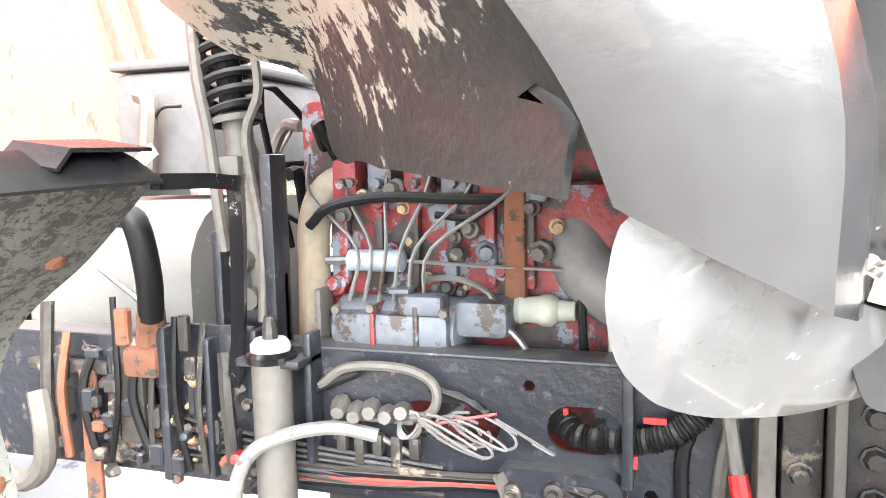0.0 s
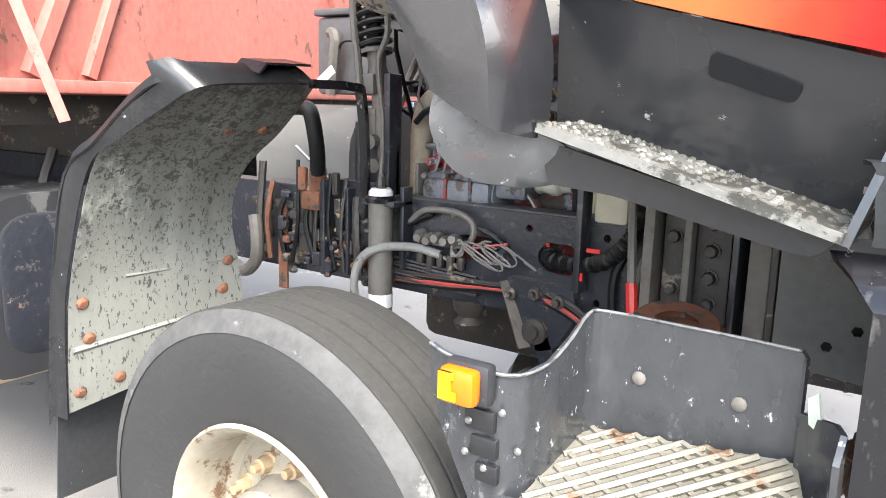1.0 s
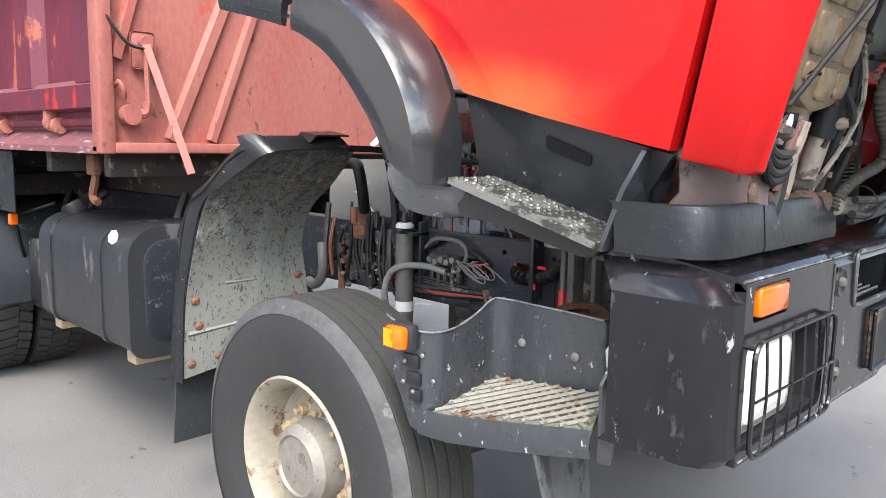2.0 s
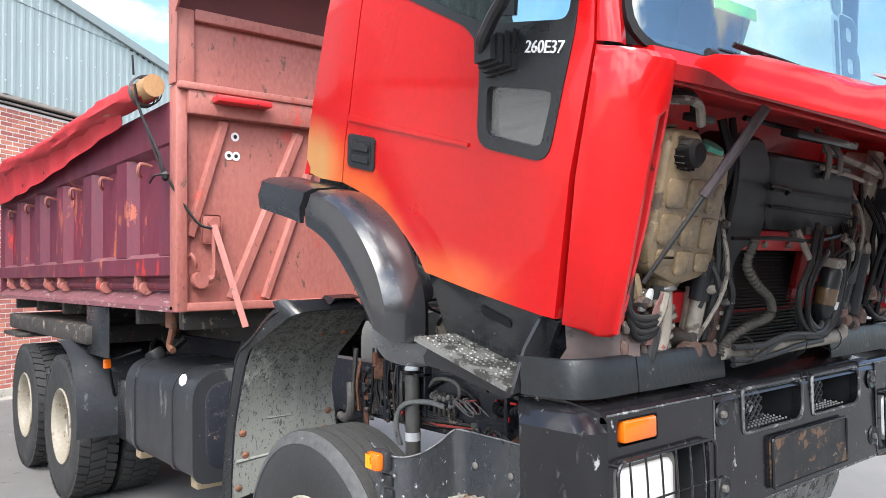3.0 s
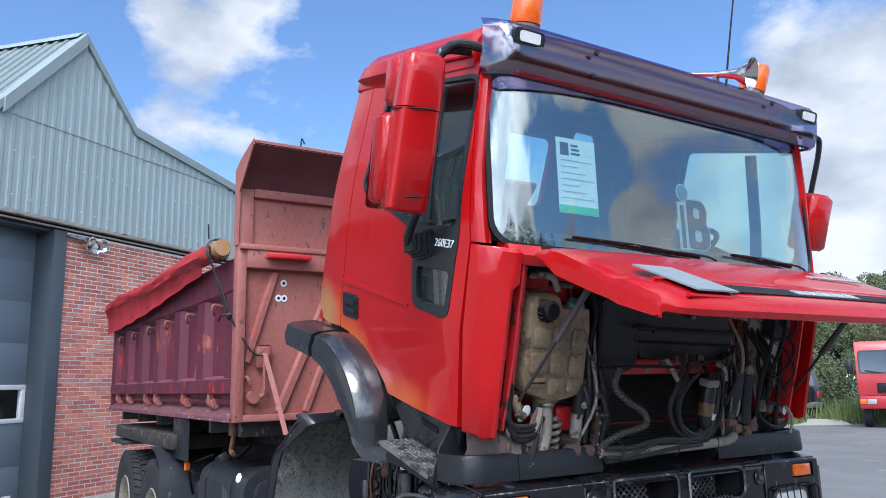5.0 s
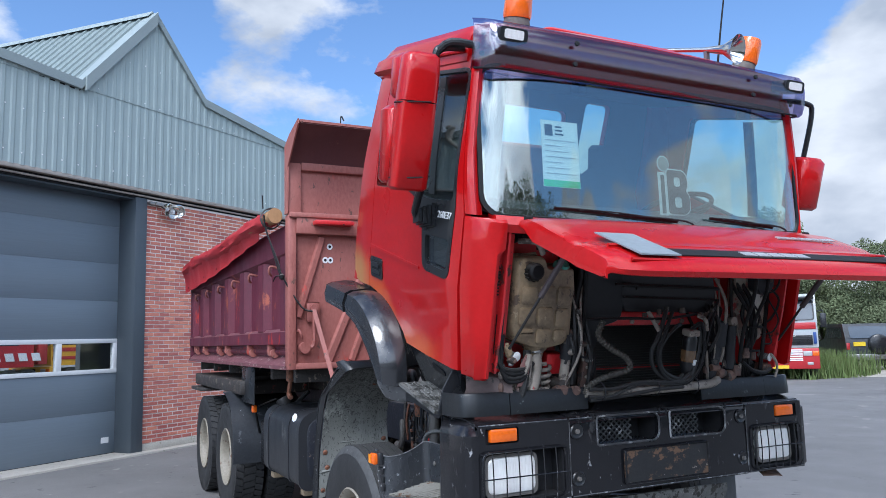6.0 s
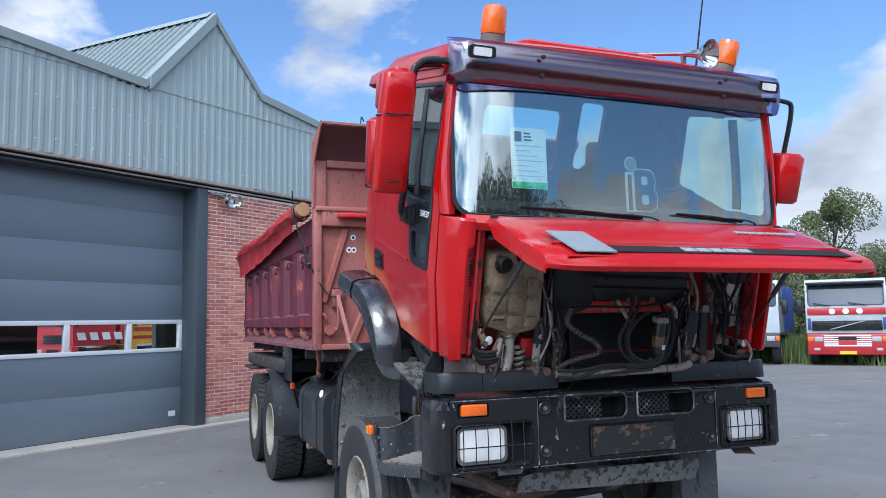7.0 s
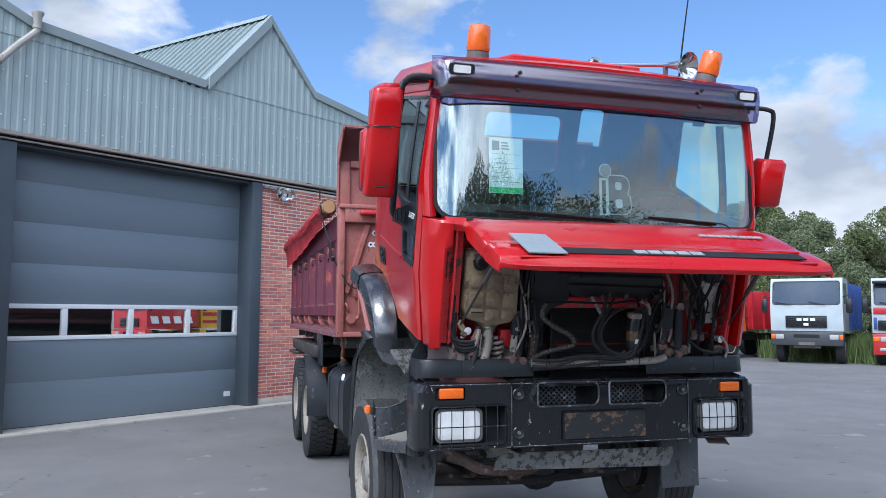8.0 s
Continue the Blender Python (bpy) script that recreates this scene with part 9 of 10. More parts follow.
# engine: block, pump, pipes
eng = part("engine_block", merge(box(-0.2, 0.85, -0.33, 0.33, 0.95, 1.5, 0.03), box(-0.3, 0.8, -0.25, 0.3, 1.45, 1.68, 0.03)), ENGINE_RED, truck, "engine with flaking red paint")
part("sump", box(-0.28, 0.7, -0.25, 0.25, 0.7, 0.96, 0.05), GRIME, truck)
for k in range(6):
    x = -0.16 + 0.075 * k
    part("block_rib", box(x, x + 0.02, -0.355, -0.33, 1.3, 1.47, 0.006), ENGINE_RED, eng)
    part("head_cover", merge(box(x - 0.01, x + 0.045, -0.36, -0.3, 1.46, 1.55, 0.012), lathe([(0, 0.02), (0.01, 0.02), (0.012, 0), (0, 0)], (0, -1, 0), (x + 0.018, -0.36, 1.5), 6)), CASTING if k % 2 else ENGINE_RED, eng)
for k in range(36):
    x, z, r = random.uniform(-0.2, 0.3), random.uniform(1.28, 1.54), random.uniform(0.008, 0.022)
    part("engine_fitting", lathe([(0, r * 1.6), (r * 0.6, r * 1.5), (r * 0.7, r * 0.8), (r, r * 0.6), (r, 0), (0, 0)], (random.uniform(-0.3, 0.3), -1, random.uniform(-0.3, 0.3)), (x, -0.345, z), 8), random.choice((CASTING, ENGINE_RED, GREYPIPE, NUT, GRIME)), eng)
pump = part("injection_pump", merge(loft([[Vector((x, -0.37 + r * math.cos(a) * 1.1, 1.225 + r * math.sin(a))) for a in (math.tau * k / 14 for k in range(14))] for x, r in ((-0.15, 0.05), (-0.14, 0.062), (-0.02, 0.062), (-0.015, 0.056), (0.0, 0.056), (0.005, 0.062), (0.1, 0.06), (0.11, 0.045))]), box(-0.135, 0.095, -0.45, -0.36, 1.19, 1.265, 0.015)), CASTING, eng, "grey injection pump")
part("pump_lid", merge(box(0.0, 0.085, -0.455, -0.4, 1.262, 1.3, 0.008), box(-0.02, 0.02, -0.445, -0.4, 1.3, 1.31, 0.004)), CASTING, pump)
for x, z in ((-0.12, 1.27), (-0.05, 1.275), (-0.05, 1.19), (0.03, 1.19), (0.09, 1.2), (0.09, 1.27), (-0.12, 1.2)):
    part("pump_bolt", bolt((x, -0.452, z), (0, -1, 0), 0.01, 0.012), GREYPIPE, pump)
for x in (-0.055, 0.03):
    part("pump_seam", box(x, x + 0.01, -0.457, -0.36, 1.18, 1.28, 0.003), ENGINE_RED, pump)
part("coupling", merge(*[lathe([(0, 0), (0.02, 0), (0.02, 0.012), (0, 0.012)], "x", (-0.185, -0.4, 1.18 + 0.03 * k), 8) for k in range(4)], box(-0.185, -0.172, -0.42, -0.36, 1.16, 1.3, 0.004)), GREYPIPE, pump)
part("flexible_joint", lathe([(0, 0), (0.024, 0), (0.028, 0.01), (0.024, 0.02), (0.026, 0.04), (0.03, 0.05), (0.03, 0.065), (0.026, 0.075), (0.02, 0.08), (0.018, 0.11), (0, 0.11)], "x", (0.2, -0.36, 1.265), 14), mat("pale_joint", (0.45, 0.45, 0.38), 0.6), eng, "pale clamped joint")
part("governor", box(0.1, 0.2, -0.43, -0.34, 1.22, 1.29, 0.015), CASTING, pump)
part("stop_cylinder", merge(lathe([(0, 0), (0.022, 0), (0.022, 0.11), (0.012, 0.115), (0, 0.115)], "x", (-0.128, -0.37, 1.352), 14)), mat("blue_white_cylinder", (0.48, 0.55, 0.66), 0.35, metal=0.3), eng, "pale blue-grey cylinder")
rod("stop_rod", [(-0.18, -0.37, 1.35), (-0.128, -0.37, 1.352)], 0.009, STEEL, "", 8, 0)
rod("throttle_rod", [(-0.01, -0.37, 1.352), (0.15, -0.37, 1.345), (0.3, -0.36, 1.34)], 0.004, STEEL, "", 6, 0)
rod("fuel_pipe", [(0.03, -0.38, 1.32), (0.1, -0.4, 1.325), (0.16, -0.4, 1.3), (0.17, -0.4, 1.26), (0.22, -0.42, 1.22), (0.25, -0.42, 1.17)], 0.006, STEEL, "", 6)
for k in range(6):
    x = -0.11 + 0.03 * k
    rod("injector_line", [(x, -0.42, 1.28), (x + 0.01, -0.4, 1.38), (x + 0.05 * (k - 2), -0.37, 1.48), (x + 0.06 * (k - 2), -0.33, 1.56)], 0.004, STEEL, "", 6)
rod("loom_tube", [(-0.2, -0.4, 1.42), (-0.15, -0.4, 1.46), (-0.05, -0.38, 1.475), (0.1, -0.38, 1.47), (0.18, -0.36, 1.47)], 0.01, HOSE, "black engine loom")
rod("loom_tube", [(0.05, -0.37, 1.44), (0.12, -0.37, 1.435), (0.16, -0.36, 1.46)], 0.007, HOSE)
rod("front_pipe", [(0.32, -0.36, 1.3), (0.325, -0.38, 1.24), (0.33, -0.38, 1.16)], 0.008, HOSE)
rod("riser", [(-0.235, -0.33, 1.1), (-0.23, -0.33, 1.3), (-0.225, -0.33, 1.42), (-0.2, -0.31, 1.49), (-0.13, -0.28, 1.52)], 0.034, mat("buff_lagged_pipe", (0.3, 0.25, 0.19), 0.8, bump=0.3), "buff dusty riser pipe", 12, 5)
rod("intake_elbow", [(0.29, -0.24, 1.46), (0.3, -0.28, 1.4), (0.33, -0.32, 1.33), (0.42, -0.34, 1.28), (0.55, -0.3, 1.27)], 0.06, mat("grey_rubber_elbow", (0.2, 0.2, 0.205), 0.45), "smooth grey intake elbow", 18, 6)
part("white_drain", merge(box(0.37, 0.4, -0.4, -0.36, 1.15, 1.28, 0.01)), mat("yellowed_white_plastic", (0.5, 0.47, 0.36), 0.6), truck)
part("engine_bracket", box(0.18, 0.22, -0.37, -0.3, 1.28, 1.5, 0.006), RUST, eng)
part("air_cleaner", loft([[Vector((x, y, z)) for y, z in rounded(-0.32, 0.35, 1.02, 1.46, 0.16)] for x in (-1.0, -0.98, -0.56, -0.54)]), mat("grey_dusty_sheet", (0.1, 0.1, 0.097), 0.6, col2=(0.15, 0.15, 0.14), wear=(0.3, 0.29, 0.27), wear_amt=-0.04, wear_scale=16), truck, "dusty grey sheet-metal housing")
part("cleaner_rod", tube([(-0.75, -0.36, 1.32), (-0.6, -0.36, 1.22)], 0.006, 6, 0), STEEL, truck)
bb = part("rear_box", box(-0.9, -0.62, -0.1, 0.5, 1.5, 1.78, 0.015), mat("charcoal_box", (0.09, 0.09, 0.095), 0.6), truck, "charcoal equipment box behind the cab")
part("box_lid", box(-0.91, -0.61, -0.11, 0.51, 1.785, 1.81, 0.008), bpy.data.materials["charcoal_box"], bb)
rod("box_pipe", [(-0.8, -0.13, 1.72), (-0.76, -0.15, 1.7), (-0.77, -0.15, 1.6), (-0.79, -0.14, 1.5)], 0.022, GREYPIPE)
rod("box_wire", [(-0.78, -0.14, 1.6), (-0.73, -0.15, 1.68), (-0.68, -0.13, 1.69)], 0.005, HOSE)
part("label_plate", box(-0.72, -0.62, -0.3, -0.295, 1.54, 1.57), WHITE, truck, m=Matrix.Translation((-0.67, -0.3, 1.55)) @ Matrix.Rotation(radians(-35), 4, "Y") @ Matrix.Translation((0.67, 0.3, -1.55)))
for k in range(10):
    rod("rear_hose", [(-0.55 + 0.04 * k, random.uniform(-0.35, 0.2), 1.35), (-0.45 + 0.03 * k, random.uniform(-0.4, 0.1), 1.5 + random.uniform(0, 0.2)), (-0.3, random.uniform(-0.35, 0.1), 1.5 + random.uniform(0, 0.15))], random.choice((0.008, 0.014, 0.02)), random.choice((HOSE, HOSE, RED_DULL, GREYPIPE)))
part("left_inner_guard", box(-0.6, -0.2, 0.55, 0.6, 0.9, 1.55, 0.02), MUDDY, truck)
lay()


# ---- the far side of the yard: parked vehicles, verge, trees ----
def local(at, yaw):
    return pose(at[0], at[1], at[2] if len(at) > 2 else 0, 0, 0, yaw)


def simple_wheel(x, y, r, w, parent, dish=RIM):
    e = part("wheel", lathe([(0.0, -w / 2), (r * 0.5, -w / 2), (r * 0.56, -w * 0.52), (r * 0.9, -w * 0.5), (r, -w * 0.38), (r, w * 0.38), (r * 0.9, w / 2), (0, w / 2)], "y", (x, y, r), 28), RUBBER, parent)
    s = -1 if y < 0 else 1
    part("rim", lathe([(0, s * w * 0.42), (r * 0.2, s * w * 0.46), (r * 0.42, s * w * 0.4), (r * 0.5, s * w * 0.53), (r * 0.54, s * w * 0.53), (r * 0.54, s * w * 0.3)], "y", (x, y, r), 20), dish, e)
    return e


FAR_GLASS = mat("far_glass", (0.04, 0.058, 0.08), 0.1, bump=0, coat=0.4, spec=0.5)
FAR_LAMP = mat("dusty_lamp_glass", (0.4, 0.4, 0.39), 0.25, bump=0.0)
YELLOW_PLATE = mat("yellow_plate", (0.7, 0.5, 0.02), 0.4)


def far_truck(label, at, yaw, cab_mat, load_mat, low_mat, width=2.5, height=2.8, load=1.2, length=6.3, screen=(1.85, 2.55), grille=(1.17, 1.5, 0.55), low=(0.64, 1.06), plate=None):
    """A forward-control lorry: front at x = 0, length along -x."""
    t = thing("lorry", label, "truck", "parked trucks", at=(at[0], at[1], 0))
    t.rotation_euler = (0, 0, radians(yaw))
    h, foot = width / 2, low[1] + 0.02
    cab = part("cab", loft([[Vector((x, y, z)) for x, z in ((0.0, foot), (0.03, screen[0] - 0.05), (-0.17, height - 0.16), (-0.28, height), (-1.7, height), (-1.75, foot))] for y in (-h, -h + 0.05, h - 0.05, h)]), cab_mat, t)
    lean = 0.2 / (height - 0.11 - screen[0])

    def front_of(a, b, d):
        return Vector((0.04 - max(0, b - screen[0] + 0.05) * lean - d, a, b))
    part("screen_seal", panel(rounded(-h + 0.07, h - 0.07, screen[0] - 0.04, screen[1] + 0.04, 0.1), front_of, 0.02, [rounded(-h + 0.12, h - 0.12, screen[0], screen[1], 0.08)]), PLASTIC, cab)
    part("windscreen", panel(rounded(-h + 0.115, h - 0.115, screen[0] - 0.005, screen[1] + 0.005, 0.08), lambda a, b, d: front_of(a, b, d + 0.008), 0.02), FAR_GLASS, cab, "grey reflecting windscreen")
    for s in (-1, 1):
        part("side_window", panel(rounded(-1.2, -0.35, screen[0], screen[1] - 0.05, 0.08), lambda a, b, d: Vector((a, s * (h + 0.006 - d), b)), 0.02), FAR_GLASS, cab)
        part("mirror", box(-0.06, 0.05, *sorted((s * (h + 0.1), s * (h + 0.3))), 1.8, 2.3, 0.05), PLASTIC, cab)
        part("mirror_arm", tube([(-0.1, s * h, 2.36), (-0.02, s * (h + 0.2), 2.4), (0, s * (h + 0.2), 2.28)], 0.018, 6, 2), PLASTIC, cab)
        part("wiper", tube([(0.09, s * 0.55 + 0.1, screen[0] - 0.03), (0.08, s * 0.55 - 0.2, screen[0] + 0.02), (0.07, s * 0.55 - 0.45, screen[0] + 0.07)], 0.014, 5, 2), PLASTIC, cab)
        part("headlamp", box(0.03, 0.085, *sorted((s * 0.74, s * 1.02)), low[1] - 0.27, low[1] - 0.1, 0.02), FAR_LAMP, t)
        part("indicator", box(0.0, 0.08, *sorted((s * 1.04, s * (h - 0.01))), low[1] - 0.27, low[1] - 0.1, 0.02), AMBER, t)
        simple_wheel(-0.95, s * (h - 0.2), 0.5, 0.3, t)
        simple_wheel(1.9 - length if length > 4 else 0.7 - length, s * (h - 0.25), 0.5, 0.4, t)
    gw = h * grille[2]
    part("grille", box(0.02, 0.055, -gw, gw, grille[0], grille[1], 0.01), PLASTIC, cab)
    n = 6
    for k in range(n):
        z = grille[0] + 0.03 + (grille[1] - grille[0] - 0.06) * k / (n - 1)
        part("grille_slat", box(0.055, 0.066, -gw + 0.03, gw - 0.03, z - 0.008, z + 0.008), HOSE, cab)
    part("bumper", box(-0.25, 0.06, -h, h, low[0], low[1], 0.04), low_mat, t)
    part("bumper_slot", box(0.055, 0.066, -0.42, 0.42, low[1] - 0.22, low[1] - 0.1), INK, t)
    part("number_plate", box(0.06, 0.074, -0.26, 0.26, low[0] + 0.02, low[0] + 0.13), plate or GREYPIPE, t)
    part("chassis", box(0.1 - length, -0.2, -0.45, 0.45, 0.7, 0.95), GRIME, t)
    body = part("load_body", box(-length, -1.95, -h + 0.03, h - 0.03, 1.15, 1.15 + load, 0.02), load_mat, t)
    for k in range(int((length - 1.95) / 0.62)):
        for s in (-1, 1):
            part("body_rib", box(0.2 - length + 0.65 * k, 0.3 - length + 0.65 * k, *sorted((s * (h - 0.03), s * (h + 0.04))), 1.15, 1.15 + load), load_mat, body)
    for k in range(4):
        part("front_rib", box(-1.96, -1.9, -h + 0.05, h - 0.05, 1.25 + load * k / 4, 1.32 + load * k / 4), load_mat, body)
    return t, cab


BLUE = mat("blue_load_body", (0.02, 0.06, 0.22), 0.5)
FAR_RED = mat("far_red_paint", (0.42, 0.02, 0.025), 0.35, coat=0.3)
FAR_WHITE = mat("far_white_paint", (0.4, 0.45, 0.46), 0.45, coat=0.15)
ORANGE = mat("far_orange_paint", (0.5, 0.1, 0.02), 0.45)
wt, wcab = far_truck("white lorry with a blue load body parked by the trees", (-16.65, 17.65), -50, FAR_WHITE, BLUE, mat("grey_far_bumper", (0.045, 0.048, 0.052), 0.5), width=2.35, height=3.04, load=1.75, screen=(2.12, 2.9), grille=(1.28, 1.7, 0.57), low=(0.64, 1.14))
part("tow_beam", box(-0.1, 0.02, -0.45, 0.45, 0.55, 0.8, 0.02), GRIME, wt)
for y0, y1, z0 in ((-0.3, -0.14, 1.52), (-0.08, 0.08, 1.52), (0.14, 0.3, 1.52), (-0.08, 0.08, 1.35)):
    part("emblem", box(0.064, 0.074, y0, y1, z0, z0 + 0.09), WHITE, wcab, "pale badge bar")
GREYLINE = mat("grey_lorry_paint", (0.36, 0.38, 0.39), 0.4, coat=0.3)
vt, vcab = far_truck("red and grey lorry parked facing the yard", (-14.25, 19.9), -50, GREYLINE, FAR_RED, FAR_RED, height=3.0, screen=(2.1, 2.75), grille=(1.22, 1.55, 0.86), low=(0.38, 1.1), plate=YELLOW_PLATE)
part("red_band", box(0.02, 0.05, -1.2, 1.2, 1.76, 1.99, 0.01), FAR_RED, vcab)
part("roof_visor", box(-0.3, 0.16, -1.2, 1.2, 2.8, 2.9, 0.03), PLASTIC, vcab)
for k in range(3):
    part("emblem", lathe([(0, 0.012), (0.1, 0.012), (0.1, 0), (0, 0)], "x", (0.05, -0.42 + 0.42 * k, 1.875), 14), WHITE, vcab, "pale round badge")
part("grille_bar", tube([(0.075, -0.5, 1.25), (0.075, 0.55, 1.53)], 0.02, 6, 0), STEEL, vcab, "pale diagonal grille bar")
part("lower_grille", merge(*[box(0.06, 0.08, *sorted((s * 0.28, s * 0.72)), 0.73 + 0.075 * k, 0.77 + 0.075 * k) for s in (-1, 1) for k in range(4)], box(0.06, 0.078, -0.72, 0.72, 0.67, 0.71), box(0.06, 0.078, -0.72, 0.72, 1.02, 1.06)), WHITE, vt, "white slatted lower grille")
for s in (-1, 1):
    part("blue_stripe", box(0.0, 0.045, *sorted((s * 1.1, s * 1.2)), 1.25, 1.65, 0.01), BLUE, vcab)
    part("fog_lamp", box(0.03, 0.075, *sorted((s * 0.85, s * 1.05)), 0.52, 0.62, 0.02), FAR_LAMP, vt)
far_truck("orange-cabbed lorry with a ribbed red load body", (-20.7, 15.6), -80, ORANGE, FAR_RED, PLASTIC, load=1.5)
far_truck("red lorry cab parked at the yard's edge", (-9.6, 23.6), -62, FAR_RED, FAR_RED, FAR_RED, height=2.9)

# off-roader on a low ramp
suv = thing("off_roader", "dark grey off-road car with a spare wheel on its back door", "car", at=(-14.3, 25.0, 0.14))
suv.rotation_euler = (0, 0, radians(-40))
SUVP = mat("dark_grey_car_paint", (0.03, 0.034, 0.04), 0.35, coat=0.15, spec=0.3, bump=0)
b = part("body", loft([[Vector((x, y, z)) for x, z in ((0.0, 0.45), (0.02, 1.0), (-0.08, 1.3), (-0.35, 1.78), (-2.6, 1.8), (-3.2, 1.2), (-4.3, 1.05), (-4.5, 0.5))] for y in (-0.88, -0.84, 0.84, 0.88)]), SUVP, suv)
part("back_window", panel(rounded(-0.7, 0.7, 1.22, 1.68, 0.08), lambda a, q, d: Vector((0.0 - (q - 1.2) * 0.55 + 0.0 - d, a, q)), 0.02), FAR_GLASS, b)
part("spare_wheel", lathe([(0, 0.24), (0.3, 0.24), (0.36, 0.2), (0.37, 0.02), (0, 0.02)], "x", (0.0, 0.25, 1.0), 24), PLASTIC, b)
part("bumper", box(-0.15, 0.12, -0.9, 0.9, 0.4, 0.62, 0.04), STEEL, b)
part("plate", box(0.03, 0.05, -0.62, -0.2, 0.92, 1.08), YELLOW_PLATE, b)
for s in (-1, 1):
    part("tail_lamp", box(-0.06, 0.03, *sorted((s * 0.74, s * 0.87)), 0.78, 1.05, 0.02), FAR_RED, b)
    part("side_glass", panel(rounded(-2.6, -0.5, 1.22, 1.66, 0.08), lambda a, q, d: Vector((a, s * 0.885, q)), 0.001), FAR_GLASS, b)
    for x in (-0.85, -3.55):
        simple_wheel(x, s * 0.78, 0.37, 0.25, suv, STEEL)
ramp = part("ramp", loft([[Vector((x, y, z)) for x, z in ((0, 0.0), (-1.2, 0.14), (-9, 0.14), (-9, 0))] for y in (-1.6, 1.6)]), CONCRETE, m=local((-13.0, 23.4), -40))
tagged(ramp, "low concrete ramp beside the grass", "ramp", kind="structure")


# trees: trunk, limbs, and crowns of many small leaves
def leaf_cloud(blobs, n, size, seed):
    rnd = random.Random(seed)
    verts, faces = [], []
    for i in range(n):
        c, r = blobs[rnd.randrange(len(blobs))]
        d = Vector((rnd.gauss(0, 1), rnd.gauss(0, 1), rnd.gauss(0, 1)))
        d.normalize()
        p = Vector(c) + d * r * (0.45 + 0.6 * rnd.random() ** 0.5)
        a = Vector((rnd.gauss(0, 1), rnd.gauss(0, 1), rnd.gauss(0, 1))).normalized()
        b_ = a.orthogonal().normalized()
        s = size * rnd.uniform(0.6, 1.4)
        k = len(verts)
        verts += [p - a * s, p + b_ * s * 0.5, p + a * s, p - b_ * s * 0.5]
        faces.append((k, k + 1, k + 2, k + 3))
    me = bpy.data.meshes.new("leaves")
    me.from_pydata([tuple(v) for v in verts], [], faces)
    return me


def tree(at, height, spread, seed, leaf, n=32000, label="leafy tree at the edge of the yard"):
    rnd = random.Random(seed)
    t = thing("tree", label, "tree", "trees behind the yard", at=(at[0], at[1], 0))
    limbs, blobs = [tube([(0, 0, 0), (rnd.uniform(-0.2, 0.2), 0.1, height * 0.4), (rnd.uniform(-0.5, 0.5), 0, height * 0.85)], 0.2, 8, 4, radii=lambda q: 0.03 * height * (1 - 0.85 * q))], []
    for k in range(26):
        z = height * rnd.uniform(0.2, 1.0)
        a, r = rnd.uniform(0, math.tau), spread * rnd.uniform(0.25, 1) * (1.15 - 0.6 * z / height)
        tip = Vector((r * math.cos(a), r * math.sin(a), z + height * 0.08))
        limbs.append(tube([(0, 0, z * 0.75), tip * 0.5 + Vector((0, 0, z * 0.35)), tip], 0.05, 6, 3, radii=lambda q: 0.009 * height * (1 - 0.8 * q)))
        blobs.append((tip, spread * rnd.uniform(0.12, 0.3)))
    blobs += [((0, 0, height * q), spread * (0.3 if q < 0.9 else 0.14)) for q in (0.4, 0.6, 0.8, 1.02)]
    part("trunk", merge(*limbs), BARK, t)
    ob = new("crown", leaf_cloud(blobs, n, 0.026 * spread / 2.2 + 0.02, seed))
    ob.data.materials.append(leaf)
    ob.parent = t
    tagged(ob, kind="stuff")
    return t


TREES = [(-30, 31, 6.5, 3.4), (-27, 34, 7.5, 3.8), (-24, 36, 6.0, 3.2), (-21, 37.5, 7.0, 3.4), (-33, 27, 7.5, 3.6), (-37, 24, 7.0, 3.6), (-19, 33, 5.2, 2.8), (-16.5, 38, 6.5, 3.3), (-13, 40, 6.0, 3.2), (-26, 28, 4.6, 2.6), (-30, 24, 4.5, 2.6), (-9, 41, 6.5, 3.4), (-4, 42, 6.0, 3.0), (-42, 22, 8, 4), (-28.5, 32.5, 5.6, 2.6), (-23, 33.5, 5.2, 2.6), (-17, 35, 5.4, 2.6), (-14.5, 36.5, 5.0, 2.4), (-35, 28.5, 6.2, 3.0), (-45, 38, 9.0, 4.4), (-40, 36.5, 8.2, 4.0), (-37.5, 35, 7.6, 3.8), (-50, 37, 9.2, 4.6)]
for k, (x, y, h, sp) in enumerate(TREES):
    tree((x, y), h * (1.0 if x < -25 else 0.86), sp * 1.05, 100 + k, LEAF if k % 3 else LEAF_GREY)
tree((-13.2, 29.5), 5.6, 2.0, 77, LEAF_GREY, 12000, "slender open-crowned birch behind the cars")


def scatter_stuff(name, label, points, size, n, material, seed, category):
    rnd = random.Random(seed)
    blobs = [((x, y, z), r) for x, y, z, r in points]
    ob = new(name, leaf_cloud(blobs, n, size, seed))
    ob.data.materials.append(material)
    return tagged(ob, label, category, kind="stuff")


hedge_pts = [(-44 + 2.0 * k, 20 + 0.62 * 2.0 * k * 0.75 + random.uniform(-1, 1), random.uniform(0.6, 2.3), random.uniform(1.0, 1.6)) for k in range(30)]
scatter_stuff("undergrowth", "dense green undergrowth behind the parked trucks", hedge_pts, 0.06, 170000, LEAF_GREY, 5, "undergrowth")


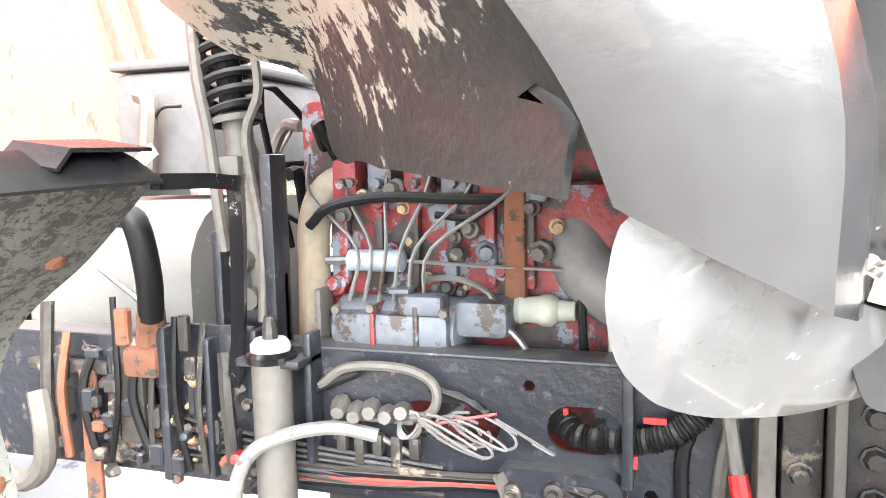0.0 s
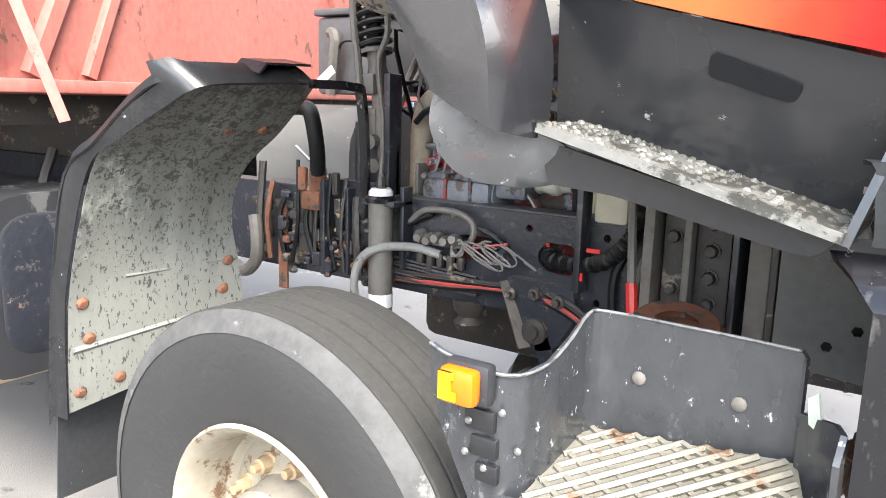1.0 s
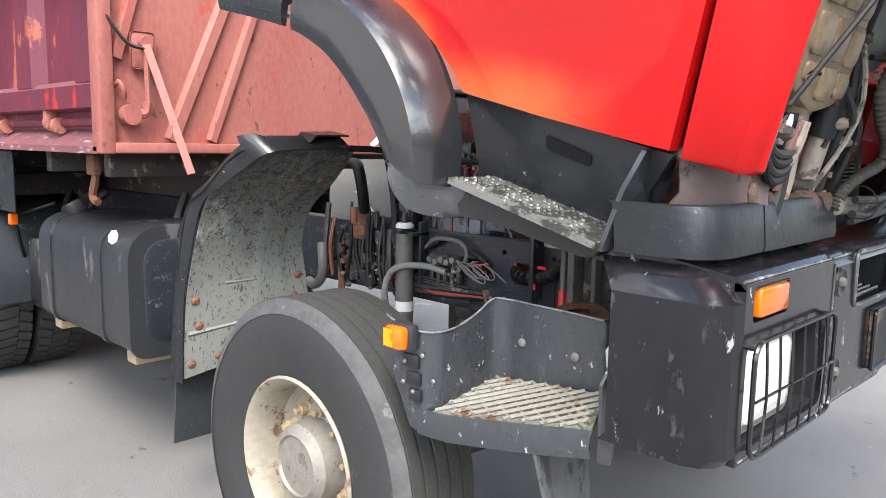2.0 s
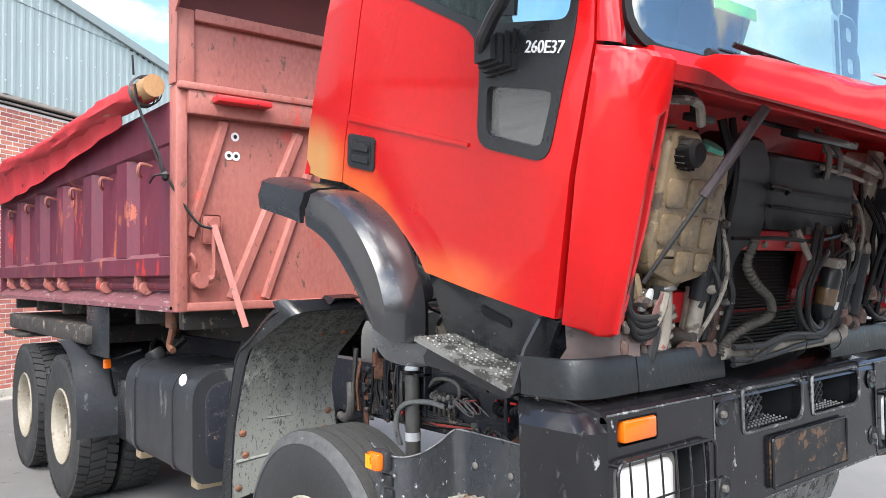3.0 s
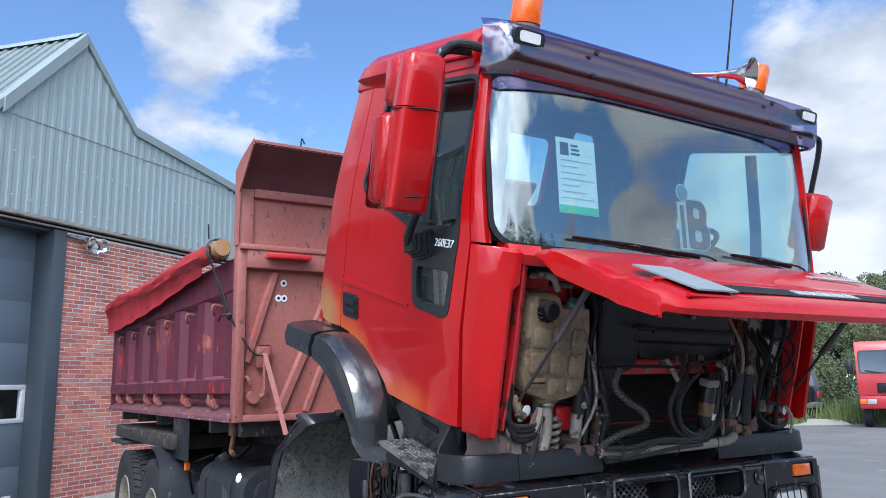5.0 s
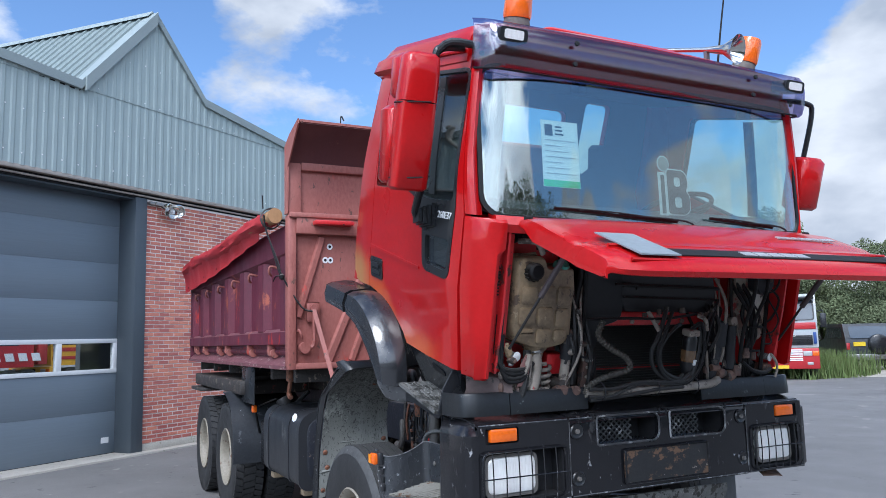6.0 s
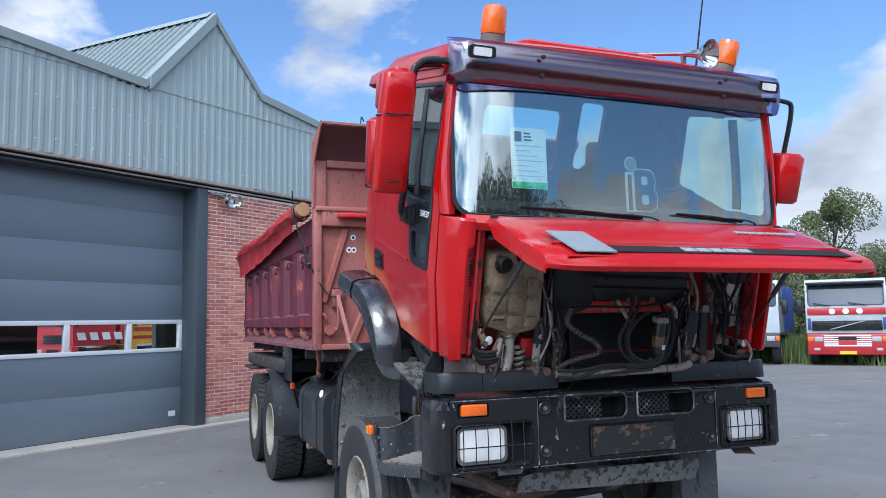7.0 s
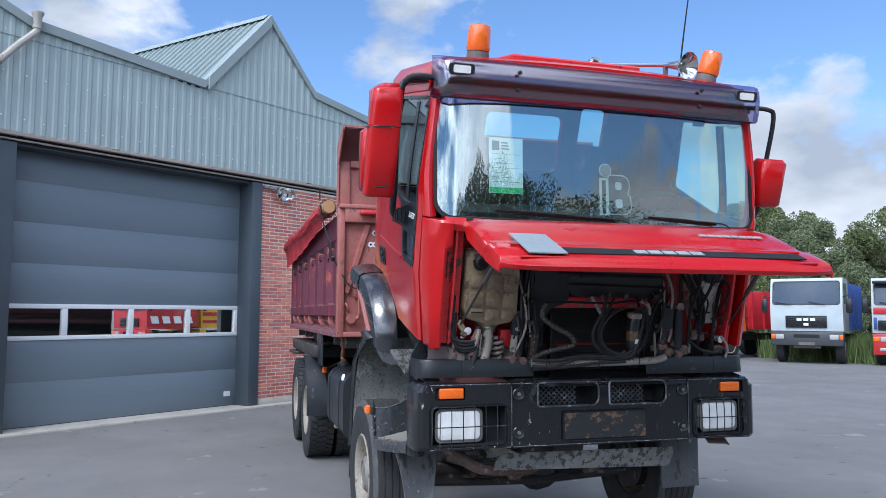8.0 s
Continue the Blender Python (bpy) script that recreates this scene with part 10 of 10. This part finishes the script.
def grass(points, n, seed):
    rnd = random.Random(seed)
    verts, faces = [], []
    for i in range(n):
        x, y, r = points[rnd.randrange(len(points))]
        p = Vector((x + rnd.uniform(-r, r), y + rnd.uniform(-r, r), 0))
        a = rnd.uniform(0, math.tau)
        d, lean, h = Vector((math.cos(a), math.sin(a), 0)) * 0.02, Vector((rnd.gauss(0, 0.15), rnd.gauss(0, 0.15), 0)), rnd.uniform(0.4, 1.1)
        k = len(verts)
        verts += [p - d, p + d, p + lean + Vector((0, 0, h))]
        faces.append((k, k + 1, k + 2))
    me = bpy.data.meshes.new("grass")
    me.from_pydata([tuple(v) for v in verts], [], faces)
    ob = new("long_grass", me)
    ob.data.materials.append(GRASS)
    return tagged(ob, "long green verge grass behind the trucks", "grass", kind="stuff")


grass([(-17.5 + 0.6 * k, 20.5 + 0.5 * k, 1.2) for k in range(6)] + [(-15, 22, 1.5), (-17, 21, 1.5), (-19, 20, 1.5), (-18, 25, 2.0), (-21, 27, 2.5), (-12.5, 26.5, 1.5), (-24, 24, 3), (-10, 29, 2)], 16000, 9)
verge_ob = part("verge", sheet([[(-60, 12, 0.02), (-60, 80, 0.02)], [(-20, 21.5, 0.02), (-20, 80, 0.02)], [(-14.5, 25.5, 0.02), (-14.5, 80, 0.02)], [(20, 45, 0.02), (20, 80, 0.02)]], 0.01), mat("rough_turf", (0.07, 0.1, 0.035), 0.9, col2=(0.1, 0.1, 0.05), big=0.6, bump=0.4))
tagged(verge_ob, "rough green verge under the trees", "verge", kind="structure")

# a distant line of trees behind the camera
far_pts = []
for k in range(110):
    y = -30 + 0.8 * k
    top = float(np.interp(y, [-30, -12, -6, -2, 8, 11, 14, 17, 19, 22, 30, 45], [6.0, 6.5, 7.5, 9.4, 9.4, 8.9, 8.3, 7.6, 7.2, 7.0, 7.2, 8.0])) + 0.4 * math.sin(k * 0.9) + 0.25 * math.sin(k * 2.3)
    for q in (0.1, 0.3, 0.5, 0.7, 0.88):
        far_pts.append((32 + 1.8 * math.sin(k * 1.7 + 5 * q), y, top * q, 0.9 + 0.05 * top + 0.15 * (k % 3)))
scatter_stuff("far_trees", "distant dark tree line beyond the yard", far_pts, 0.125, 340000, LEAF, 15, "trees")

# the yard behind the workshop, seen through the door's panes and the open back door
back_at = W(7.14, 0, -17.25)
rt2 = far_truck("red lorry with white side blocks behind the workshop", (back_at.x, back_at.y), -54.8, FAR_RED, FAR_RED, FAR_RED, load=1.4, length=2.3)[0]
for k in range(4):
    part("side_block", panel([(-0.5 - 0.5 * k, 1.3), (-0.2 - 0.5 * k, 1.3), (-0.12 - 0.5 * k, 1.58), (-0.42 - 0.5 * k, 1.58)], lambda a, b, d: Vector((a, 1.3 - d, b)), 0.04), WHITE, rt2, "white side block")
back_at = W(9.75, 0, -17.5)
FAR_YELLOW = mat("far_yellow_paint", (0.75, 0.38, 0.02), 0.45)
yc = far_truck("yellow lorry behind the workshop", (back_at.x, back_at.y), -54.8, FAR_YELLOW, FAR_YELLOW, FAR_YELLOW, load=1.4, length=2.2)[1]
part("red_band", box(-1.7, -0.05, 1.2, 1.275, 1.3, 1.42), FAR_RED, yc)
part("red_band", box(-1.7, -0.05, 1.2, 1.275, 1.6, 1.75), FAR_RED, yc)
boards = []
for k in range(46):
    b_ = box(-0.07, 0.07, -0.012, 0.012, 0.05, 2.6)
    m_ = W(2.5 + 0.15 * k, 0, -19.5)
    b_.transform(pose(m_.x, m_.y, 0, 0, 0, 125.2))
    boards.append(b_)
fence = part("fence", merge(*boards), WHITE)
tagged(fence, "white upright-boarded fence behind the workshop", "fence", kind="structure")
# ---- brickwork, piece by piece ----
def brick_mesh(length):
    bm = box(0, length, 0, 0.014, 0, 0.054, 0.003, 1)
    m = Matrix(((WALL_D.x, WALL_N.x, 0, 0), (WALL_D.y, WALL_N.y, 0, 0), (0, 0, 1, 0), (0, 0, 0, 1)))
    bm.transform(m)
    me = finish(bm, 0)
    me.materials.append(BRICK)
    return me


FULL = brick_mesh(0.203)
PITCH_S, PITCH_Z = 0.216, 0.067
rnd = random.Random(4)
rest, count = [], 0
for row in range(62):
    z = 0.012 + row * PITCH_Z
    s = 0.105 if row % 2 == 0 else 0.105 + 0.108
    if row % 2:
        rest.append((0.105, z, 0.1))
    while s < 8.9:
        if 0.03 < s < 2.2 and 14 <= row < 46 and count < 300:
            o = new("brick", FULL)
            o.parent = wall
            o.location = W(s + rnd.uniform(-0.002, 0.002), z, -0.012 + rnd.uniform(-0.002, 0.002))
            count += 1
        else:
            rest.append((s, z, 0.203))
        s += PITCH_S
verts, faces = [], []
for s, z, ln in rest:
    k = len(verts)
    o = rnd.uniform(-0.002, 0.003)
    for ds, dz, off in ((0, 0, -0.01), (ln, 0, -0.01), (ln, 0.054, -0.01), (0, 0.054, -0.01), (0.003, 0.003, o), (ln - 0.003, 0.003, o), (ln - 0.003, 0.051, o), (0.003, 0.051, o)):
        verts.append(tuple(W(s + ds, z + dz, off)))
    for q in ((4, 5, 6, 7), (0, 1, 5, 4), (1, 2, 6, 5), (2, 3, 7, 6), (3, 0, 4, 7)):
        faces.append(tuple(k + i for i in q))
me = bpy.data.meshes.new("bricks")
me.from_pydata(verts, [], faces)
me.materials.append(BRICK)
joined = new("bricks", me)
joined.parent = wall
tagged(joined, kind="stuff")
